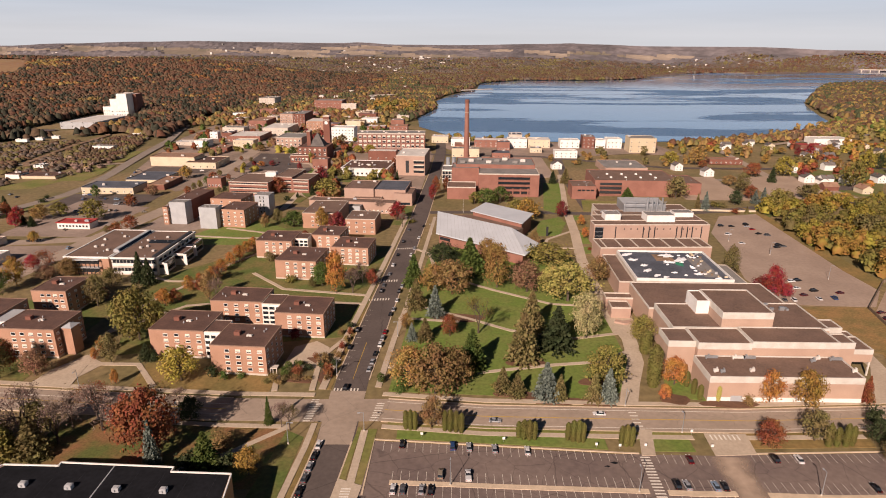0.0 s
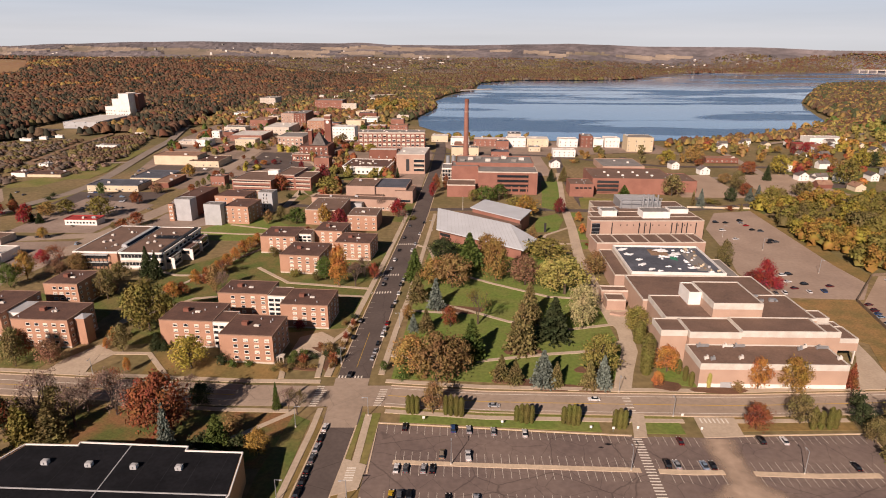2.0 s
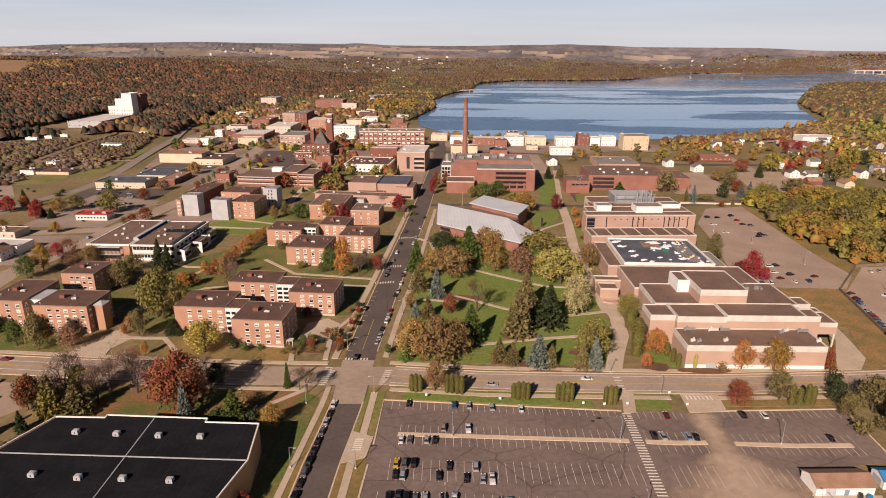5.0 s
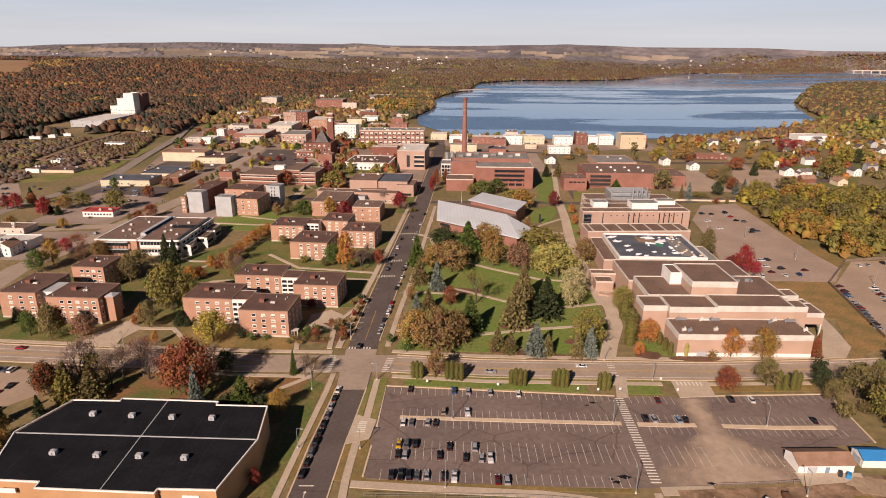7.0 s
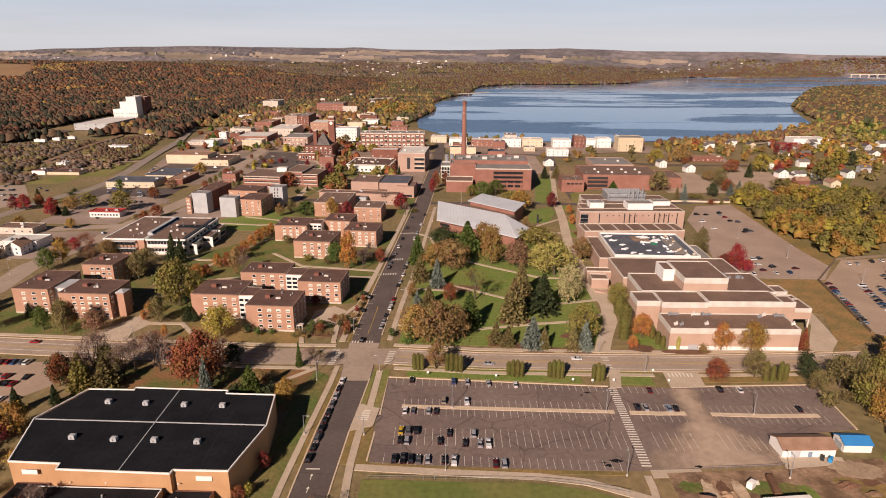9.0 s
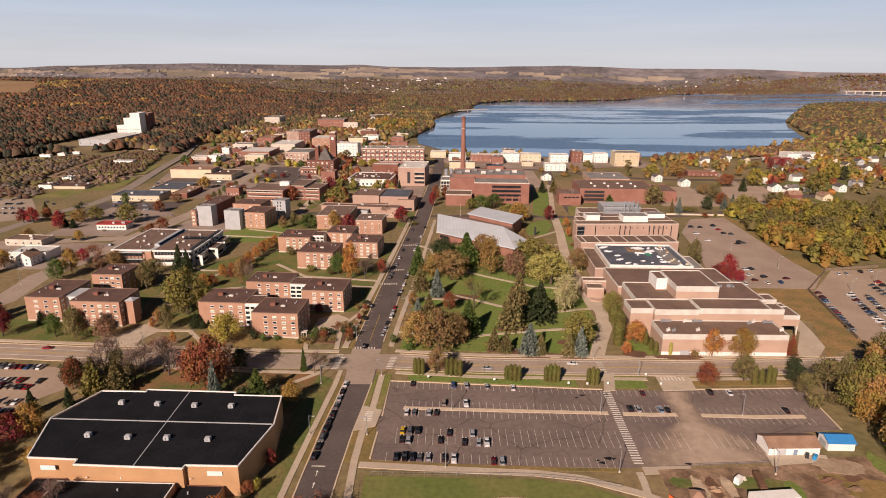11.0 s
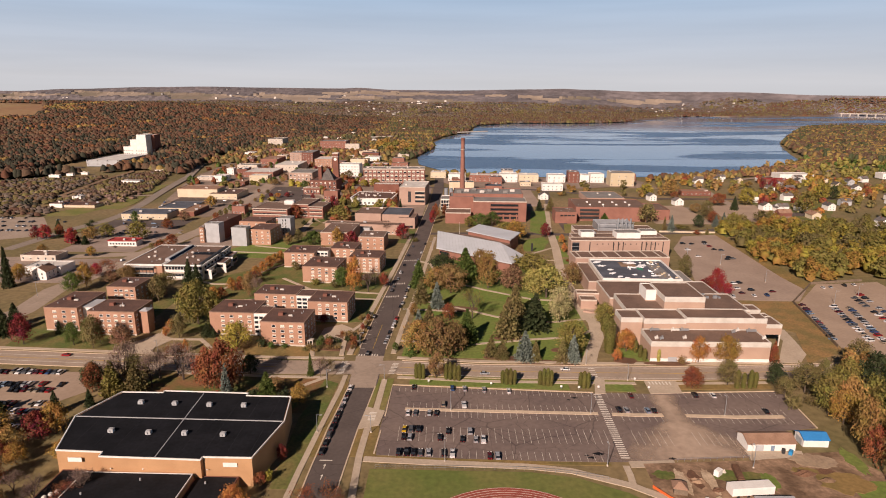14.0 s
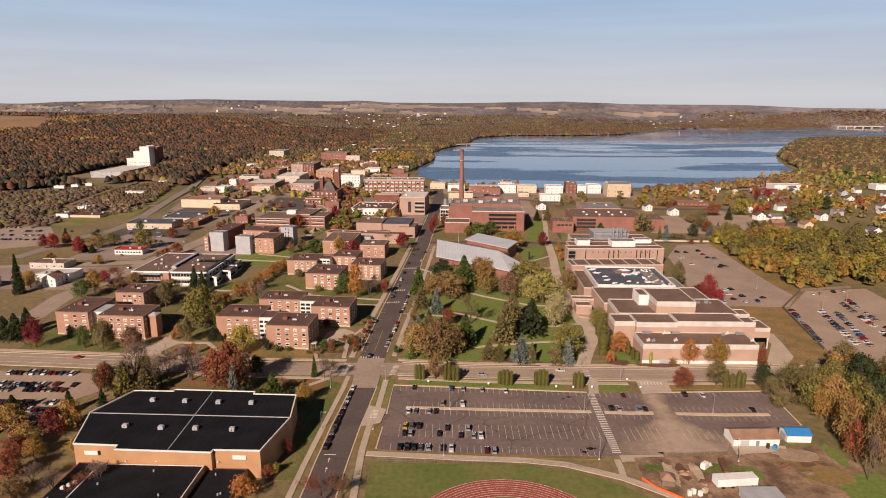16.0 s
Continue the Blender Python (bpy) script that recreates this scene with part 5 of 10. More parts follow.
for k in range(5):
    put("steel_post", boxes("steel_post", (0, 0, 13.5, 0.3, 0.3, 23)), STEEL, sci, mm @ pose(0.5 + k * 7.4, -1.5, 0))
put("steel_beam", boxes("steel_beam", (0, 0, 22.6, 31, 0.3, 23), (0, 0, 18.5, 31, 0.3, 18.8)), STEEL, sci, mm @ pose(0.2, -1.5, 0))
for k in range(12):
    put("duct", boxes("duct", (0, 0, 0, 3.5, 1.6, 1.5), (0.8, 1.6, 0, 2.0, 5, 1.2)), STEEL, sci, pose(113 + (k % 4) * 4.2, 433 + (k // 4) * 4.5, 14.3, 0, 0, 90 * (k % 2)))
shell(sci, pose(162, 449, 0, 0, 0, -2), 18, 22, 13, LOUVRE, ROOF_GREY, LOUVRE, 0.4)

# -- the folded metal-roofed student centre
cen = thing("student_centre", pose(20, 420, 0), "low building under large folded grey metal roofs", "hall")


def sloped(name, pts, thick, material, parent):
    n = len(pts)
    v = [(x, y, z - thick) for x, y, z in pts] + list(pts)
    f = [tuple(range(n - 1, -1, -1)), tuple(range(n, 2 * n))] + [(i, (i + 1) % n, n + (i + 1) % n, n + i) for i in range(n)]
    return put(name, mesh_of(name, v, f), material, parent, Matrix())


sloped("roof", [(-10.3, 406.9, 8), (47.1, 361.2, 8), (59.1, 384.6, 8.2), (42.0, 405.6, 13), (-10.2, 448.1, 13)], 0.7, ZINC, cen)
sloped("roof", [(15.0, 454.5, 12), (51.3, 419.4, 12), (62.9, 447.8, 12), (28.0, 480.0, 12.4)], 0.6, ZINC, cen)
slab("wall", [(-8, 409), (46, 364.5), (56, 384), (40, 404), (-8, 445)], 0, 7.2, BRICK_RED, parent=cen)
slab("wall", [(17, 454), (51, 421.5), (61, 446.5), (28.5, 477.5)], 0, 11.3, BRICK_RED, parent=cen)
slab("flat_roof", [(-9.5, 448.5), (42, 406.5), (52, 420), (14, 456)], 0, 8.5, ROOF, parent=cen)
slab("skylight", [(30, 424), (45, 411), (48, 414), (33, 427)], 8.5, 8.9, GLASS, parent=cen)
for k in range(22):
    t = k / 21
    xa, ya = -10.3 + 57.4 * t, 406.9 - 45.7 * t
    xb, yb = -10.2 + 52.2 * t, 448.1 - 42.5 * t
    sloped("roof_seam", [(xa, ya, 8.12), (xa + 0.12, ya - 0.1, 8.12), (xb + 0.12, yb - 0.1, 13.12), (xb, yb, 13.12)], 0.1, LOUVRE, cen)
put("window", boxes("window", (0, -0.2, 0, 9, 0.1, 2)), GLASS, cen, pose(-7.5, 408, 3.2, 0, 0, -39))

# -- big red brick block and power plant
red = thing("brick_office_block", pose(50, 560, 0), "large red brick block with deep dark horizontal window slots", "office block")
for tx, ty, tw, td, th, wm in ((25, 552, 55.5, 30, 21.5, BRICK_RED), (0, 574, 26, 26, 22.5, BRICK_RED), (4, 582, 76, 40, 24.5, BRICK_RED), (-4, 540, 26, 24, 11.5, BRICK_RED)):
    shell(red, pose(tx, ty, 0, 0, 0, -2), tw, td, th, wm, ROOF if th < 20 else ROOF_GREY, CONCRETE if th < 22 else wm, 1.0)
mm = pose(25, 552, 0, 0, 0, -2)
for k in range(4):
    put("window", boxes("window", (0, -0.15, 0, 29, 0.05, 2.2)), GLASS, red, mm @ pose(18, 0, 16.2 - k * 4.4))
    put("window_surround", boxes("window_surround", (-0.4, -0.3, -0.5, 29.4, 0.05, -0.05), (-0.4, -0.3, 2.2, 29.4, 0.05, 2.6)), BRICK_DARK, red, mm @ pose(18, 0, 16.2 - k * 4.4))
for k in range(4):
    put("pier", boxes("pier", (0, -0.5, 0, 1.2, 0.05, 8)), BRICK_RED, red, mm @ pose(24 + k * 7, 0, 0))
for k in range(8):
    roof_unit(red, pose(8 + k * 8.5, 590 + (k % 3) * 8, 24), 0, 0, 0, 5, 4, 2.4, ROOF_WHITE if k % 2 else ROOF_GREY)
plant = thing("power_plant", pose(10, 620, 0), "glazed power plant hall with grey tanks", "power plant")
shell(plant, pose(-10, 607, 0, 0, 0, -2), 16, 26, 14, CONCRETE, ROOF_GREY, WHITE, 1.0)
for k in range(5):
    for r in range(3):
        put("window", window_mesh(2.6, 3.2, "glass"), None, plant, pose(-9.5 + k * 3.0, 606.5, 1.5 + r * 3.9, 0, 0, -2))
for k in range(3):
    put("tank", cone("tank", 2.4, 2.2, 9, 14), STEEL, plant, pose(-4 + k * 6, 640, 12))
shell(plant, pose(8, 632, 0, 0, 0, -2), 60, 24, 13, BRICK_DARK, ROOF_GREY, CONCRETE, 0.8)
chim = thing("chimney_stack", pose(16.2, 690, 0), "very tall tapering red brick chimney", "chimney")
put("shaft", cone("shaft", 3.4, 2.2, 73, 20), BRICK_RED, chim, pose(16.2, 690, 0))
put("cap", cone("cap", 2.5, 2.4, 3.4, 20), BRICK_DARK, chim, pose(16.2, 690, 73))
put("rim", cone("rim", 2.65, 2.65, 0.5, 20), CONCRETE, chim, pose(16.2, 690, 62))

cb = thing("classroom_block", pose(150, 570, 0), "red brick classroom block with balcony shade painted dark", "classroom block")
for tx, ty, tw, td, th in ((133.5, 558, 76, 52, 15), (110, 545, 22, 26, 12), (205, 566, 30, 40, 11)):
    shell(cb, pose(tx, ty, 0, 0, 0, -2), tw, td, th, BRICK_RED, ROOF, BRICK_RED, 0.7)
    vents(cb, pose(tx, ty, 0), tw, td, th - 0.5, 6)
for k in range(3):
    # solid dark strip on the wall, painting the shade of a recessed balcony
    put("balcony", boxes("balcony", (0, -0.3, 0, 20, 0.1, 2.1)), DARKMETAL, cb, pose(138, 557.5, 2.6 + k * 4.0, 0, 0, -2))
    put("balcony_rail", boxes("balcony_rail", (0, -0.6, 0, 20, -0.3, 0.9)), BRICK_RED, cb, pose(138, 557.5, 1.4 + k * 4.0, 0, 0, -2))
for k in range(4):
    put("window", boxes("window", (0, -0.12, 0, 3, 0.05, 1.4)), GLASS, cb, pose(115 + k * 4, 544.5, 7.5, 0, 0, -2))
for k in range(8):
    roof_unit(cb, pose(150 + (k % 4) * 14, 570 + (k // 4) * 16, 14.5), 0, 0, 0, 2, 2, 1.2, WHITE)

# ---- town buildings ----


def town_block(name, label, x, y, w, d, h, wall, roof, rows=0, cols=0, rot=-3.0, rim=None, units=2, category="building", kinds=("glass", "half", "glass"), ww=1.4, wh=1.7, roof_over=0.0):
    root = thing(name, pose(x, y, 0, 0, 0, rot), label, category, "town buildings")
    m = pose(x, y, 0, 0, 0, rot)
    shell(root, m, w, d, h, wall, roof, rim, 0.7, 0.3, over=roof_over)
    if rows:
        windows(root, m, w, d, "s", 1.4, rows, cols, (h - 1.8) / rows, ww, wh, kinds=kinds)
    for _ in range(units):
        roof_unit(root, m, random.uniform(1, max(1.2, w - 4)), random.uniform(1, max(1.2, d - 3)), h - 0.5, random.uniform(1.5, 3), 1.6, random.uniform(0.8, 1.8), ROOF_WHITE if random.random() < 0.6 else LOUVRE)
    return root


MAIN_AT = pose(-122.5, 788, 0, 0, 0, 1.5)
main = town_block("main_hall", "long four-storey red brick hall with rows of pale windows", -122.5, 788, 87, 27, 25.5, BRICK_RED, ROOF_GREY, 0, 0, 1.5, CONCRETE, 8, "hall")
windows(main, MAIN_AT, 87, 27, "s", 7.6, 3, 14, 5.7, 3.9, 3.5, kinds=("blind", "half", "blind"))
windows(main, MAIN_AT, 87, 27, "s", 1.6, 1, 14, 5.7, 2.6, 3.0, kinds=("glass", "half"))
windows(main, MAIN_AT, 87, 27, "e", 7.6, 3, 4, 5.7, 3.0, 3.2, kinds=("half", "glass"))
for k in range(15):
    put("pilaster", boxes("pilaster", (0, -0.4, 0, 1.2, 0.02, 24.4)), BRICK_RED, main, MAIN_AT @ pose(0.2 + k * 6.1, 0, 0))
for zz in (6.2, 24.0):
    put("string_course", boxes("string_course", (-0.4, -0.6, zz, 87.4, 0.02, zz + 0.7)), CONCRETE, main, MAIN_AT)
th = town_block("tech_hall", "pink brick block with white roof and a shade-coloured entrance slot", -60, 646, 31, 50, 21.5, BRICK_PALE, ROOF_WHITE, 0, 0, -4, CONCRETE, 2, "hall")
for zz in (3, 8, 13):
    put("window", boxes("window", (19, -0.12, zz, 30.5, 0.05, zz + 2.6)), GLASS, th, pose(-60, 646, 0, 0, 0, -4))
    put("window_band", boxes("window_band", (19, -0.16, zz + 2.6, 30.5, 0.05, zz + 3.6)), CONCRETE, th, pose(-60, 646, 0, 0, 0, -4))
# no recess is cut: a dark panel paints the entrance slot's shade
put("portal", boxes("portal", (10.5, -0.2, 3, 14, 0.05, 16)), DARKMETAL, th, pose(-60, 646, 0, 0, 0, -4))
town_block("low_hall", "low hall with dark brown roof and white fascia", -118, 643, 49, 46, 8.5, WHITE, ROOF_DARK, 1, 10, -5, WHITE, 10, "hall", ("glass",), 2.2, 2.2, 1.0)
art = town_block("art_hall", "stepped pale brick hall with dark blue roof panels", -94, 520, 26, 34, 14, BRICK_PALE, ROOF, 0, 0, -4, None, 2, "hall")
shell(art, pose(-68, 520, 0, 0, 0, -4), 28, 40, 13, BRICK_PALE, ROOF_SLATE, BRICK_PALE, 0.6)
shell(art, pose(-85, 512, 0, 0, 0, -4), 24, 10, 7, CONCRETE, ROOF, CONCRETE, 0.6)
shell(art, pose(-50, 514, 0, 0, 0, -4), 16, 26, 11, BRICK_PALE, ROOF, BRICK_PALE, 0.6)
put("window", boxes("window", (2, -0.15, 1, 14, 0.05, 3)), GLASS, art, pose(-50, 514, 0, 0, 0, -4))
dh = town_block("dining_hall", "long low pale brick dining hall with small windows", -119.2, 494, 72, 13, 9.5, BRICK_PALE, ROOF, 1, 20, -7, None, 2, "hall", ("glass", "half"), 1.6, 1.6)
shell(dh, pose(-91.5, 483, 0, 0, 0, -7), 17, 8, 7.6, LOUVRE, ROOF_GREY, LOUVRE, 0.4)
WEST_WING, EAST_WING = pose(-113, 443.5, 0, 0, 0, -3), pose(-77.5, 428.5, 0, 0, 0, -3)
shell(dh, WEST_WING, 27, 40, 12.0, BRICK, ROOF, CONCRETE, 0.5)
windows(dh, WEST_WING, 27, 40, "s", 1.6, 3, 5, 3.3, 1.6, 1.3, x0=7)
shell(dh, EAST_WING, 22, 24, 11.8, BRICK, ROOF, CONCRETE, 0.5)
windows(dh, EAST_WING, 22, 24, "s", 1.6, 3, 4, 3.3, 1.6, 1.3)
for wing, ww_, wd in ((WEST_WING, 27, 40), (EAST_WING, 22, 24)):
    vents(dh, wing, ww_, wd, 11.4, 4)
    roof_unit(dh, wing, ww_ * 0.4, wd * 0.4, 11.4, 2.6, 1.8, 1.2)

# old hall with its clock tower
old = thing("old_hall", pose(-200, 800, 0), "dark red brick hall with a steep roof and square clock tower", "hall")
OLD_AT = pose(-185, 726, 0, 0, 0, -2)
shell(old, OLD_AT, 35, 34, 17, BRICK_DARK, ROOF_DARK, BRICK_DARK, 0.8)
windows(old, OLD_AT, 35, 34, "s", 2, 3, 6, 5, 2.2, 2.8)
shell(old, pose(-192, 716, 0, 0, 0, -2), 22, 12, 9, BRICK_DARK, ROOF_DARK, CONCRETE, 0.8)
windows(old, pose(-192, 716, 0, 0, 0, -2), 22, 12, "s", 2, 1, 5, 5, 2.2, 3.4)
put("roof_cone", cone("roof_cone", 14, 0.6, 15, 4), SHINGLE, old, pose(-164, 744, 16.4, 0, 0, 43))
shell(old, pose(-175.5, 735, 0, 0, 0, -2), 4.4, 9, 35, BRICK_DARK, ROOF_DARK, CONCRETE, 1.0)
shell(old, pose(-232, 800, 0, 0, 0, -2), 34, 46, 17.5, BRICK_PALE, ROOF_GREY, CONCRETE, 0.8)
windows(old, pose(-232, 800, 0, 0, 0, -2), 34, 46, "s", 2, 3, 6, 5, 2.4, 2.6)
shell(old, pose(-166.5, 790, 0, 0, 0, -2), 8.2, 9, 47, BRICK_DARK, ROOF_DARK, CONCRETE, 1.5)
put("clock_face", cone("clock_face", 2.2, 2.2, 0.3, 20), WHITE, old, pose(-162.4, 789.9, 38, 90, 0, -2))
put("cornice", boxes("cornice", (-0.6, -0.6, 41, 8.8, 9.6, 42)), CONCRETE, old, pose(-166.5, 790, 0, 0, 0, -2))

TOWN = [
    ("white_block", "white rendered block of flats", -176, 890, 33, 25, 19.5, WHITE, ROOF_WHITE, 4, 7), ("brick_flats", "tall brick block of flats with pale bays", -296, 1055, 22, 40, 21, BRICK_PALE, ROOF_GREY, 5, 5),
    ("brick_flats", "tall brown brick block of flats", -273.5, 1056, 20, 60, 21, BRICK_DARK, ROOF_GREY, 5, 4), ("town_hall", "pink brick hall with flat white roof", -232, 972, 30, 46, 18.5, BRICK, ROOF_WHITE, 4, 6), ("shop", "brick shop row with white roof", -324, 877, 47, 55, 8, BRICK_RED, ROOF_WHITE, 1, 9),
    ("shop", "cream shop with a wide front", -297, 822, 28, 20, 10, CREAM, ROOF_WHITE, 2, 5), ("shop", "low brick shop set back from the road", -350, 1052, 31, 55, 9.5, BRICK_RED, ROOF_TAN, 1, 6), ("shop", "long white-roofed shop row", -292, 940, 39, 60, 12, CONCRETE, ROOF_WHITE, 2, 7),
    ("office", "long brick office on the ridge road", -296, 1326, 60, 45, 21, BRICK_RED, ROOF_GREY, 3, 9), ("office", "modern grey office on the slope", -431, 1380, 35, 50, 21, CONCRETE, ROOF_GREY, 4, 6), ("footbridge_hall", "pale entrance hall of the ridge office", -236, 1310, 32, 10, 16, CONCRETE, ROOF_WHITE, 2, 5),
    ("shop", "low shop with flat pale roof", -30, 880, 24, 20, 9, CREAM, ROOF_WHITE, 1, 4), ("shop", "low red shop with pale roof", -141, 1011, 30, 22, 6.5, BRICK_RED, ROOF_WHITE, 1, 6), ("shop", "brick shop front by the bridge", -102, 992, 29, 22, 10, BRICK_RED, ROOF_TAN, 2, 5), ("shop", "white shop beyond the flats", -166, 1119, 29, 26, 7, WHITE, ROOF_WHITE, 1, 6),
    ("garage", "white garage with wide doors", -351, 824, 18, 20, 9, WHITE, ROOF_WHITE, 1, 2), ("garage", "low pale garage wing", -386, 838, 30, 22, 4.6, CONCRETE, ROOF_WHITE, 1, 5), ("house_block", "white boarded house on the slope", -417, 1168, 20, 18, 10, WHITE, ROOF_GREY, 2, 3), ("house_block", "white boarded house among trees", -360, 904, 11.5, 11, 10, WHITE, SHINGLE, 2, 2), ("house_block", "white gabled house by the shops", -345, 935, 11.5, 11, 8.4, WHITE, SHINGLE, 2, 2),
    ("shop", "row of brick shop fronts", 30, 842, 46, 22, 10, BRICK_RED, ROOF_WHITE, 2, 7), ("shop", "white shop front", 76, 838, 26, 22, 12, WHITE, ROOF_WHITE, 2, 4), ("shop", "pale shop front", 104, 842, 30, 22, 11, CREAM, ROOF_WHITE, 2, 5),
    ("shop", "white flat-roofed store", -2, 850, 26, 20, 10, WHITE, ROOF_WHITE, 1, 4), ("house_block", "white boarded lodging house", 128, 760, 28, 16, 9, WHITE, ROOF_WHITE, 2, 5), ("shop", "white gallery building", 148, 840, 26, 20, 11, WHITE, ROOF_WHITE, 2, 4),
    ("shop", "narrow brick shop with tall front", 178, 838, 16, 22, 16, BRICK_DARK, ROOF_GREY, 3, 3), ("shop", "white shop", 196, 842, 14, 18, 11, WHITE, ROOF_WHITE, 1, 3), ("shop", "white shop beside the shore", 212, 840, 20, 20, 13, WHITE, ROOF_WHITE, 2, 4),
    ("shop", "dark brown shop", 262, 855, 22, 18, 11, BRICK_DARK, ROOF_BLACK, 1, 4), ("bank", "buff panelled bank with cornice roof", 233, 806, 34, 28, 19, YELLOWISH, ROOF_GREY, 3, 4),
    ("warehouse", "long cream warehouse with dark roof", -345, 549, 49, 27, 6.4, CREAM, ROOF_SLATE, 1, 8), ("warehouse", "low store with slate grey roof", -329, 598, 36, 40, 3.6, CREAM, ROOF_SLATE, 0, 0), ("warehouse", "tan workshop wing along the road", -291, 566, 16, 40, 5.5, BRICK_DARK, ROOF_TAN, 0, 0), ("warehouse", "cream warehouse with flat tan roof", -346, 688, 52, 27, 11, CREAM, ROOF_TAN, 0, 0),
    ("shop", "tan shop with dark flat roof", -300, 673, 35, 42, 7, CREAM, ROOF_DARK, 1, 5), ("store", "low store with a flat brown roof", -340, 386, 29, 15, 5, CONCRETE, ROOF, 1, 5), ("store", "white-roofed store behind a boarded house", -312, 350, 27, 17, 6, WHITE, ROOF_WHITE, 1, 5),
        ("shed", "low shed with maroon metal roof", -461, 611, 15, 15, 5.2, WHITE, ROOF_DARK, 0, 0), ("shed", "long low shed with maroon roof", -445, 612, 36, 20, 3.5, CREAM, ROOF_DARK, 0, 0), ("cottage", "small white cottage by the tracks", -470, 669, 11, 10, 3.4, WHITE, SHINGLE, 1, 2), ("shed", "pale site cabin by the tracks", -477, 799, 29, 9, 5, WHITE, ROOF_GREY, 1, 6),
    ("shed", "long white trailer beside the woods", -488, 927, 25, 6, 4, WHITE, ROOF_WHITE, 0, 0), ("shed", "white box trailer in a yard", -620, 857, 17, 5, 4, WHITE, ROOF_WHITE, 0, 0), ("shed", "white box trailer in a yard", -603, 874, 11, 5, 4, WHITE, ROOF_WHITE, 0, 0), ("shed", "white box trailer in a yard", -590, 891, 11, 5, 4, WHITE, ROOF_WHITE, 0, 0),
("church_hall", "brick church hall with broad grey roof", 168, 662, 46, 50, 7, BRICK_PALE, ROOF_GREY, 1, 6), ("store", "brown store with long eaves", 307, 726, 38, 16, 6, BRICK_DARK, ROOF_TAN, 1, 7), ("store", "long white store by the road", 522, 891, 52, 28, 8, WHITE, ROOF_WHITE, 1, 8),
    ("store", "white store", 690, 900, 70, 20, 9, WHITE, ROOF_WHITE, 1, 8), ("store", "store with a maroon metal roof", 474, 838, 34, 20, 7, BRICK_DARK, ROOF_RED, 1, 5),
]
FILLED = [(-130, 770, -30, 825), (-65, 640, -25, 700), (-122, 636, -64, 692), (-100, 505, -25, 565), (-195, 712, -145, 800), (-236, 796, -190, 850), (-242, 665, -166, 780), (-300, 1300, -200, 1380), (-210, 540, -130, 605), (-225, 430, -125, 520), (-5, 535, 90, 660), (105, 540, 240, 615), (10, 680, 24, 700)]
for nm, lb, x, y, w, d, h, wl, rf, rw, cl in TOWN:
    FILLED.append((x - 3, y - 4, x + w + 3, y + d + 3))
    lb = lb if len(lb.split()) > 3 else lb + " in the old town"
    town_block(nm, lb, x, y, w, d, h, wl, rf, rw, cl, random.uniform(-3, 0), rf if nm in ("shed", "warehouse") else None, 2)

town_block("diner", "white diner with a red roof and fascia", -297, 435, 25, 11, 5.2, WHITE, ROOF_RED, 1, 9, -1, ROOF_RED, 2, "diner", ("glass",), 1.6, 1.6, 0.5)
FILLED.append((-301, 430, -268, 450))


def near_line(x, y, line, dist):
    for (x0, y0), (x1, y1) in zip(line, line[1:]):
        t = max(0, min(1, ((x - x0) * (x1 - x0) + (y - y0) * (y1 - y0)) / ((x1 - x0) ** 2 + (y1 - y0) ** 2)))
        if math.hypot(x - x0 - t * (x1 - x0), y - y0 - t * (y1 - y0)) < dist:
            return True
    return False


def free(x, y, w, d):
    if any(x < bx1 and x + w > bx0 and y < by1 and y + d > by0 for bx0, by0, bx1, by1 in FILLED):
        return False
    return not any(near_line(x + w / 2, y + d / 2, ln, max(w, d) / 2 + 6) for ln in (STREET, WEST_ROAD, CROSS_ROAD))


rng_t = random.Random(8)
STORE_WORDS = {"red_brick": "brick store with flat roof", "cream_paint": "cream store with flat roof", "white_paint": "white store with flat roof", "pale_concrete": "pale concrete store with flat roof", "brown_brick": "brown brick store with flat roof"}
made = 0
for _ in range(900):
    x, y = rng_t.uniform(-400, 110), rng_t.uniform(560, 1240)
    w, d = rng_t.uniform(14, 38), rng_t.uniform(12, 24)
    if made >= 34 or x > -60 and y < 700 or x + w > -75 and y > 900 or not free(x, y, w, d):
        continue
    if x < -330 and y < 800:
        continue
    FILLED.append((x - 4, y - 6, x + w + 4, y + d + 4))
    wl = rng_t.choice((BRICK_RED, BRICK_RED, CREAM, BRICK_DARK, CONCRETE, BRICK_DARK))
    town_block("store", STORE_WORDS[wl.name], x, y, w, d, rng_t.choice((6, 7, 9, 11)), wl, rng_t.choice((ROOF_WHITE, ROOF_GREY, ROOF, ROOF_TAN, ROOF_SLATE)), 1, 4, -2, None, 2)
    made += 1

# the white mill below the ridge
mill = thing("grain_mill", pose(-650, 1230, 0), "tall white mill with stepped blocks and a brick silo tower", "mill")
for tx, ty, tw, td, th_, wm in ((-643, 999, 58, 108, 11, LOUVRE), (-657, 1183, 31, 26, 33, WHITE), (-642, 1181, 19, 30, 43, WHITE), (-630.5, 1205, 14, 26, 41, BRICK_DARK), (-676, 1190, 18, 32, 18, WHITE), (-691, 1362, 39, 26, 7.5, WHITE)):
    shell(mill, pose(tx, ty, 0, 0, 0, 0), tw, td, th_, wm, ROOF_WHITE, wm, 1.0)
    windows(mill, pose(tx, ty, 0), tw, td, "s", 3, 2, 4, 6, 1.8, 2.0, kinds=("glass",))


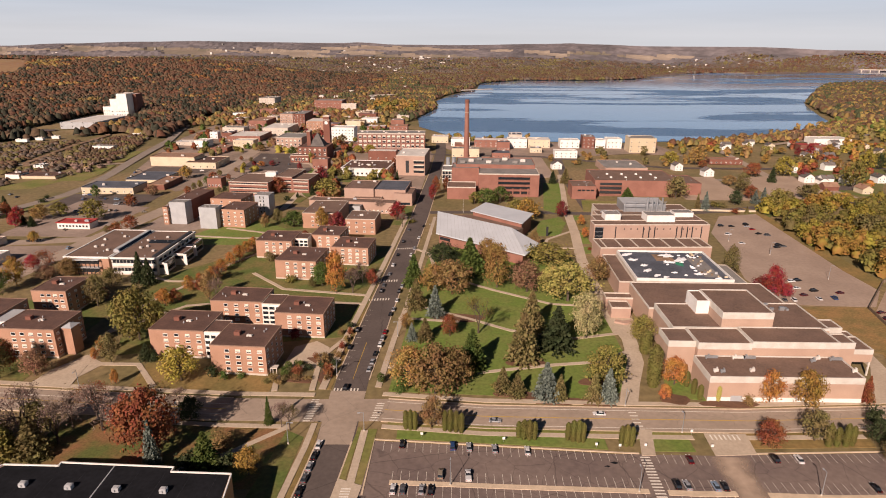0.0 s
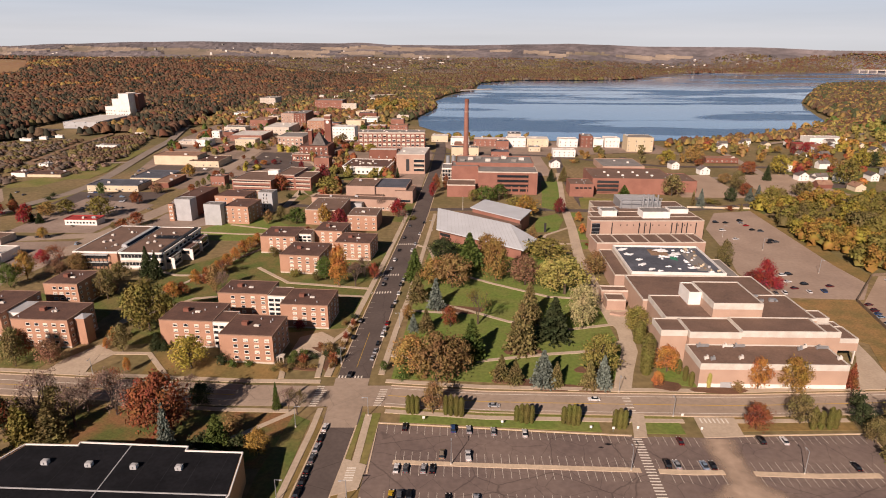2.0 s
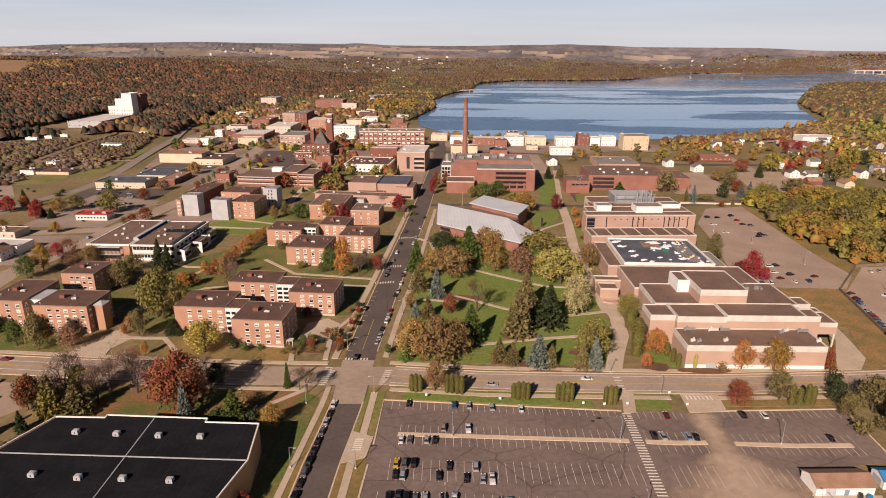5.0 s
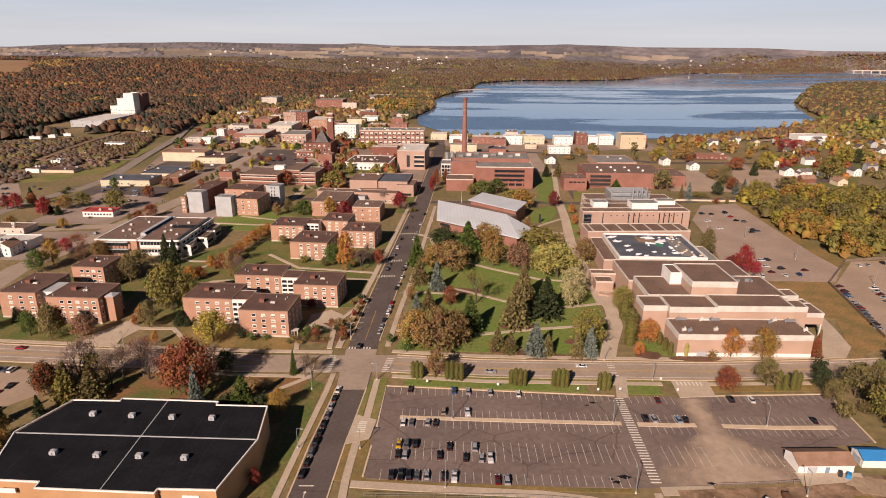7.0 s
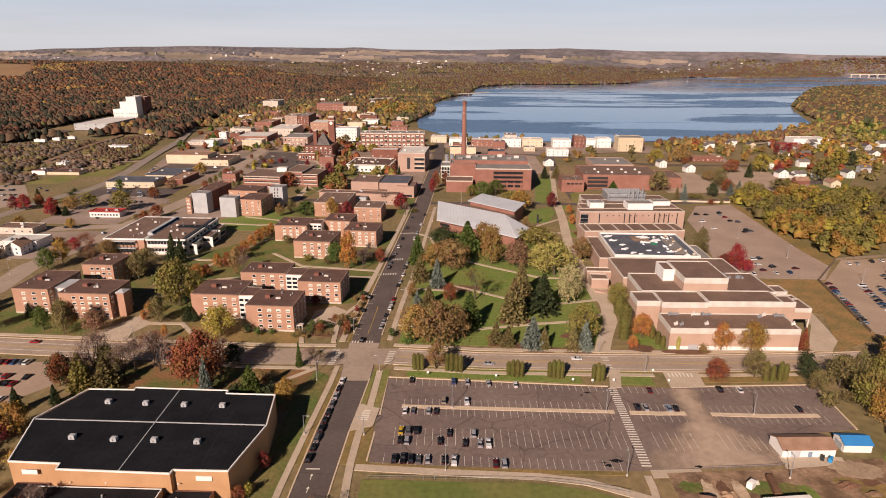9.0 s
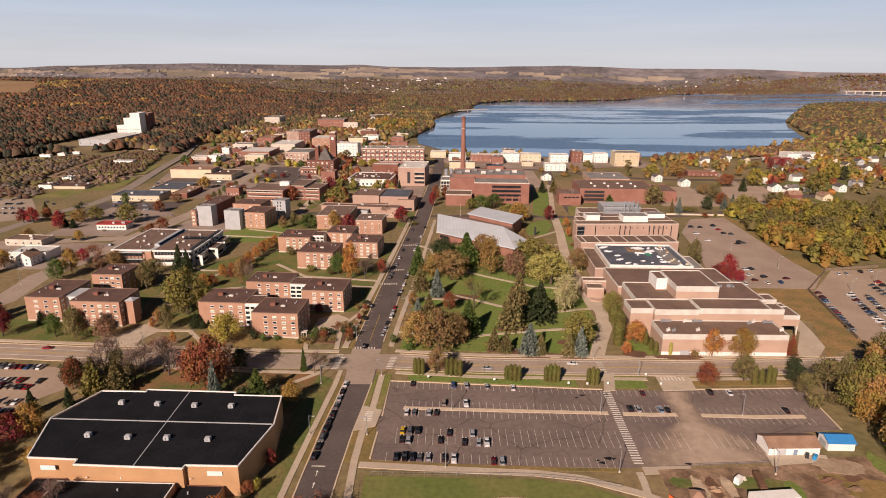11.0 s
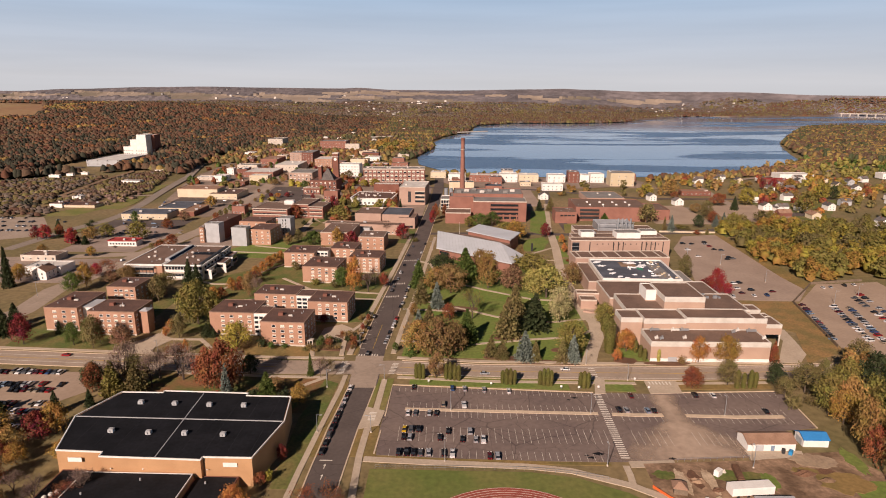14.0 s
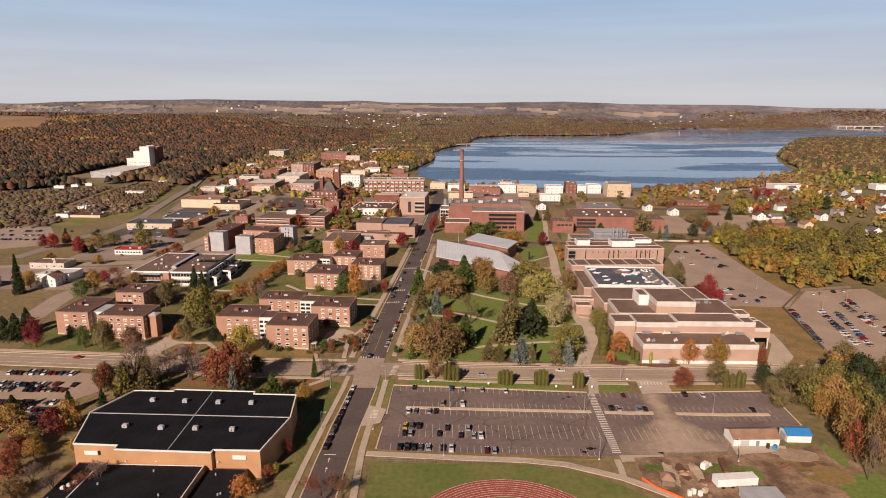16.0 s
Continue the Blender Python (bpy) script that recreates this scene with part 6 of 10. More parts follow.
# ---- houses ----
def house(x, y, rot, w, d, h, wall, roof, label="two-storey white boarded house with a gable roof", group="houses"):
    root = thing("house", pose(x, y, 0, 0, 0, rot), label, "house", group)
    m = pose(x, y, 0, 0, 0, rot)
    key = ("house", w, d, h)
    if key not in MESHES:
        g = h + w * 0.32
        body = mesh_of("wall", [(0, 0, 0), (w, 0, 0), (w, d, 0), (0, d, 0), (0, 0, h), (w, 0, h), (w, d, h), (0, d, h), (w / 2, 0, g), (w / 2, d, g)], [(3, 2, 1, 0), (0, 1, 5, 8, 4), (1, 2, 6, 5), (2, 3, 7, 9, 6), (3, 0, 4, 7), (4, 8, 9, 7), (8, 5, 6, 9)])
        o, t = 0.45, 0.22
        s = 0.32 * 2 * o
        rv = [(-o, -o, h - s), (w / 2, -o, g), (w + o, -o, h - s), (w + o, d + o, h - s), (w / 2, d + o, g), (-o, d + o, h - s)]
        rv = [(a, b, c + 0.06) for a, b, c in rv] + [(a, b, c + 0.06 + t) for a, b, c in rv]
        rfm = mesh_of("roof", rv, [(6, 7, 10, 11), (7, 8, 9, 10), (0, 5, 4, 1), (1, 4, 3, 2), (0, 1, 7, 6), (1, 2, 8, 7), (3, 4, 10, 9), (4, 5, 11, 10), (0, 6, 11, 5), (2, 3, 9, 8)])
        MESHES[key] = (body, rfm, boxes("chimney", (-0.4, -0.4, 0, 0.4, 0.4, 2.2)))
    body, rfm, ch = MESHES[key]
    put("wall", body, wall, root, m)
    put("roof", rfm, roof, root, m)
    put("chimney", ch, BRICK_DARK, root, m @ pose(w * 0.35, d * 0.6, h + w * 0.15))
    for r in range(2 if h > 5 else 1):
        for c in range(2):
            put("window", window_mesh(1.1, 1.4, "glass"), None, root, m @ pose(w * (0.2 + 0.45 * c), 0, 1.1 + 2.7 * r))
            put("window", window_mesh(1.1, 1.4, "glass"), None, root, m @ pose(w, d * (0.25 + 0.4 * c), 1.1 + 2.7 * r, 0, 0, 90))
    return root


HOUSE_SITES = [(251, 682, 0), (272, 652, 0), (366, 833, 0), (383, 844, 90), (407, 855, 0), (435, 887, 90), (375, 675, 0), (364, 624, 0), (376, 616, 0), (390, 617, 90), (401, 618, 0), (646, 954, 90), (439, 624, 0), (114, 686, 0)]
for _ in range(500):
    x, y = rng_t.uniform(420, 760), rng_t.uniform(560, 900)
    if len(HOUSE_SITES) < 40 and y > 430 + 0.4 * x and not (295 < x < 385 and y < 665) and all(math.hypot(x - q[0], y - q[1]) > 24 for q in HOUSE_SITES) and free(x - 2, y - 2, 14, 14):
        HOUSE_SITES.append((x, y, rng_t.choice((0, 90))))
for i, (hx, hy, hr) in enumerate(HOUSE_SITES):
    house(hx, hy, hr + random.uniform(-6, 6), (9, 11, 8)[i % 3], (12, 10, 13)[i % 3], (6.2, 5.6, 4.2)[i % 3], WHITE if i < 14 else (WHITE, CREAM, WHITE, LOUVRE)[i % 4], SHINGLE)
for i, (hx, hy, hr, wm, rm) in enumerate(((-297, 336, 0, WHITE, ROOF_TAN), (-330, 330, 90, CREAM, SHINGLE), (395, 440, 0, BRICK_RED, SHINGLE), (360, 395, 0, CREAM, SHINGLE), (430, 470, 90, CREAM, SHINGLE), (350, 345, 20, CREAM, SHINGLE),
                                          (540, 560, 0, CREAM, ROOF_TAN), (520, 575, 90, CREAM, ROOF_TAN), (440, 535, 0, WHITE, SHINGLE))):
    house(hx, hy, hr, 10, 12, 6.2, wm, rm, "two-storey boarded house among trees")

house(392, 574, 0, 10, 14, 4.8, CREAM, ROOF_TAN, "cream chapel with a tan shingle gable roof")
house(378, 588, 90, 10, 14, 4.2, BRICK_DARK, ROOF_TAN, "low brown hall beside the chapel")
slab("parking_lot", [(330, 592), (400, 590), (408, 612), (336, 614)], 0, 0.079, ASPHALT, "dark asphalt car park behind the houses", "car park")

# ---- sheds and yard by the lot ----
sh = thing("storage_shed", pose(116, 131, 0), "long white shed with a tan gable roof", "shed")
house_m = pose(114.2, 130.0, 0, 0, 0, 2)
put("wall", boxes("wall", (0, 0, 0, 18.5, 8.2, 3.2)), WHITE, sh, house_m)
put("gable", mesh_of("gable", [(0, 0, 3.2), (0, 8.2, 3.2), (0, 4.1, 5.0), (18.5, 0, 3.2), (18.5, 8.2, 3.2), (18.5, 4.1, 5.0)], [(0, 2, 1), (3, 4, 5), (0, 3, 5, 2), (1, 2, 5, 4)]), WHITE, sh, house_m)
put("roof", mesh_of("roof", [(-0.4, -0.5, 3.1), (18.9, -0.5, 3.1), (18.9, 4.1, 5.15), (-0.4, 4.1, 5.15), (18.9, 8.7, 3.1), (-0.4, 8.7, 3.1), (-0.4, -0.5, 3.3), (18.9, -0.5, 3.3), (18.9, 4.1, 5.35), (-0.4, 4.1, 5.35), (18.9, 8.7, 3.3), (-0.4, 8.7, 3.3)],
                            [(6, 7, 8, 9), (9, 8, 10, 11), (0, 1, 7, 6), (5, 11, 10, 4), (0, 6, 9, 3), (3, 9, 11, 5), (1, 2, 8, 7), (2, 4, 10, 8), (0, 3, 2, 1), (3, 5, 4, 2)]), ROOF_TAN, sh, house_m)
put("door", boxes("door", (0, -0.1, 0, 1.4, 0.05, 2.3)), PAINTS["lightblue"], sh, house_m @ pose(9, 0, 0))
put("door", boxes("door", (0, -0.1, 0, 3.2, 0.05, 2.6)), LOUVRE, sh, house_m @ pose(3, 0, 0))
bs = thing("garage_shed", pose(137.2, 133.4, 0), "small white shed with a bright blue roof", "shed")
bm_ = pose(137.2, 133.4, 0, 0, 0, -1)
put("wall", boxes("wall", (0, 0, 0, 9.6, 6.4, 3.0)), WHITE, bs, bm_)
put("roof", mesh_of("roof", [(-0.3, -0.4, 2.95), (9.9, -0.4, 2.95), (9.9, 3.2, 4.6), (-0.3, 3.2, 4.6), (9.9, 6.8, 2.95), (-0.3, 6.8, 2.95), (-0.3, -0.4, 3.2), (9.9, -0.4, 3.2), (9.9, 3.2, 4.85), (-0.3, 3.2, 4.85), (9.9, 6.8, 3.2), (-0.3, 6.8, 3.2)],
                            [(6, 7, 8, 9), (9, 8, 10, 11), (0, 1, 7, 6), (5, 11, 10, 4), (0, 6, 9, 3), (3, 9, 11, 5), (1, 2, 8, 7), (2, 4, 10, 8), (0, 3, 2, 1), (3, 5, 4, 2)]), ROOF_BLUE, bs, bm_)
put("gable", mesh_of("gable", [(0, 0, 3), (0, 6.4, 3), (0, 3.2, 4.55), (9.6, 0, 3), (9.6, 6.4, 3), (9.6, 3.2, 4.55)], [(0, 2, 1), (3, 4, 5), (0, 3, 5, 2), (1, 2, 5, 4)]), WHITE, bs, bm_)
put("door", boxes("door", (-0.1, 1.2, 0, 0.05, 5.2, 2.6)), LOUVRE, bs, bm_)
tr = thing("trailer", pose(96, 101.5, 0), "long white box trailer on bare ground", "trailer")
put("body", boxes("body", (0, 0, 0.9, 15, 4.0, 3.8)), WHITE, tr, pose(95.8, 101.6, 0, 0, 0, 6))
for k in range(4):
    put("wheel", cone("wheel", 0.5, 0.5, 0.4, 12), TYRE, tr, pose(98 + k * 3.6, 102.2 + k * 0.36, 0.5, 90, 0, 6))
gr = thing("dugout", pose(103, 92, 0), "low building with a pale grey roof", "shed")
put("wall", boxes("wall", (0, 0, 0, 12.5, 6, 2.9)), LOUVRE, gr, pose(102, 92.6, 0, 0, 0, 1))
put("roof", boxes("roof", (-0.4, -0.4, 2.9, 12.9, 6.4, 3.2)), LOUVRE, gr, pose(102, 92.6, 0, 0, 0, 1))
kb = thing("ticket_booth", pose(76, 104, 0), "small booth with a red-brown hipped roof", "booth")
put("wall", boxes("wall", (0, 0, 0, 4.4, 4, 2.6)), WOOD, kb, pose(77, 103.5, 0, 0, 0, -12))
put("roof", cone("roof", 3.6, 0.8, 1.6, 4), ROOF_TAN, kb, pose(79.3, 105, 2.6, 0, 0, 33))
for k, (bx_, by_, bl, bw_, bh, bmaterial, nm, lb) in enumerate(((84, 97.5, 1.2, 1.2, 1.8, WHITE, "plastic_tank", "white plastic tank on a pallet"), (86, 98.4, 1.2, 1.2, 1.8, WHITE, "plastic_tank", "white plastic tank on a pallet"), (88, 97.2, 1.2, 1.2, 1.8, WHITE, "plastic_tank", "white plastic tank on a pallet"),
                                                                (90.5, 99, 1.6, 1.4, 1.4, YELLOWISH, "machine", "small yellow building machine"), (96, 113, 3, 1.8, 2.2, WHITE, "generator", "white site generator on bare earth"), (129.5, 127, 2.4, 1.2, 1.4, BLUE_TARP, "waste_skip", "bright blue waste skip"),
                                                                (127.5, 128, 2.0, 1.2, 1.4, DARKMETAL, "waste_skip", "dark steel waste skip"), (92, 96.6, 1.4, 1.4, 1.0, DIRT, "rubble_heap", "low heap of pale rubble"), (104, 110, 9, 2.2, 1.6, MULCH, "brush_heap", "dark heap of brushwood"))):
    t_ = put(nm, boxes(nm, (0, 0, 0, bl, bw_, bh), (bl * 0.1, bw_ * 0.1, bh, bl * 0.9, bw_ * 0.9, bh + 0.15)), bmaterial, None, pose(bx_, by_, 0.13, 0, 0, 10 * k))
    tagged(t_, lb, nm.replace("_", " "))
fen = thing("safety_fence", pose(72, 100, 0), "orange mesh safety fence along the yard", "fence")
band("mesh_panel", [(71, 107), (75, 101), (82, 95), (90, 88)], 0.08, 0.1, 1.2, ORANGE_NET, parent=fen)
wf = thing("chain_fence", pose(0, 114, 0), "grey chain-link fence along the field", "fence")
for k in range(24):
    fx = -26 + k * 3.6
    put("post", MESHES.setdefault("fpost", cone("post", 0.05, 0.05, 1.6, 6)), STEEL, wf, pose(fx, 116.2 - max(0, fx - 20) ** 2 * 0.004, 0.1))
band("rail", [(-26 + k * 3.6, 116.2 - max(0, -26 + k * 3.6 - 20) ** 2 * 0.004) for k in range(24)], 0.06, 1.62, 1.70, STEEL, parent=wf)
band("rail", [(-26 + k * 3.6, 116.2 - max(0, -26 + k * 3.6 - 20) ** 2 * 0.004) for k in range(24)], 0.05, 0.85, 0.90, STEEL, parent=wf)
wall_e = thing("timber_fence", pose(240, 320, 0), "dark timber screen fence between two car parks", "fence")
band("fence_panel", [(209, 229), (224, 301), (258, 341), (300, 350)], 0.4, 0, 1.8, WOOD, parent=wall_e)

# ---- lamps, poles, signals ----


def lamp_post(x, y, h, turn=0.0, group="lamp posts"):
    root = thing("lamp_post", pose(x, y, 0, 0, 0, turn), "tall grey steel lamp post with a single arm", "lamp post", group)
    k = round(h)
    pole_m = MESHES.setdefault(("lp", k), cone("pole", 0.16, 0.09, k, 8))
    arm_m = MESHES.setdefault(("la", k), boxes("arm", (0, -0.05, k - 0.25, 1.8, 0.05, k - 0.1)))
    head_m = MESHES.setdefault(("lh", k), boxes("lamp_head", (1.3, -0.2, k - 0.35, 2.2, 0.2, k - 0.15)))
    base_m = MESHES.setdefault("lb", cone("base", 0.35, 0.3, 0.7, 8))
    m = pose(x, y, 0, 0, 0, turn)
    put("pole", pole_m, STEEL, root, m)
    put("arm", arm_m, STEEL, root, m)
    lamp_head = put("lamp_head", head_m, LOUVRE, root, m)
    put("lens", MESHES.setdefault(("ll", k), boxes("lens", (1.4, -0.15, k - 0.38, 2.1, 0.15, k - 0.345))), LAMPWHITE, lamp_head, m)
    put("base", base_m, CONCRETE, root, m)


for lx, ly, lh, lt in ((1.3, 158.2, 9, 90), (60.6, 156.5, 9, 90), (116.9, 156.0, 9, 90), (58.5, 119.5, 9, 90), (111.3, 119.1, 9, 90), (-0.9, 121.0, 9, 90), (85, 188, 8, 90), (69, 205, 8, -90), (-55.5, 178, 9, 0), (-30, 186, 8, 180), (-52, 140, 8, 0), (-30.5, 140, 8, 180),
                       (-47, 225, 8, 0), (-24.5, 262, 8, 180), (-21, 330, 8, 180), (-100, 189, 8, 90), (-150, 213, 8, -90), (200, 420, 9, 0), (215, 390, 9, 0), (228, 345, 9, 0), (250, 300, 9, 0), (275, 315, 9, 0), (-290, 350, 10, 0), (-270, 300, 10, 0), (-14, 430, 8, 180)):
    lamp_post(lx, ly, lh, lt)
flag = thing("flag_pole", pose(10, 492, 0), "slim white flag pole on a lawn", "flag pole")
put("pole", cone("pole", 0.12, 0.06, 12, 8), WHITE, flag, pose(10, 492, 0))
for sx, sy in ((-9, 183), (20, 181), (52, 178.5), (60, 178), (69, 178.5), (92, 178.5), (88, 187)):
    sg = thing("stall_sign", pose(sx, sy, 0), "small white sign on a post", "sign", "lot signs")
    put("post", MESHES.setdefault("sp", cone("post", 0.06, 0.06, 1.3, 6)), STEEL, sg, pose(sx, sy, 0.1))
    put("board", MESHES.setdefault("sb", boxes("board", (-0.45, -0.06, 1.0, 0.45, 0.06, 2.0))), WHITE, sg, pose(sx, sy, 0.1))
kio = thing("entrance_sign", pose(58, 484, 0), "dark upright sign pillar on a lawn", "sign")
put("pillar", boxes("pillar", (0, 0, 0, 1.6, 0.6, 7)), DARKMETAL, kio, pose(70, 428, 0.1))

yf = thing("site_fence", pose(98, 123, 0), "grey chain-link fence between yard and car park", "fence")
YARD_EDGE = [(85, 122.2), (95, 122.8), (105, 123.6), (113, 124.6)]
band("rail", YARD_EDGE, 0.06, 1.72, 1.80, STEEL, parent=yf)
for k in range(12):
    fx = 85 + k * 2.5
    put("post", MESHES["fpost"], STEEL, yf, pose(fx, 122.2 + (fx - 85) * 0.085, 0.2))
for k, (hx_, hy_, hr_, hh_) in enumerate(((88, 111, 3.2, 0.9), (93, 106, 2.6, 0.7), (128, 116, 4.5, 1.1), (134, 112, 3.6, 0.9), (99, 116.5, 2.0, 0.8))):
    ring = [(hr_ * (0.8 + 0.25 * math.sin(2.3 * a + k)) * math.cos(a * 0.628), hr_ * 0.6 * (0.8 + 0.25 * math.cos(1.7 * a + k)) * math.sin(a * 0.628), 0) for a in range(10)]
    mid = [(x * 0.5 + 0.2, y * 0.5, hh_ * (0.8 + 0.3 * math.sin(a * 1.9))) for a, (x, y, _) in enumerate(ring)]
    heap = put("soil_mound", mesh_of("soil_mound", ring + mid, [(a, (a + 1) % 10, 10 + (a + 1) % 10, 10 + a) for a in range(10)] + [tuple(range(10, 20))]), (DIRT, MULCH, MULCH, DIRT, CONCRETE)[k], None, pose(hx_, hy_, 0.2))
    tagged(heap, "low uneven mound of bare soil", "soil mound", "soil mounds")

back_wall = thing("retaining_wall", pose(230, 503, 0), "low cream retaining wall behind the car park", "wall")
band("wall_face", [(205, 506), (258, 503)], 0.6, 0, 1.4, CREAM, parent=back_wall)
band("wall_cap", [(205, 506), (258, 503)], 0.9, 1.4, 1.6, CONCRETE, parent=back_wall)

# ---- trees ----


def quads_mesh(name, c, size, rng, flat=0.0, out=None):
    """Leaf clumps: a square of its own place, turn and size for each centre."""
    n = len(c)
    nrm = rng.normal(size=(n, 3))
    if out is None:
        nrm[:, 2] = np.abs(nrm[:, 2]) + flat
    else:
        # leaves face out of their bough
        nrm = out + nrm * 0.42 + np.array([0, 0, 0.25])
    nrm /= np.linalg.norm(nrm, axis=1)[:, None]
    a = np.cross(nrm, rng.normal(size=(n, 3)))
    a /= np.linalg.norm(a, axis=1)[:, None]
    b = np.cross(nrm, a)
    s = (size * rng.uniform(0.6, 1.35, n))[:, None]
    bend = nrm * s * 0.25
    v = np.stack([c - a * s - bend, c - b * s * 0.8, c + a * s - bend, c + b * s * 0.8], 1).reshape(-1, 3)
    return v, np.arange(4 * n).reshape(n, 4)


def from_arrays(name, v, f):
    me = bpy.data.meshes.new(name)
    me.vertices.add(len(v))
    me.vertices.foreach_set("co", np.asarray(v, dtype=np.float32).ravel())
    k = f.shape[1]
    me.loops.add(f.size)
    me.loops.foreach_set("vertex_index", f.ravel().astype(np.int32))
    me.polygons.add(len(f))
    me.polygons.foreach_set("loop_start", np.arange(0, f.size, k, dtype=np.int32))
    me.update(calc_edges=True)
    return me


def from_mixed(name, v, face_lists):
    """A mesh from lists of faces of unlike corner counts."""
    me = bpy.data.meshes.new(name)
    me.vertices.add(len(v))
    me.vertices.foreach_set("co", np.asarray(v, dtype=np.float32).ravel())
    loops = np.concatenate([f.ravel() for f in face_lists]).astype(np.int32)
    sizes = np.concatenate([np.full(len(f), f.shape[1]) for f in face_lists])
    me.loops.add(len(loops))
    me.loops.foreach_set("vertex_index", loops)
    me.polygons.add(len(sizes))
    me.polygons.foreach_set("loop_start", np.concatenate([[0], np.cumsum(sizes)[:-1]]).astype(np.int32))
    me.update(calc_edges=True)
    return me


def crown_points(rng, n, lobes, r_lobe, shell_bias=0.55):
    """Points of a crown 1 wide and 1 high over z = 0..1, made of lobes of unequal size."""
    out, face = [], []
    per = n // len(lobes)
    for lx, ly, lz, lr in lobes:
        p = rng.normal(size=(per, 3))
        p /= np.linalg.norm(p, axis=1)[:, None]
        r = lr * (shell_bias + (1 - shell_bias) * rng.uniform(0, 1, per) ** 0.5)
        q = p * r[:, None] * (1 + 0.30 * rng.normal(size=(per, 1)))
        q[:, 2] *= r_lobe
        out.append(q + np.array([lx, ly, lz]))
        face.append(p)
    return np.concatenate(out), np.concatenate(face)


def limb_mesh(segments, sides=5):
    v, f = [], []
    for p, q, r0, r1 in segments:
        p, q = Vector(p), Vector(q)
        d = (q - p).normalized()
        a = d.orthogonal().normalized()
        b = d.cross(a)
        n = len(v)
        for c, r in ((p, r0), (q, r1)):
            for i in range(sides):
                t = 2 * math.pi * i / sides
                v.append(tuple(c + a * r * math.cos(t) + b * r * math.sin(t)))
        f += [(n + i, n + (i + 1) % sides, n + sides + (i + 1) % sides, n + sides + i) for i in range(sides)]
    return mesh_of("trunk", v, f)


TREE_MESH = {}


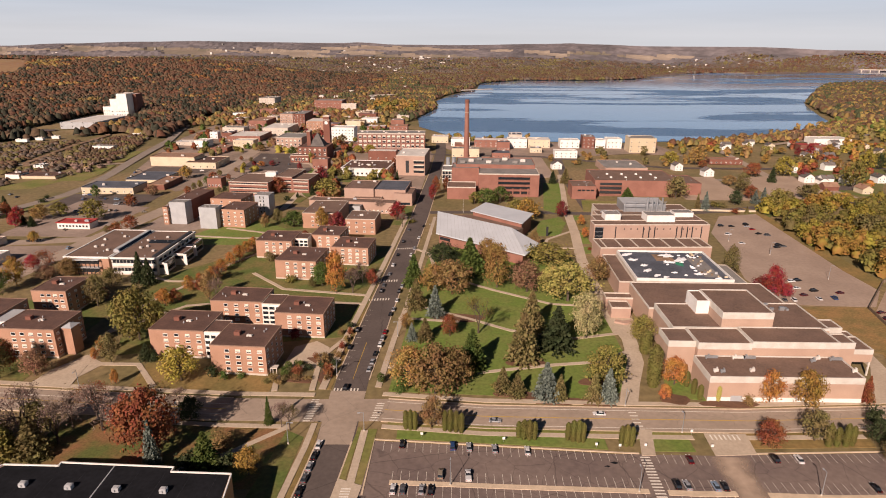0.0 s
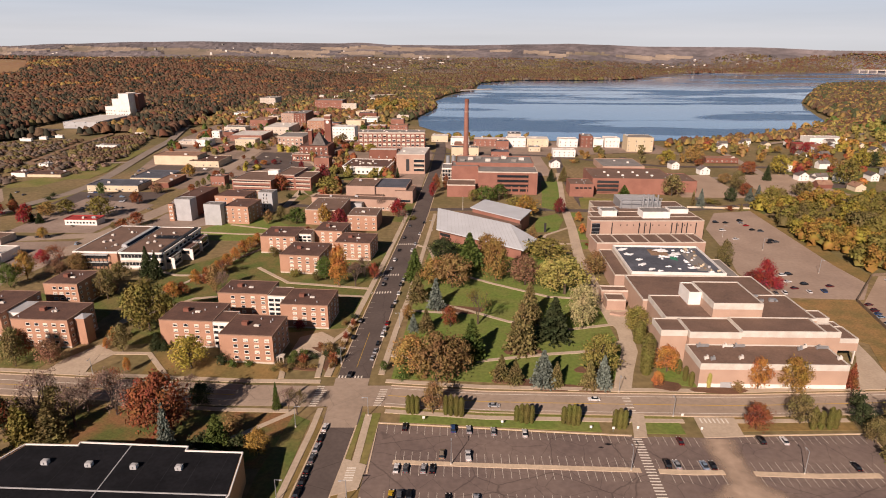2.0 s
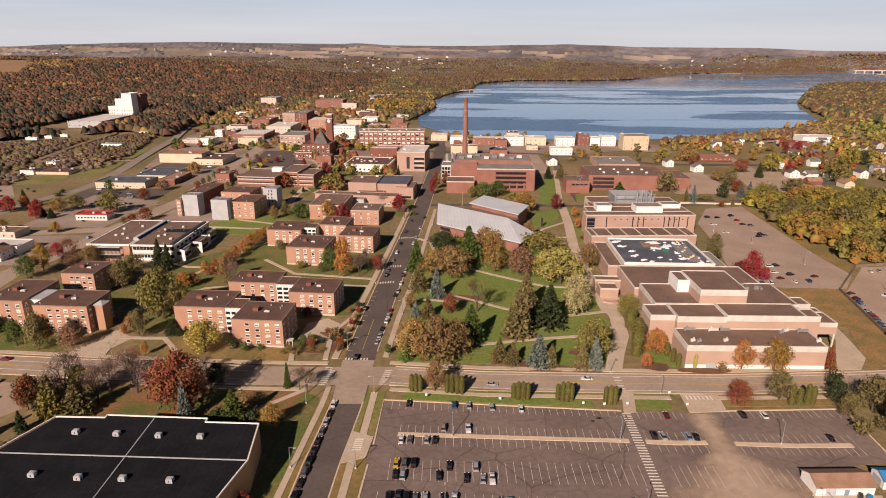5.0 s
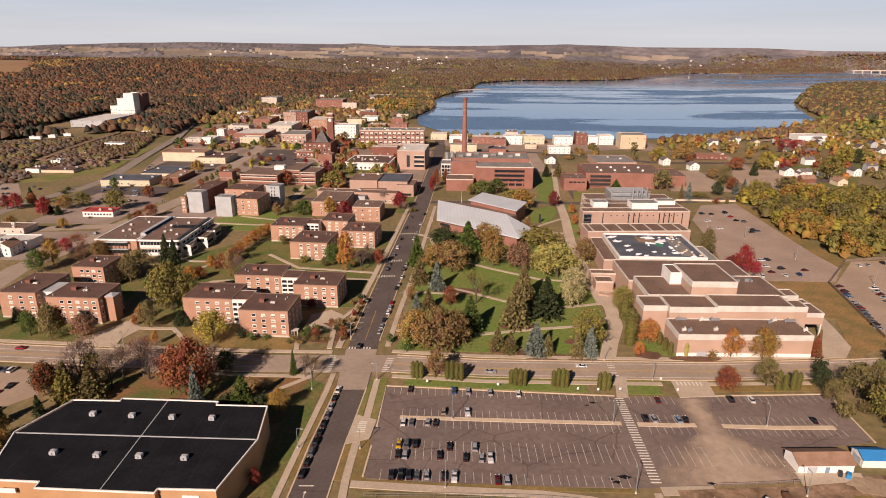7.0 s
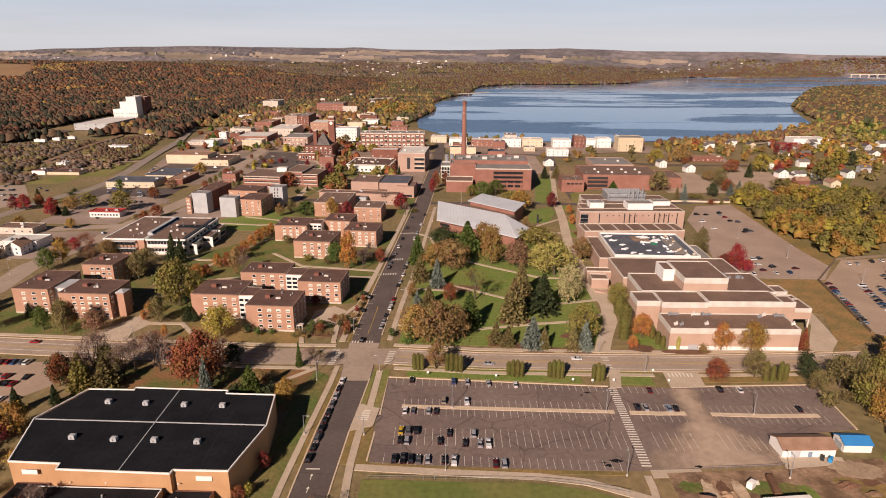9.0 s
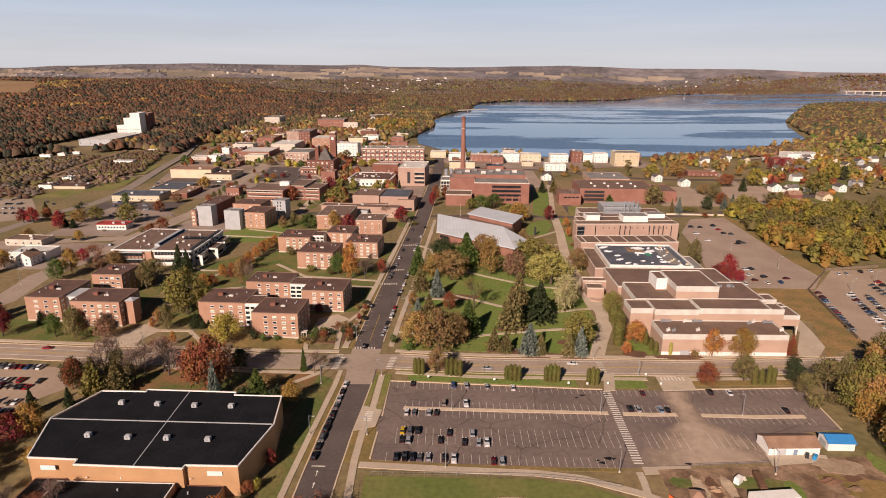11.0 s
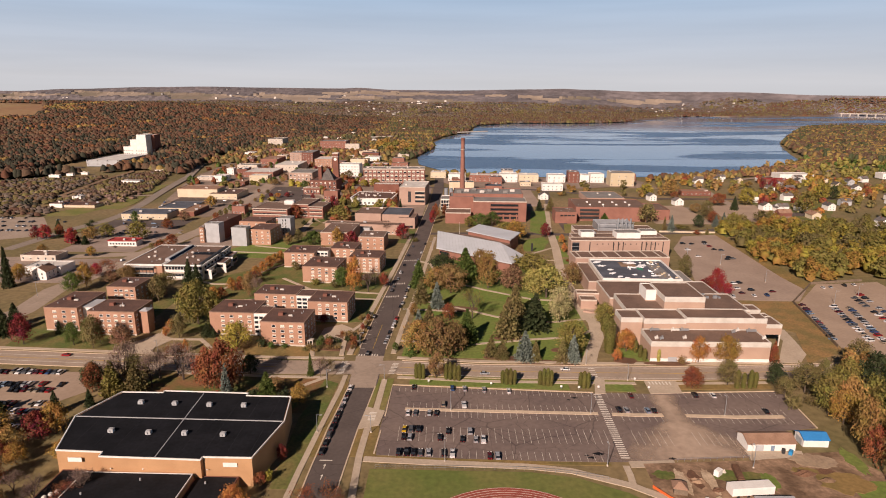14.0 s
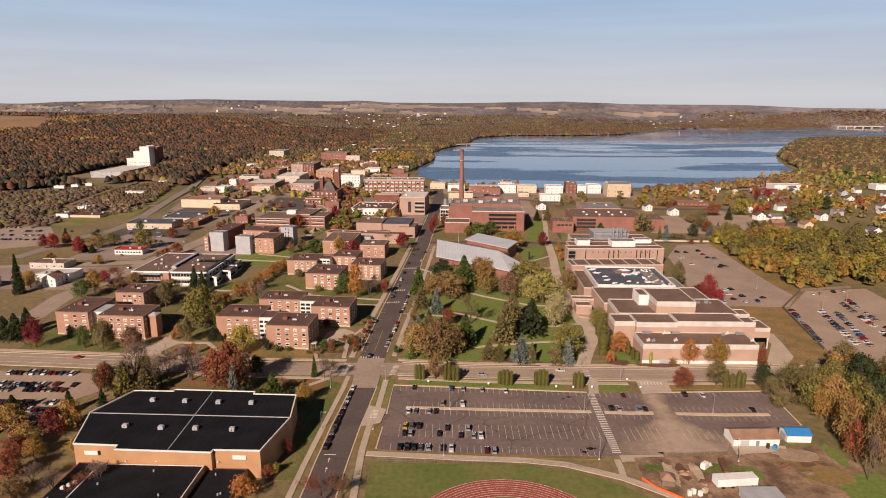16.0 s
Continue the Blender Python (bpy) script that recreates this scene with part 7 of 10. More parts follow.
def make_variant(kind, k, light=False):
    rng = np.random.default_rng(hash_of(kind) * 31 + k)
    segs = []
    if kind == "d":  # broad-leaved tree, unit height and width
        lobes = []
        for i in range(21):
            t = i / 20
            a = i * 2.4 + rng.uniform(-0.5, 0.5)
            z = 0.24 + 0.62 * t
            rad = 0.36 * math.sin(math.pi * min(0.97, 0.22 + 0.72 * t)) * rng.uniform(0.6, 1.1)
            lobes.append((rad * math.cos(a), rad * math.sin(a), z, rng.uniform(0.10, 0.21) * (1.15 - 0.35 * t)))
            segs.append(((0, 0, 0.16 + 0.4 * t), (rad * 0.9 * math.cos(a), rad * 0.9 * math.sin(a), z), 0.012, 0.004))
        lobes.append((0, 0, 0.58, 0.28))
        pts, face = crown_points(rng, 1000 if light else 2650, lobes, 0.85)
        segs.append(((0, 0, 0), (0, 0, 0.35), 0.028, 0.02))
        segs.append(((0, 0, 0.35), (0.02, 0.01, 0.8), 0.02, 0.005))
        v, f = quads_mesh("crown", pts, 0.037 if light else 0.0235, rng, 0.2, face)
    elif kind == "c":  # spruce: whorls of drooping boughs
        pts = []
        for i in range(26):
            z = 0.06 + 0.92 * (i / 25)
            rad = 0.5 * (1 - (i / 25)) ** 0.85 + 0.012
            for b in range(11):
                a = b * 2 * math.pi / 11 + i * 0.7 + rng.uniform(-0.2, 0.2)
                reach = rad * rng.uniform(0.72, 1.08)
                for s in np.linspace(0.25, 1, max(3, int(9 * reach / 0.5) + 2)):
                    pts.append((reach * s * math.cos(a) + rng.normal() * 0.012, reach * s * math.sin(a) + rng.normal() * 0.012, z - 0.05 * s * reach / 0.5 + rng.normal() * 0.008))
        pts = np.array(pts)
        segs.append(((0, 0, 0), (0, 0, 0.95), 0.022, 0.003))
        v, f = quads_mesh("crown", pts, 0.042, rng, 0.7)
    elif kind == "k":  # clipped column of arborvitae
        t = rng.uniform(0, 1, 1300)
        a = rng.uniform(0, 2 * math.pi, 1300)
        rad = 0.5 * np.clip(np.minimum(0.72 + 1.2 * t, 1.35 * (1 - t ** 5) + 0.2), 0.05, 1) * rng.uniform(0.7, 1.05, 1300)
        pts = np.stack([rad * np.cos(a), rad * np.sin(a), 0.02 + 0.97 * t], 1)
        segs.append(((0, 0, 0), (0, 0, 0.8), 0.06, 0.01))
        v, f = quads_mesh("crown", pts * np.array([1, 1, 4]), 0.075, rng, 0.0)
        v[:, 2] /= 4
        v[:, 2] = np.clip(v[:, 2], 0.0, 1.02)
        # dense inner column
        lev = [(0.0, 0.30), (0.12, 0.38), (0.6, 0.40), (0.9, 0.26), (0.98, 0.04)]
        core = np.array([(r * math.cos(i * 0.7854), r * math.sin(i * 0.7854), z) for z, r in lev for i in range(8)])
        ring = np.array([(8 * j + i, 8 * j + (i + 1) % 8, 8 * j + 8 + (i + 1) % 8, 8 * j + 8 + i) for j in range(4) for i in range(8)])
        v, f = np.concatenate([v, core]), np.concatenate([f, ring + len(v)])
    elif kind == "s":  # low shrub
        lobes = [(rng.uniform(-0.28, 0.28), rng.uniform(-0.28, 0.28), rng.uniform(0.3, 0.5), rng.uniform(0.2, 0.32)) for _ in range(7)]
        pts, face = crown_points(rng, 420, lobes, 1.3)
        pts[:, 2] = np.clip(pts[:, 2], 0.03, 1)
        segs.append(((0, 0, 0), (0, 0, 0.4), 0.05, 0.02))
        v, f = quads_mesh("crown", pts, 0.055, rng, 0.2, face)
    else:  # leafless tree with a haze of twigs
        tips = []

        def grow(p, d, length, r, depth):
            q = p + d * length
            segs.append((tuple(p), tuple(q), r, r * 0.65))
            if depth == 0:
                tips.append(q)
                return
            for _ in range(3):
                nd = (d + Vector(rng.normal(size=3)) * 0.48 + Vector((0, 0, 0.1))).normalized()
                grow(q, nd, length * rng.uniform(0.62, 0.8), r * 0.6, depth - 1)

        for a in range(3):
            grow(Vector((0, 0, 0.16)), Vector((0.35 * math.cos(a * 2.1), 0.35 * math.sin(a * 2.1), 0.9)).normalized(), 0.25, 0.016, 4)
        segs.append(((0, 0, 0), (0, 0, 0.18), 0.026, 0.022))
        pts = np.array([tuple(t) for t in tips])
        pts = np.repeat(pts, 5, 0) + rng.normal(size=(5 * len(pts), 3)) * 0.05
        ext = np.abs(pts[:, :2]).max()
        top = pts[:, 2].max()
        v, f = quads_mesh("crown", pts, 0.014, rng)
        v[:, :2] *= 0.5 / ext
        v[:, 2] /= top
        segs = [((p[0] * 0.5 / ext, p[1] * 0.5 / ext, p[2] / top), (q[0] * 0.5 / ext, q[1] * 0.5 / ext, q[2] / top), r0, r1) for p, q, r0, r1 in segs]
    return from_arrays("crown", v, f), limb_mesh(segs, 4)


def hash_of(s):
    return sum(ord(c) * (i + 3) for i, c in enumerate(s))


NAMES = {"d": ("tree", "broad-leaved tree in {} autumn leaf", "tree"), "c": ("conifer", "{} spruce with drooping boughs", "conifer"), "k": ("arborvitae", "{} clipped column of arborvitae", "hedge tree"),
         "s": ("shrub", "low rounded {} shrub", "shrub"), "b": ("bare_tree", "half-bare tree with {} twigs", "tree")}
WORDS = {"ochre": "ochre", "brown": "brown", "green": "deep green", "drab": "brownish green", "dark": "dark green", "blue": "blue-grey", "olive": "olive green", "yellow": "yellow-green", "pale": "pale yellow",
         "russet": "russet", "rust": "rust-red", "orange": "bright orange", "crimson": "crimson", "red": "scarlet", "gold": "golden", "lime": "lime yellow", "hedge": "olive green", "grey": "grey-brown"}


def tree(kind, colour, x, y, h, w):
    k = random.randrange(4)
    light = kind == "d" and y > 420
    if (kind, k, light) not in TREE_MESH:
        TREE_MESH[kind, k, light] = make_variant(kind, k, light)
    crown, trunk = TREE_MESH[kind, k, light]
    name, text, cat = NAMES[kind]
    w *= {"d": 1.12, "c": 1.3, "k": 1.0, "s": 1.05, "b": 1.15}[kind]
    m = pose(x, y, 0.1, 0, 0, random.uniform(0, 360)) @ Matrix.Diagonal((w, w, h, 1))
    root = thing(name, m, text.format(WORDS[colour]), cat, "trees" if kind in "dcb" else "shrubs")
    put("trunk", trunk, BARK if kind != "b" else TWIG, root, m)
    put("crown", crown, LEAF[colour], root, m)


PARK_SOUTH = [
    ('d', 'ochre', -15.7, 217.3, 19.2, 18.0), ('d', 'brown', -5.1, 212.0, 23.8, 20.6), ('d', 'brown', 3.5, 217.8, 18.3, 14.5), ('c', 'green', 10.2, 232.2, 18.8, 11.5),
    ('c', 'drab', 32.9, 239.1, 23.5, 13.4), ('c', 'dark', 49.4, 250.2, 21.8, 15.0), ('c', 'drab', 40.0, 269.7, 21.3, 12.3), ('c', 'blue', 38.9, 209.8, 15.7, 9.7),
    ('c', 'drab', 44.2, 208.8, 11.2, 5.3), ('c', 'drab', 22.1, 213.7, 11.4, 6.7), ('c', 'drab', 27.6, 211.1, 10.5, 6.6), ('d', 'olive', 64.6, 219.2, 19.2, 16.1),
    ('c', 'drab', 57.7, 208.1, 12.3, 6.8), ('c', 'blue', 63.1, 208.2, 14.5, 6.8), ('d', 'green', -27.8, 219.3, 5.2, 3.5), ('s', 'green', -19.4, 213.9, 5.7, 6.4),
    ('s', 'olive', -11.6, 214.0, 5.2, 5.9), ('s', 'olive', 19.1, 215.9, 2.9, 5.0), ('s', 'olive', 24.7, 213.8, 2.9, 5.4),
]
PARK_NORTH = [
    ('d', 'yellow', 64.6, 307.4, 24.0, 25.4), ('d', 'pale', 68.4, 278.4, 17.8, 17.4), ('d', 'yellow', 56.7, 316.9, 18.4, 15.3), ('d', 'pale', 65.7, 262.8, 17.8, 12.7),
    ('d', 'russet', 43.8, 320.6, 19.6, 18.8), ('d', 'ochre', 27.2, 326.3, 27.6, 16.4), ('d', 'ochre', 24.1, 362.9, 19.0, 16.3), ('c', 'green', 12.0, 348.1, 23.1, 17.2),
    ('d', 'brown', 1.4, 315.4, 20.8, 23.2), ('d', 'ochre', -9.1, 319.1, 17.7, 16.7), ('d', 'dark', -4.4, 364.6, 15.5, 20.1), ('d', 'olive', 62.5, 366.5, 14.7, 29.2),
    ('c', 'dark', 48.0, 379.1, 8.4, 6.2), ('c', 'dark', 52.5, 379.2, 10.1, 5.4), ('c', 'blue', -7.3, 285.6, 17.1, 8.0), ('c', 'drab', -17.8, 295.9, 16.5, 10.1),
    ('c', 'green', -20.8, 327.1, 19.5, 10.9), ('d', 'rust', 0.5, 263.4, 12.0, 8.6), ('c', 'blue', -17.5, 258.5, 9.0, 4.8), ('c', 'drab', -11.2, 258.6, 11.6, 7.1),
    ('d', 'ochre', -20.9, 270.5, 9.0, 5.9), ('b', 'olive', 14.3, 266.8, 19.6, 16.3),
]
HALL_SIDE = [
    ('d', 'brown', 87.7, 336.6, 16.9, 14.7), ('d', 'olive', 91.5, 261.2, 13.5, 12.0), ('k', 'hedge', 84.0, 219.6, 19.2, 5.5), ('k', 'hedge', 89.3, 248.4, 11.3, 5.5),
    ('d', 'orange', 93.6, 221.5, 13.0, 11.5), ('d', 'orange', 85.6, 209.8, 7.3, 4.9), ('k', 'hedge', 98.0, 220.0, 7.0, 2.3), ('k', 'hedge', 98.8, 214.4, 6.9, 2.2),
    ('k', 'hedge', 99.7, 210.1, 6.8, 2.2), ('k', 'yellow', 106.5, 209.2, 6.8, 1.9), ('d', 'orange', 126.5, 209.0, 14.4, 10.2), ('d', 'gold', 139.5, 207.0, 16.6, 12.4),
    ('d', 'drab', 130.5, 184.5, 13.0, 10.8), ('d', 'rust', 112.6, 180.8, 11.3, 9.6), ('c', 'rust', 165.1, 210.5, 11.3, 4.9), ('k', 'hedge', 133.4, 181.2, 9.3, 2.4),
    ('k', 'hedge', 136.4, 181.3, 7.8, 2.2), ('k', 'hedge', 139.6, 181.4, 9.3, 2.4), ('k', 'hedge', 142.1, 181.9, 8.0, 2.2), ('s', 'brown', 117.6, 207.4, 4.5, 5.8),
    ('d', 'red', 180.9, 318.3, 19.5, 11.5), ('d', 'crimson', 175.9, 322.2, 10.4, 9.5), ('d', 'red', 188.0, 316.5, 8.8, 7.3), ('d', 'drab', 172.5, 352.6, 19.8, 10.9),
]
LOT_HEDGE = [
    ('k', 'hedge', -15.0, 187.7, 8.0, 2.0), ('k', 'hedge', -13.3, 187.3, 8.5, 2.0), ('k', 'hedge', -11.7, 187.4, 7.9, 2.0), ('d', 'brown', -5.8, 188.9, 13.7, 9.0),
    ('k', 'hedge', -0.8, 187.1, 8.5, 2.0), ('k', 'hedge', 1.1, 186.7, 9.2, 2.2), ('k', 'hedge', 3.2, 186.3, 9.0, 2.0), ('k', 'hedge', 5.1, 185.9, 8.4, 2.0),
    ('k', 'hedge', 25.5, 183.7, 6.8, 2.0), ('k', 'hedge', 27.3, 182.8, 8.1, 2.2), ('k', 'hedge', 29.1, 182.4, 8.3, 2.2), ('k', 'hedge', 31.0, 182.5, 7.6, 1.8),
    ('k', 'hedge', 42.8, 182.7, 7.3, 2.0), ('k', 'hedge', 44.5, 181.9, 8.8, 2.2), ('k', 'hedge', 46.3, 181.5, 9.1, 2.2), ('k', 'hedge', 47.9, 181.5, 8.1, 1.8),
    ('k', 'hedge', 61.0, 180.1, 8.0, 2.0), ('k', 'hedge', 62.7, 179.7, 8.8, 2.2), ('k', 'hedge', 64.5, 179.7, 8.0, 2.0),
]
ARENA_NORTH = [
    ('d', 'rust', -100.9, 172.8, 26.3, 18.7), ('d', 'rust', -109.4, 176.8, 20.3, 12.9), ('c', 'blue', -97.3, 165.6, 17.2, 5.4), ('c', 'green', -79.0, 164.4, 14.0, 9.0),
    ('d', 'gold', -64.1, 161.7, 11.2, 8.1), ('b', 'grey', -146.8, 176.0, 22.7, 19.4), ('b', 'grey', -124.4, 184.4, 19.2, 18.7), ('c', 'olive', -149.1, 168.4, 16.9, 9.6),
    ('c', 'drab', -139.2, 168.7, 14.9, 10.5), ('d', 'rust', -160.0, 171.5, 15.1, 8.5), ('b', 'grey', -135.5, 176.2, 17.8, 15.1), ('c', 'green', -65.5, 189.4, 11.7, 2.9),
    ('b', 'grey', -60.4, 187.7, 11.1, 9.0), ('b', 'drab', -56.9, 185.9, 11.1, 8.9), ('s', 'dark', -72.7, 165.3, 6.9, 6.2), ('s', 'dark', -85.7, 165.1, 7.4, 8.2),
    ('b', 'grey', -114.7, 181.0, 10.4, 8.8), ('c', 'dark', -153.5, 157.9, 8.5, 4.0), ('d', 'dark', -94.8, 190.6, 11.2, 9.1), ('b', 'grey', -103.1, 200.3, 8.3, 7.1),
    ('s', 'brown', -78.6, 177.5, 5.7, 8.7),
]
DORM_YARD = [
    ('d', 'lime', -110.6, 219.1, 16.5, 16.6), ('d', 'olive', -145.9, 255.3, 28.3, 20.8), ('d', 'olive', -151.9, 257.3, 23.9, 14.1), ('d', 'olive', -137.9, 257.7, 20.7, 11.3),
    ('d', 'orange', -156.1, 242.4, 8.1, 4.9), ('d', 'orange', -156.3, 235.8, 6.1, 3.7), ('d', 'drab', -147.6, 233.4, 15.1, 9.5), ('d', 'orange', -136.3, 215.6, 7.5, 3.5),
    ('c', 'dark', -133.7, 237.0, 7.7, 6.4), ('c', 'dark', -129.5, 235.8, 5.2, 3.7), ('d', 'green', -199.5, 222.9, 13.8, 8.6), ('d', 'drab', -186.8, 219.0, 19.3, 10.5),
    ('d', 'rust', -187.2, 226.2, 14.8, 6.2), ('d', 'russet', -173.6, 221.7, 12.3, 11.1), ('c', 'dark', -216.8, 238.2, 7.7, 3.7), ('s', 'dark', -99.2, 222.3, 7.3, 5.1),
    ('s', 'green', -93.1, 220.1, 5.6, 5.0), ('s', 'green', -87.2, 222.6, 2.9, 4.1), ('s', 'green', -68.4, 223.0, 5.9, 4.1), ('s', 'rust', -63.6, 225.5, 5.3, 5.1),
    ('s', 'brown', -54.0, 232.5, 6.9, 5.2), ('s', 'rust', -50.2, 223.4, 8.8, 4.1), ('s', 'brown', -73.2, 220.5, 3.5, 6.1),
]
WALK_MAPLES = [
    ('d', 'orange', -151.2, 294.2, 10.6, 8.1), ('d', 'rust', -148.1, 298.8, 8.9, 7.0), ('d', 'orange', -147.5, 315.3, 10.3, 6.6), ('d', 'orange', -144.2, 323.7, 8.3, 5.4),
    ('d', 'orange', -141.0, 332.4, 9.2, 6.9), ('d', 'orange', -140.1, 346.0, 9.5, 7.1), ('d', 'orange', -139.0, 358.1, 9.7, 6.6), ('d', 'orange', -136.7, 368.3, 11.1, 8.3),
    ('d', 'orange', -136.6, 381.7, 9.3, 7.7), ('d', 'orange', -134.6, 391.6, 9.1, 7.1), ('d', 'orange', -127.2, 405.1, 9.3, 5.7), ('d', 'orange', -64.3, 315.6, 26.3, 11.9),
    ('b', 'grey', -54.6, 315.9, 14.7, 13.3), ('d', 'green', -73.9, 325.6, 15.0, 12.2), ('s', 'olive', -93.0, 330.5, 6.5, 6.9), ('d', 'brown', -131.3, 304.0, 17.9, 9.6),
    ('b', 'grey', -123.2, 294.9, 16.8, 8.2), ('b', 'rust', -136.3, 329.2, 11.4, 10.3), ('d', 'rust', -45.2, 326.4, 11.3, 6.8), ('b', 'grey', -51.3, 331.6, 13.3, 10.3),
    ('c', 'dark', -181.3, 328.0, 18.9, 8.2), ('c', 'dark', -174.6, 325.0, 16.2, 7.5), ('d', 'drab', -195.6, 322.3, 11.3, 13.5), ('d', 'drab', -186.8, 293.2, 19.2, 10.6),
]
WEST_STREET = [
    ('d', 'green', -251.5, 308.5, 15.3, 12.3), ('d', 'gold', -249.7, 320.8, 18.6, 12.1), ('d', 'red', -258.2, 348.6, 9.9, 9.3), ('b', 'rust', -244.7, 343.0, 14.1, 21.2),
    ('d', 'brown', -228.6, 337.7, 11.6, 14.0), ('d', 'green', -199.3, 235.4, 10.7, 6.9),
]
TOWN_NEAR = [
    ('d', 'rust', -5.1, 568.9, 15.3, 7.2), ('d', 'rust', -14.5, 556.8, 18.8, 8.1), ('d', 'red', -17.5, 534.7, 15.6, 6.8), ('d', 'green', 43.2, 526.4, 16.4, 16.3),
    ('d', 'green', 30.4, 521.9, 15.2, 19.0), ('d', 'olive', 20.4, 521.5, 12.2, 11.4), ('d', 'gold', 61.9, 471.4, 18.6, 19.9), ('d', 'olive', 54.5, 488.4, 13.5, 17.9),
    ('d', 'crimson', 90.2, 480.9, 14.7, 10.6), ('d', 'orange', 97.6, 424.0, 9.0, 5.5), ('d', 'orange', 101.5, 457.0, 9.0, 6.0), ('s', 'rust', 95.0, 396.0, 2.5, 4.0),
    ('c', 'dark', 102.7, 611.0, 13.4, 7.7), ('c', 'drab', 115.4, 611.5, 15.7, 9.9), ('c', 'green', 162.6, 552.1, 9.6, 10.0), ('d', 'brown', 57.5, 399.2, 14.2, 7.4),
]
TOWN_WEST = [
    ('d', 'ochre', -203.8, 570.4, 8.4, 11.7), ('d', 'rust', -163.6, 557.7, 16.2, 17.1), ('d', 'crimson', -227.0, 688.5, 6.6, 5.8), ('d', 'orange', -218.7, 688.8, 6.6, 8.7),
    ('d', 'crimson', -207.4, 692.8, 6.6, 8.2), ('d', 'crimson', -164.7, 648.7, 13.6, 6.0), ('d', 'crimson', -129.9, 596.1, 19.4, 13.7), ('d', 'olive', -115.3, 545.9, 18.0, 21.4),
    ('c', 'dark', -129.8, 552.1, 9.8, 4.1), ('d', 'drab', -150.8, 574.9, 8.4, 6.9), ('c', 'dark', -140.7, 540.5, 5.4, 3.2), ('d', 'dark', -146.6, 525.3, 5.2, 6.3),
    ('d', 'lime', -121.5, 782.6, 11.0, 11.7), ('d', 'lime', -105.5, 783.4, 12.4, 16.3), ('d', 'green', -201.2, 761.8, 12.8, 11.5), ('d', 'drab', -155.9, 862.3, 14.4, 15.7),
    ('d', 'olive', -168.9, 719.8, 12.2, 9.7), ('d', 'drab', -130.0, 710.5, 10.0, 7.1), ('d', 'olive', -87.1, 652.0, 8.8, 12.1), ('d', 'drab', -121.0, 641.4, 7.4, 10.8),
    ('c', 'dark', -56.9, 623.6, 10.8, 3.6), ('d', 'gold', -59.4, 545.8, 11.8, 10.2), ('c', 'green', -139.3, 563.3, 5.6, 3.7),
]
DINING_TREES = [
    ('d', 'gold', -97, 437, 19, 10.2), ('d', 'crimson', -84.5, 432, 17, 13.3), ('d', 'red', -43.0, 467.5, 15.8, 13.7), ('b', 'grey', -58.0, 487.8, 11.6, 10.6),
    ('d', 'green', -120.6, 445.6, 13.6, 15.5), ('d', 'drab', -135.2, 454.5, 12.8, 8.7), ('d', 'brown', -141.7, 443.3, 11.8, 7.7), ('d', 'rust', -231.0, 616.5, 6.0, 5.2),
    ('d', 'brown', -236.5, 655.0, 5.6, 5.5), ('d', 'olive', -237.5, 684.6, 6.0, 5.2), ('d', 'drab', -239.2, 716.7, 6.2, 6.0), ('d', 'brown', -251.9, 794.2, 9.0, 15.9),
    ('d', 'ochre', -247.4, 822.5, 7.8, 8.2), ('d', 'rust', -253.0, 723.6, 6.2, 4.9), ('d', 'rust', -65.6, 678.5, 14.2, 5.7), ('d', 'rust', -63.9, 640.8, 11.0, 4.9),
    ('b', 'brown', -69.1, 450.5, 9.2, 8.4), ('s', 'olive', -30.3, 459.8, 4.6, 5.1), ('b', 'grey', -37.4, 448.5, 11.8, 9.1),
]
WEST_LOTS = [
    ('d', 'olive', -281.4, 457.5, 18.4, 19.1), ('d', 'rust', -274.8, 502.4, 12.0, 11.3), ('d', 'green', -321.5, 531.4, 13.2, 8.2), ('d', 'ochre', -325.8, 459.2, 12.6, 15.2),
    ('d', 'olive', -315.0, 468.1, 13.2, 15.5), ('d', 'red', -330.3, 436.9, 12.0, 10.0), ('d', 'rust', -360.6, 469.9, 11.8, 8.2), ('c', 'dark', -320.0, 440.3, 8.2, 6.0),
    ('c', 'dark', -329.1, 444.6, 7.4, 5.4), ('s', 'dark', -360.4, 513.2, 4.6, 7.6), ('s', 'dark', -364.1, 527.7, 4.2, 5.8), ('d', 'rust', -241.4, 435.4, 11.6, 10.7),
    ('d', 'rust', -244.4, 420.8, 10.4, 8.9), ('d', 'drab', -253.6, 424.7, 6.2, 5.2), ('d', 'russet', -275.4, 542.0, 11.2, 12.6), ('d', 'gold', -276.8, 620.3, 14.4, 13.7),
    ('d', 'rust', -244.8, 547.6, 8.6, 7.5), ('d', 'drab', -246.5, 566.3, 7.8, 5.8), ('d', 'olive', -243.5, 573.7, 9.0, 5.9), ('d', 'green', -245.3, 594.1, 8.6, 6.1),
    ('d', 'rust', -246.7, 615.8, 8.4, 9.4), ('d', 'drab', -246.6, 633.2, 7.4, 6.4), ('d', 'drab', -220.3, 560.2, 5.6, 3.8), ('d', 'dark', -214.2, 558.1, 7.2, 4.3),
]
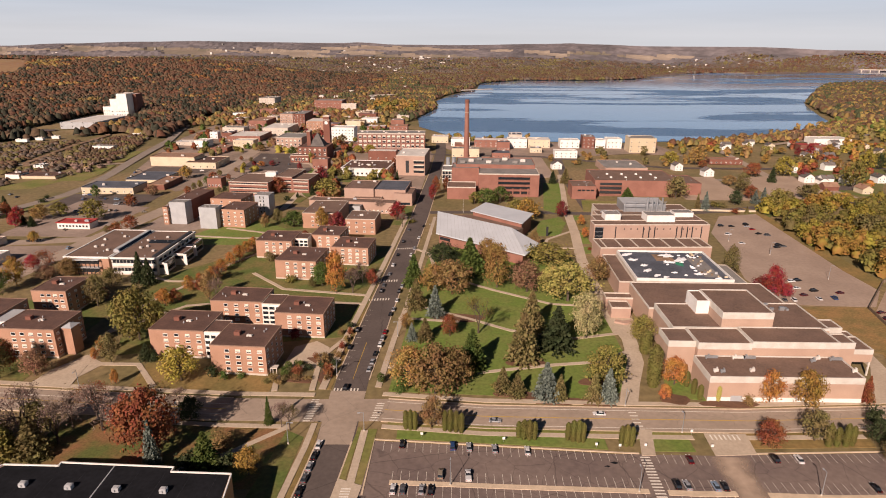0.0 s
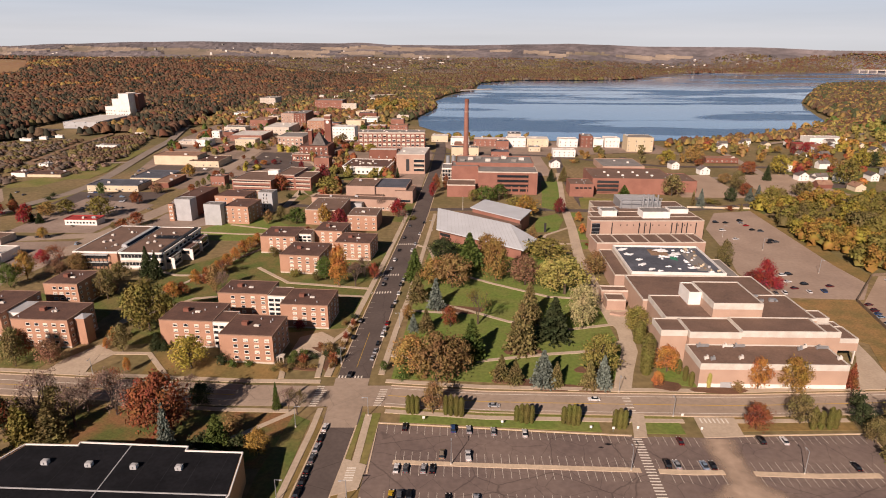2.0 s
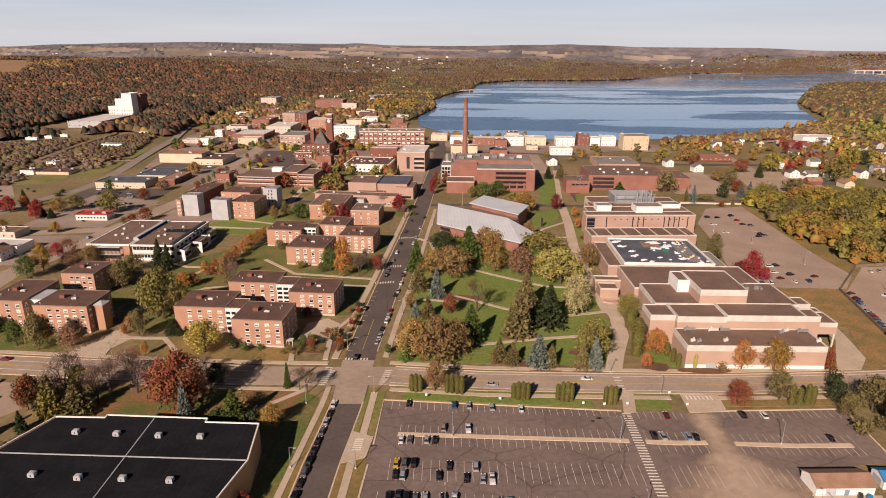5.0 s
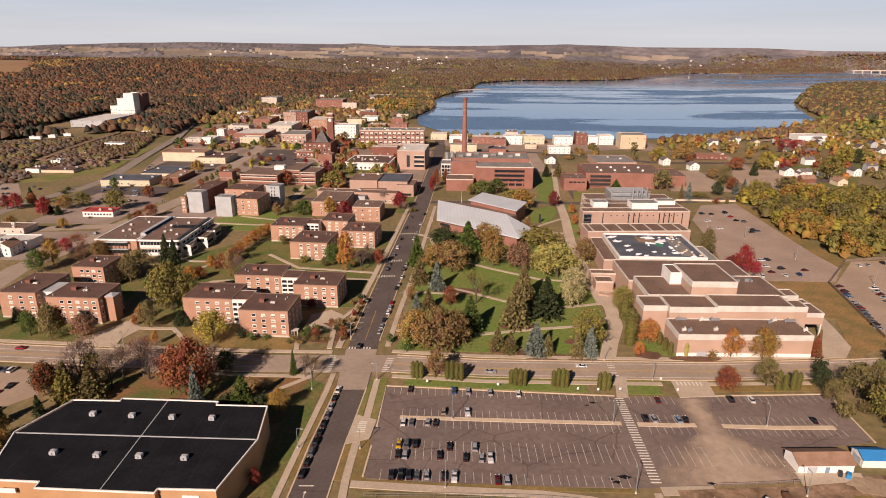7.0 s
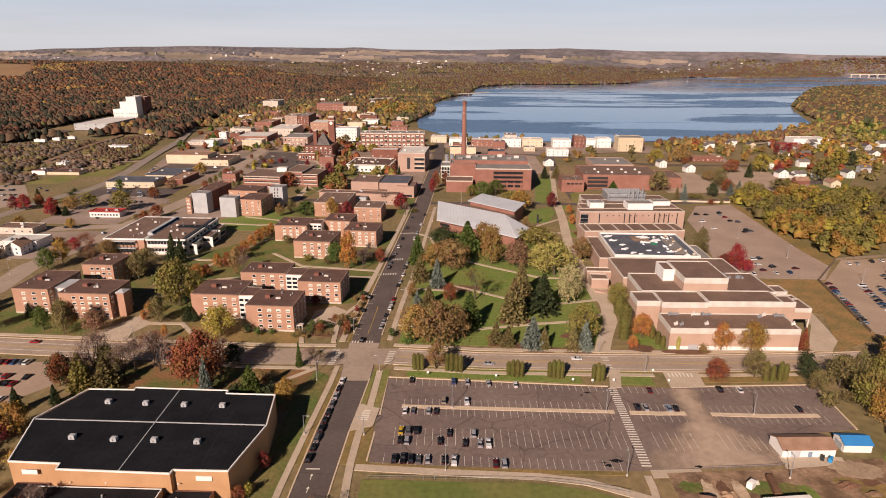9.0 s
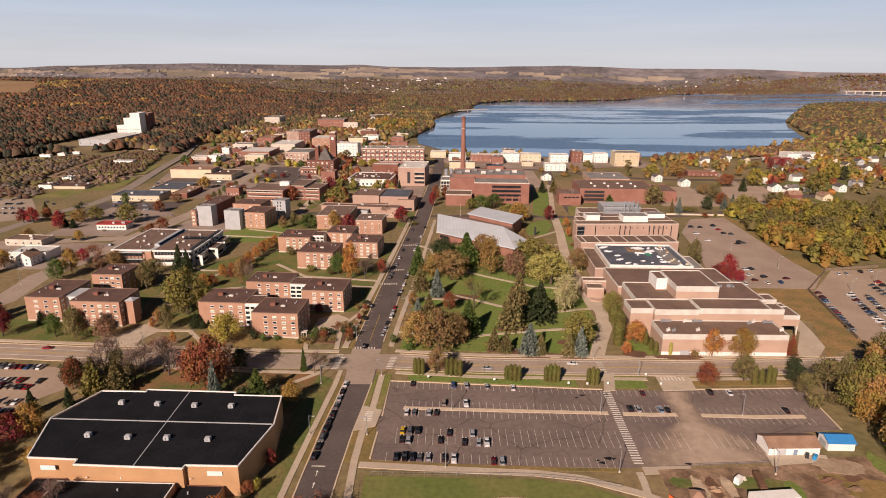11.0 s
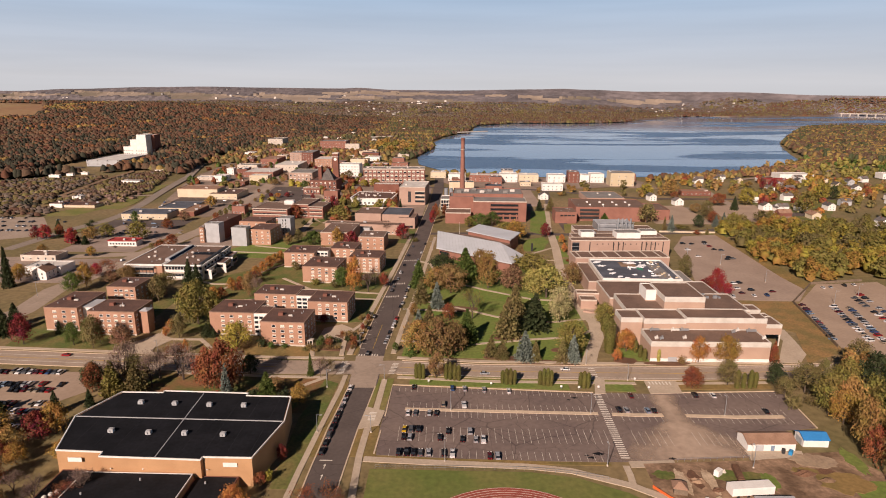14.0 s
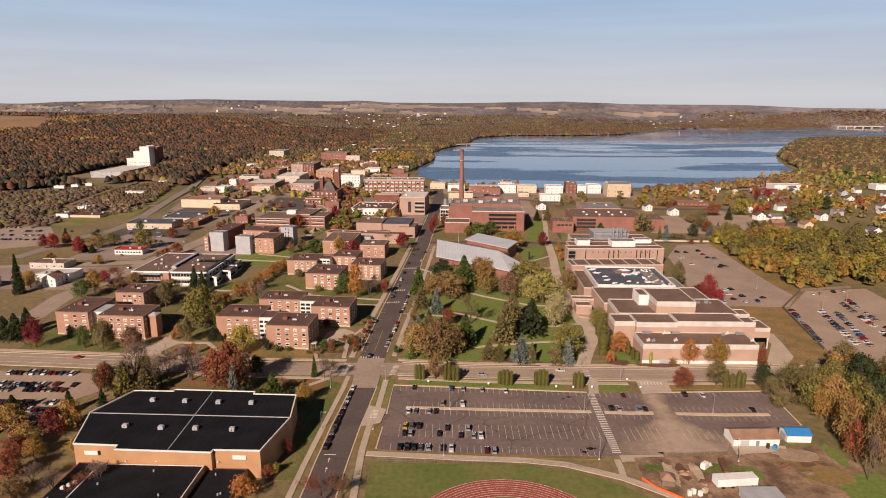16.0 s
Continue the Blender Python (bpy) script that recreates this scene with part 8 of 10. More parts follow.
EAST_STREET = [
    ('d', 'drab', 206.1, 549.2, 22.2, 19.5), ('d', 'lime', 258.0, 720.4, 17.4, 20.3), ('d', 'ochre', 290.5, 721.8, 24.2, 21.6), ('d', 'rust', 290.4, 704.1, 9.2, 10.5),
    ('d', 'rust', 323.9, 653.9, 16.0, 16.4), ('d', 'brown', 279.8, 607.2, 11.6, 15.3), ('d', 'drab', 279.5, 579.6, 20.0, 14.6), ('d', 'rust', 275.0, 551.8, 13.4, 12.6),
    ('d', 'dark', 251.1, 527.8, 14.4, 12.1), ('c', 'drab', 210.5, 508.6, 15.0, 4.5), ('c', 'blue', 216.6, 506.9, 16.8, 6.7), ('c', 'dark', 331.2, 625.4, 16.0, 8.1),
    ('c', 'blue', 270.7, 532.6, 12.4, 7.0), ('c', 'blue', 280.4, 537.1, 14.0, 6.3), ('s', 'olive', 228.6, 518.9, 6.2, 9.4), ('s', 'drab', 236.1, 519.2, 5.6, 9.4),
    ('s', 'rust', 237.6, 496.6, 6.0, 8.1), ('c', 'drab', 247.6, 497.0, 7.0, 3.3), ('d', 'olive', 271.1, 496.0, 23.2, 16.9), ('d', 'drab', 283.5, 503.8, 19.6, 12.8),
    ('d', 'orange', 296.5, 496.9, 14.6, 16.9), ('d', 'lime', 360.8, 658.5, 22.8, 20.8),
]
EAST_GARDENS = [
    ('d', 'crimson', 368.5, 635.3, 13.8, 11.7), ('d', 'red', 459.2, 788.3, 16.8, 13.0), ('d', 'crimson', 443.0, 787.5, 12.4, 7.8), ('b', 'grey', 445.7, 743.6, 16.6, 8.4),
    ('d', 'gold', 476.2, 776.5, 18.6, 15.4), ('d', 'olive', 401.2, 604.3, 28.6, 22.2), ('d', 'lime', 465.7, 684.8, 26.8, 19.3), ('d', 'drab', 327.3, 553.8, 14.0, 15.9),
    ('d', 'gold', 349.8, 533.4, 11.4, 16.2), ('d', 'crimson', 370.2, 524.1, 9.8, 6.2), ('d', 'drab', 379.1, 806.2, 9.0, 9.3), ('d', 'gold', 375.7, 732.9, 12.4, 9.7),
    ('d', 'ochre', 434.3, 808.8, 9.0, 10.6), ('d', 'orange', 381.6, 665.5, 8.8, 6.6), ('d', 'dark', 491.7, 702.5, 19.6, 11.6), ('d', 'ochre', 442.1, 700.4, 13.2, 13.9),
    ('d', 'olive', 344.2, 570.3, 11.0, 9.6), ('s', 'dark', 372.4, 852.8, 6.4, 10.5), ('d', 'rust', 349.9, 696.4, 7.8, 5.8), ('d', 'gold', 328.0, 448.8, 11.6, 11.5),
]
FIELD_EDGE = [
    ('d', 'gold', 163.3, 150.7, 16.2, 11.8), ('d', 'ochre', 159.0, 130.6, 23.3, 11.7), ('d', 'olive', 174.6, 143.8, 21.5, 13.4), ('d', 'brown', 159.8, 115.1, 28.4, 10.3),
    ('d', 'olive', 176.5, 126.8, 25.2, 12.6), ('d', 'drab', 163.4, 163.2, 16.9, 10.4), ('d', 'olive', 182.7, 180.3, 16.4, 13.2), ('d', 'dark', 196.2, 180.6, 19.2, 15.4),
    ('d', 'olive', 200.6, 164.0, 22.0, 14.5), ('d', 'drab', 171.8, 180.1, 16.4, 8.8), ('d', 'drab', 200.1, 199.6, 17.4, 14.0), ('b', 'grey', 152.8, 108.0, 19.4, 6.6),
    ('s', 'rust', 162.7, 155.5, 8.9, 4.8), ('d', 'drab', 209.8, 180.9, 21.4, 11.0), ('b', 'brown', 166.2, 108.2, 23.6, 8.3), ('d', 'gold', 216.5, 175.2, 21.6, 10.8),
    ('d', 'dark', 165.0, 180.0, 10.4, 6.5), ('s', 'drab', 158.5, 165.8, 6.6, 4.2), ('d', 'rust', 157.2, 122.5, 16.0, 8.8),
]
ARENA_WEST = [
    ('d', 'crimson', -160.0, 133.2, 12.6, 11.3), ('d', 'gold', -155.8, 137.8, 14.1, 10.2), ('c', 'dark', -164.4, 151.9, 10.7, 5.1), ('d', 'rust', -163.7, 116.8, 9.5, 10.2),
    ('d', 'gold', -157.3, 117.0, 8.4, 8.1), ('b', 'grey', -120.9, 96.7, 12.1, 11.2), ('b', 'grey', -134.6, 93.3, 10.9, 11.0), ('d', 'orange', -69.3, 92.9, 9.8, 8.1),
    ('d', 'rust', -64.4, 106.0, 5.3, 4.7), ('d', 'crimson', -61.0, 120.7, 7.2, 4.1), ('b', 'rust', -42.0, 91.9, 10.8, 16.4), ('b', 'grey', -35.8, 95.0, 6.6, 7.4),
    ('s', 'lime', -61.8, 107.7, 5.8, 3.1), ('d', 'crimson', -227.0, 223.6, 18.1, 10.6), ('c', 'dark', -246.4, 235.7, 15.3, 11.0), ('c', 'dark', -248.9, 249.1, 14.1, 8.2),
    ('c', 'dark', -252.8, 235.6, 13.6, 10.3), ('d', 'gold', -303.9, 333.3, 13.6, 13.9), ('c', 'dark', -302.8, 319.7, 28.8, 7.5), ('d', 'crimson', -373.4, 456.2, 13.3, 9.8),
    ('d', 'red', -364.6, 456.4, 14.9, 11.8), ('d', 'red', -342.3, 457.1, 11.8, 10.8), ('c', 'dark', -368.0, 480.0, 13.9, 7.1),
]
ARENA_EDGE = [
    ('d', 'gold', -180.3, 137.3, 11.5, 13.3), ('d', 'ochre', -164.7, 124.7, 11.0, 10.5), ('d', 'rust', -156.9, 102.6, 11.3, 11.5), ('b', 'grey', -145.6, 99.5, 8.9, 9.4),
    ('d', 'gold', -142.4, 121.1, 7.3, 8.3), ('c', 'dark', -189.0, 151.4, 8.1, 7.0), ('b', 'rust', -124.0, 93.5, 8.7, 11.0), ('d', 'brown', -148.1, 91.5, 7.6, 10.9),
    ('b', 'grey', -151.0, 173.8, 14.3, 12.6), ('d', 'drab', -144.5, 179.9, 15.2, 12.9), ('b', 'grey', -136.5, 186.3, 14.9, 13.1), ('b', 'rust', -130.3, 191.6, 15.1, 12.3),
    ('d', 'dark', -160.2, 173.6, 14.3, 11.1),
]
COURT_BEDS = [
    ('s', 'rust', -47.3, 263.7, 4.6, 4.0), ('s', 'brown', -48.0, 256.3, 4.2, 3.9), ('s', 'rust', -48.7, 249.1, 4.4, 3.9), ('s', 'brown', -49.2, 241.0, 4.3, 3.8),
    ('s', 'dark', -49.6, 233.2, 4.2, 3.7), ('s', 'rust', -50.1, 225.8, 4.2, 3.6), ('s', 'brown', -50.4, 221.1, 3.5, 3.0), ('s', 'brown', -55.1, 238.9, 4.6, 3.7),
    ('s', 'dark', -54.7, 230.6, 4.8, 3.6), ('s', 'rust', -58.6, 239.4, 3.7, 3.2), ('s', 'dark', -60.2, 229.2, 4.2, 3.6), ('s', 'green', -65.0, 232.2, 3.9, 4.2),
    ('d', 'green', -68.4, 229.0, 4.5, 3.6), ('s', 'drab', -68.2, 221.8, 2.9, 4.6), ('s', 'brown', -63.7, 220.8, 2.9, 4.5), ('s', 'brown', -58.6, 220.9, 2.6, 4.0),
    ('s', 'drab', -74.8, 218.2, 2.9, 4.0), ('s', 'brown', -69.7, 217.2, 2.9, 4.0), ('s', 'dark', -48.3, 271.4, 4.0, 4.1), ('d', 'crimson', -72.6, 257.1, 6.4, 5.1),
    ('s', 'brown', -52.1, 263.6, 3.9, 3.5),
]
LOT_EAST = [
    ('d', 'dark', 152.5, 183.6, 10.0, 8.9), ('d', 'drab', 150.9, 173.0, 10.8, 8.5), ('s', 'drab', 148.4, 162.1, 8.8, 6.8), 
    ('d', 'drab', 162.4, 177.8, 15.5, 13.3), ('d', 'olive', 161.9, 159.3, 19.7, 12.9), ('d', 'ochre', 166.8, 153.4, 21.2, 14.1),
    ('d', 'olive', 173.9, 151.1, 22.3, 14.0), ('d', 'dark', 178.9, 144.1, 25.6, 13.6), 
    ('s', 'dark', 158.8, 196.3, 8.5, 7.1),
]

DORM_FRINGE = [
    ('d', 'russet', -239.5, 332.3, 9, 12), ('d', 'brown', -227.9, 338.4, 8, 10), ('d', 'russet', -188.1, 300.2, 9, 8), ('d', 'rust', -162.5, 284.3, 6, 6),
    ('d', 'orange', -158.6, 303.0, 5, 5), ('d', 'rust', -141.7, 316.6, 7, 7), ('d', 'brown', -137.1, 331.9, 7, 6), ('d', 'drab', -116.4, 366.5, 7, 7),
    ('d', 'drab', -78.6, 322.6, 7, 6), ('d', 'ochre', -335.2, 405.7, 9, 9), ('d', 'gold', -291.9, 400.8, 9, 8),
    ('d', 'russet', -58.8, 341.0, 6, 6), ('d', 'rust', -105.2, 418.0, 6, 6),
]
for grove in (PARK_SOUTH, PARK_NORTH, HALL_SIDE, LOT_HEDGE, ARENA_NORTH, DORM_YARD, WALK_MAPLES, WEST_STREET, TOWN_NEAR, TOWN_WEST, DINING_TREES, WEST_LOTS, EAST_STREET, EAST_GARDENS, FIELD_EDGE, ARENA_WEST, ARENA_EDGE, COURT_BEDS, LOT_EAST, DORM_FRINGE):
    for row in grove:
        tree(*row)

# ---- woods and garden trees too many to count ----


# ---- closed woods seen from afar: every crown a lumpy dome of its own ----
def crown_mat(name, base):
    """A crown of many leaves: a tone of its own for each tree, broken by boughs."""
    m = bpy.data.materials.new(name)
    m.use_nodes = True
    nt = m.node_tree
    b = nt.nodes["Principled BSDF"]
    b.inputs["Roughness"].default_value = 0.9
    b.inputs["Specular IOR Level"].default_value = 0.08
    geo = nt.nodes.new("ShaderNodeNewGeometry")
    boughs = nt.nodes.new("ShaderNodeTexNoise")
    boughs.inputs["Scale"].default_value, boughs.inputs["Detail"].default_value = 0.6, 4
    nt.links.new(geo.outputs["Position"], boughs.inputs["Vector"])
    broken = nt.nodes.new("ShaderNodeMapRange")
    broken.inputs["From Min"].default_value, broken.inputs["From Max"].default_value = 0.3, 0.7
    broken.inputs["To Min"].default_value, broken.inputs["To Max"].default_value = 0.7, 1.3
    nt.links.new(boughs.outputs["Fac"], broken.inputs["Value"])
    own = nt.nodes.new("ShaderNodeMapRange")
    own.inputs["To Min"].default_value, own.inputs["To Max"].default_value = 0.87, 1.13
    nt.links.new(geo.outputs["Random Per Island"], own.inputs["Value"])
    both = nt.nodes.new("ShaderNodeMath")
    both.operation = "MULTIPLY"
    nt.links.new(broken.outputs["Result"], both.inputs[0])
    nt.links.new(own.outputs["Result"], both.inputs[1])
    turn = nt.nodes.new("ShaderNodeMapRange")
    turn.inputs["To Min"].default_value, turn.inputs["To Max"].default_value = 0.488, 0.512
    nt.links.new(geo.outputs["Random Per Island"], turn.inputs["Value"])
    hsv = nt.nodes.new("ShaderNodeHueSaturation")
    hsv.inputs["Color"].default_value = (*base, 1)
    nt.links.new(both.outputs[0], hsv.inputs["Value"])
    nt.links.new(turn.outputs["Result"], hsv.inputs["Hue"])
    nt.links.new(hsv.outputs["Color"], b.inputs["Base Color"])
    return m


# leaf colours made greyer and bluer: distance haze is painted into these tones
HAZED_CROWN_TONE = {"russet": (0.104, 0.061, 0.041), "brown": (0.110, 0.076, 0.048), "rust": (0.125, 0.063, 0.038), "gold": (0.235, 0.160, 0.056), "olive": (0.135, 0.112, 0.047), "green": (0.058, 0.066, 0.033),
              "dark": (0.042, 0.042, 0.030), "grey": (0.122, 0.096, 0.078), "orange": (0.19, 0.092, 0.04), "lime": (0.21, 0.17, 0.068), "crimson": (0.16, 0.05, 0.042)}
CROWN = {k: crown_mat("crowns_" + k, c) for k, c in HAZED_CROWN_TONE.items()}


def dome_shapes(n, seed):
    rng = np.random.default_rng(seed)
    shapes = []
    for _ in range(n):
        v = [(rng.normal() * 0.06, rng.normal() * 0.06, 1.0)]
        for count, rad, z in ((5, 0.29, 0.90), (7, 0.50, 0.60), (6, 0.46, 0.16)):
            off = rng.uniform(0, 6.28)
            for i in range(count):
                a, k = off + i * 2 * math.pi / count, rng.uniform(0.68, 1.3)
                v.append((rad * k * math.cos(a), rad * k * math.sin(a), z + rng.normal() * 0.075))
        shapes.append(v)
    return np.array(shapes)


DOME_F = [(0, 1 + i, 1 + (i + 1) % 5) for i in range(5)]
for n0, a0, n1, b0 in ((5, 1, 7, 6), (7, 6, 6, 13)):
    i = j = 0
    while i < n0 or j < n1:
        if j >= n1 or (i < n0 and (i + 0.5) / n0 <= (j + 0.5) / n1):
            DOME_F.append((a0 + i % n0, b0 + j % n1, a0 + (i + 1) % n0))
            i += 1
        else:
            DOME_F.append((a0 + i % n0, b0 + j % n1, b0 + (j + 1) % n1))
            j += 1
DOME_F = np.array(DOME_F)
DOMES = dome_shapes(16, 77)


# leaner domes for the close woods farther off
LEAN_F = np.array([(0, 1 + i, 1 + (i + 1) % 4) for i in range(4)] + [(1, 5, 6), (1, 6, 2), (2, 6, 7), (2, 7, 8), (2, 8, 3), (3, 8, 9), (3, 9, 4), (4, 9, 10), (4, 10, 5), (4, 5, 1)])


def lean_shapes(n, seed):
    rng = np.random.default_rng(seed)
    shapes = []
    for _ in range(n):
        v = [(rng.normal() * 0.1, rng.normal() * 0.1, 1.0)]
        for count, rad, z in ((4, 0.30, 0.84), (6, 0.54, 0.30)):
            for i in range(count):
                a, k = (i + (0.35 if count == 4 else -0.1)) * 2 * math.pi / count + rng.normal() * 0.15, rng.uniform(0.65, 1.3)
                v.append((rad * k * math.cos(a), rad * k * math.sin(a), z + rng.normal() * 0.1))
        shapes.append(v)
    return np.array(shapes)


LEAN = lean_shapes(24, 78)


def in_poly(x, y, poly):
    hit = np.zeros(len(x), bool)
    for (x0, y0), (x1, y1) in zip(poly, poly[1:] + poly[:1]):
        if y0 != y1:
            hit ^= ((y0 > y) != (y1 > y)) & (x < (x1 - x0) * (y - y0) / (y1 - y0) + x0)
    return hit


def woods(name, label, poly, count, h, w, palette, clumps, seed, avoid=()):
    """One mesh of many trees over a polygon; each tree has a few lobes of leaf clumps and a colour of the palette."""
    rng = np.random.default_rng(seed)
    xs, ys = [p[0] for p in poly], [p[1] for p in poly]
    verts, faces, mats = [], [], []
    off = placed = tries = 0
    while placed < count and tries < count * 12:
        tries += 1
        x, y = rng.uniform(min(xs), max(xs)), rng.uniform(min(ys), max(ys))
        if not inside(x, y, poly) or inside(x, y, LAKE):
            continue
        if any(ax0 < x < ax1 and ay0 < y < ay1 for ax0, ay0, ax1, ay1 in avoid):
            continue
        placed += 1
        hh, ww = h * rng.uniform(0.65, 1.25), w * rng.uniform(0.7, 1.3)
        nl = 5
        lobes = np.stack([rng.uniform(-0.26, 0.26, nl), rng.uniform(-0.26, 0.26, nl), rng.uniform(0.22 if h > 8 else 0.06, 0.78 if h > 8 else 0.6, nl)], 1)
        pick = lobes[rng.integers(0, nl, clumps)]
        d = rng.normal(size=(clumps, 3))
        d /= np.linalg.norm(d, axis=1)[:, None]
        d[:, 2] = np.where(d[:, 2] < -0.3, -d[:, 2], d[:, 2])
        p = pick + d * rng.uniform(0.15, 0.27, clumps)[:, None]
        p *= (ww, ww, hh)
        p = p + np.array((x, y, ground_z(x, y)))
        v, f = quads_mesh("w", p, ww * (0.5 if clumps > 95 else 0.44) / math.sqrt(clumps / 6), rng, 0.8, d)
        fill = 0.55 if clumps > 95 else 0.74
        core = DOMES[rng.integers(0, len(DOMES))] * (ww * fill, ww * fill, hh * (fill + 0.1)) + np.array((x, y, ground_z(x, y)))
        verts += [v, core]
        faces += [f + off, DOME_F + off + len(v)]
        off += len(v) + len(core)
        n1 = noise.noise(Vector((x / 210, y / 210, seed)))
        ci = int(abs(rng.normal() * 0.8 + (n1 + 0.5) * len(palette))) % len(palette)
        mats += [np.full(len(f), ci), np.full(len(DOME_F), ci)]
    me = from_mixed(name, np.concatenate(verts), faces)
    for c in palette:
        me.materials.append(LEAF[c])
    me.polygons.foreach_set("material_index", np.concatenate(mats).astype(np.int32))
    ob = new(name, me)
    return tagged(ob, label, "woods", "", "stuff")


MIXED = ["green", "olive", "yellow", "olive", "drab", "ochre", "brown", "brown", "russet"]


def forest(label, poly, step, h, w, palette, seed, avoid=(), clearings=(), grain=170.0, gap=0.06):
    """One mesh of many crowns standing close together over a polygon."""
    rng = np.random.default_rng(seed)
    xs, ys = [p[0] for p in poly], [p[1] for p in poly]
    gx, gy = np.meshgrid(np.arange(float(min(xs)), max(xs), step), np.arange(float(min(ys)), max(ys), step * 0.92))
    gx[1::2] += step / 2
    x = gx.ravel() + rng.uniform(-0.42, 0.42, gx.size) * step
    y = gy.ravel() + rng.uniform(-0.42, 0.42, gx.size) * step
    ok = in_poly(x, y, poly) & ~in_poly(x, y, LAKE) & (np.abs(x) < 0.80 * (y + 120) + 60) & (rng.uniform(0, 1, len(x)) > gap)
    for hole in clearings:
        ok &= ~in_poly(x, y, hole)
    for a0, b0, a1, b1 in avoid:
        ok &= ~((x > a0) & (x < a1) & (y > b0) & (y < b1))
    x, y = x[ok], y[ok]
    n = len(x)
    ci = np.empty(n, int)
    z = np.empty(n)
    for i in range(n):
        stand = noise.fractal(Vector((x[i] / grain, y[i] / grain * 1.6, seed)), 0.8, 2.0, 3) * 0.62 + 0.5
        ci[i] = int((stand + rng.normal() * 0.028) * len(palette)) % len(palette)
        z[i] = ground_z(x[i], y[i])
    spiry = np.isin(ci, [k for k, c in enumerate(palette) if c in ("dark", "green")])
    ww = w * rng.uniform(0.7, 1.35, n) * np.where(spiry, 0.75, 1)
    hh = h * rng.uniform(0.7, 1.2, n) * np.where(spiry, 1.12, 1)
    shape = LEAN[rng.integers(0, len(LEAN), n)]
    t = rng.uniform(0, 6.28, n)
    c, s = np.cos(t)[:, None], np.sin(t)[:, None]
    v = np.stack([(shape[:, :, 0] * c - shape[:, :, 1] * s) * ww[:, None] + x[:, None], (shape[:, :, 0] * s + shape[:, :, 1] * c) * ww[:, None] + y[:, None], shape[:, :, 2] * hh[:, None] + z[:, None]], 2)
    f = (LEAN_F[None] + (np.arange(n) * LEAN.shape[1])[:, None, None]).reshape(-1, 3)
    me = from_arrays("woods", v.reshape(-1, 3), f)
    for p in palette:
        me.materials.append(CROWN[p])
    me.polygons.foreach_set("material_index", np.repeat(ci, len(LEAN_F)).astype(np.int32))
    return tagged(new("woods", me), label, "woods", "", "stuff")


UPLAND = ["gold", "brown", "russet", "dark", "russet", "brown", "rust", "russet", "brown", "dark", "rust", "orange", "gold", "olive"]
LOWER = ["gold", "olive", "brown", "dark", "rust", "russet", "dark", "brown", "russet", "dark", "rust", "orange", "gold"]
SHORE = ["olive", "brown", "gold", "olive", "russet", "green", "brown", "olive", "rust", "lime"]
PLAIN = ["grey", "brown", "russet", "grey", "olive", "brown", "dark", "russet"]
MILL_YARD = ((-705, 905, -570, 1190), (-700, 1178, -610, 1235), (-695, 1355, -650, 1390), (-540, 690, -500, 935))
OFFICES = ((-300, 1290, -195, 1375), (-436, 1360, -392, 1432))
forest("close russet woods on the western ridge", [(-700, 1460), (-420, 1500), (-250, 1760), (-230, 2300), (-320, 2950), (-700, 2750), (-1100, 2520), (-2600, 2480), (-2700, 1800), (-1500, 1350), (-1050, 1320)], 9.4, 13, 15, UPLAND, 19, OFFICES, (PLOUGHED,))
forest("dark mixed woods below the ridge", [(-430, 900), (-480, 1180), (-430, 1500), (-700, 1462), (-1050, 1330), (-1500, 1360), (-1400, 900), (-720, 800), (-520, 960)], 8.6, 14, 13.5, LOWER, 20, MILL_YARD + OFFICES, grain=120)
forest("woods and gardens beyond the town", [(-225, 1400), (-240, 1750), (-120, 2060), (-110, 2400), (-200, 2900), (-330, 2950), (-240, 2300), (-260, 1760), (-430, 1500), (-470, 1250)], 9.5, 12, 12, SHORE + ["orange"], 23, OFFICES, grain=90, gap=0.15)
forest("trees on the near lake shore", [(-80, 1130), (-70, 1190), (-38, 1395), (-50, 1580), (-20, 1760), (70, 2046), (-120, 2060), (-240, 1750), (-225, 1400), (-180, 1230), (-120, 1200)], 8.5, 12, 11, SHORE, 17, ((-260, 1600, -140, 1700),), gap=0.12)
forest("wooded headland in the lake", [(745, 1200), (830, 1440), (895, 1590), (1036, 1820), (1220, 2110), (1372, 2320), (1450, 2375), (1580, 2410), (1750, 2405), (2100, 2380), (2300, 2300), (1800, 1500), (1250, 1000), (900, 1000)], 9, 15, 15, ["olive", "brown", "olive", "russet", "brown", "gold", "olive", "green", "rust", "brown"], 15, grain=70, gap=0.03)
forest("woods of the far shore", [(60, 2050), (110, 2390), (260, 2590), (560, 2615), (770, 2725), (860, 2870), (1000, 3095), (1215, 3360), (1380, 3458), (1675, 3424), (1856, 3503), (2061, 3555), (2229, 3620), (2420, 3880), (2500, 4040), (2300, 4080), (1200, 3800), (400, 3300), (-200, 2900), (-110, 2400), (-100, 2060)], 12.5, 14, 17, ["russet", "rust", "brown", "russet", "olive", "brown", "grey", "russet", "rust"], 18, grain=110)
forest("far woods on the plain", [(-2500, 2900), (-700, 2800), (-330, 2950), (-200, 2900), (400, 3300), (1200, 3800), (2100, 4050), (1900, 4250), (0, 3900), (-1300, 3700), (-2600, 3100)], 17, 12, 19, PLAIN, 24, grain=240, gap=0.22)
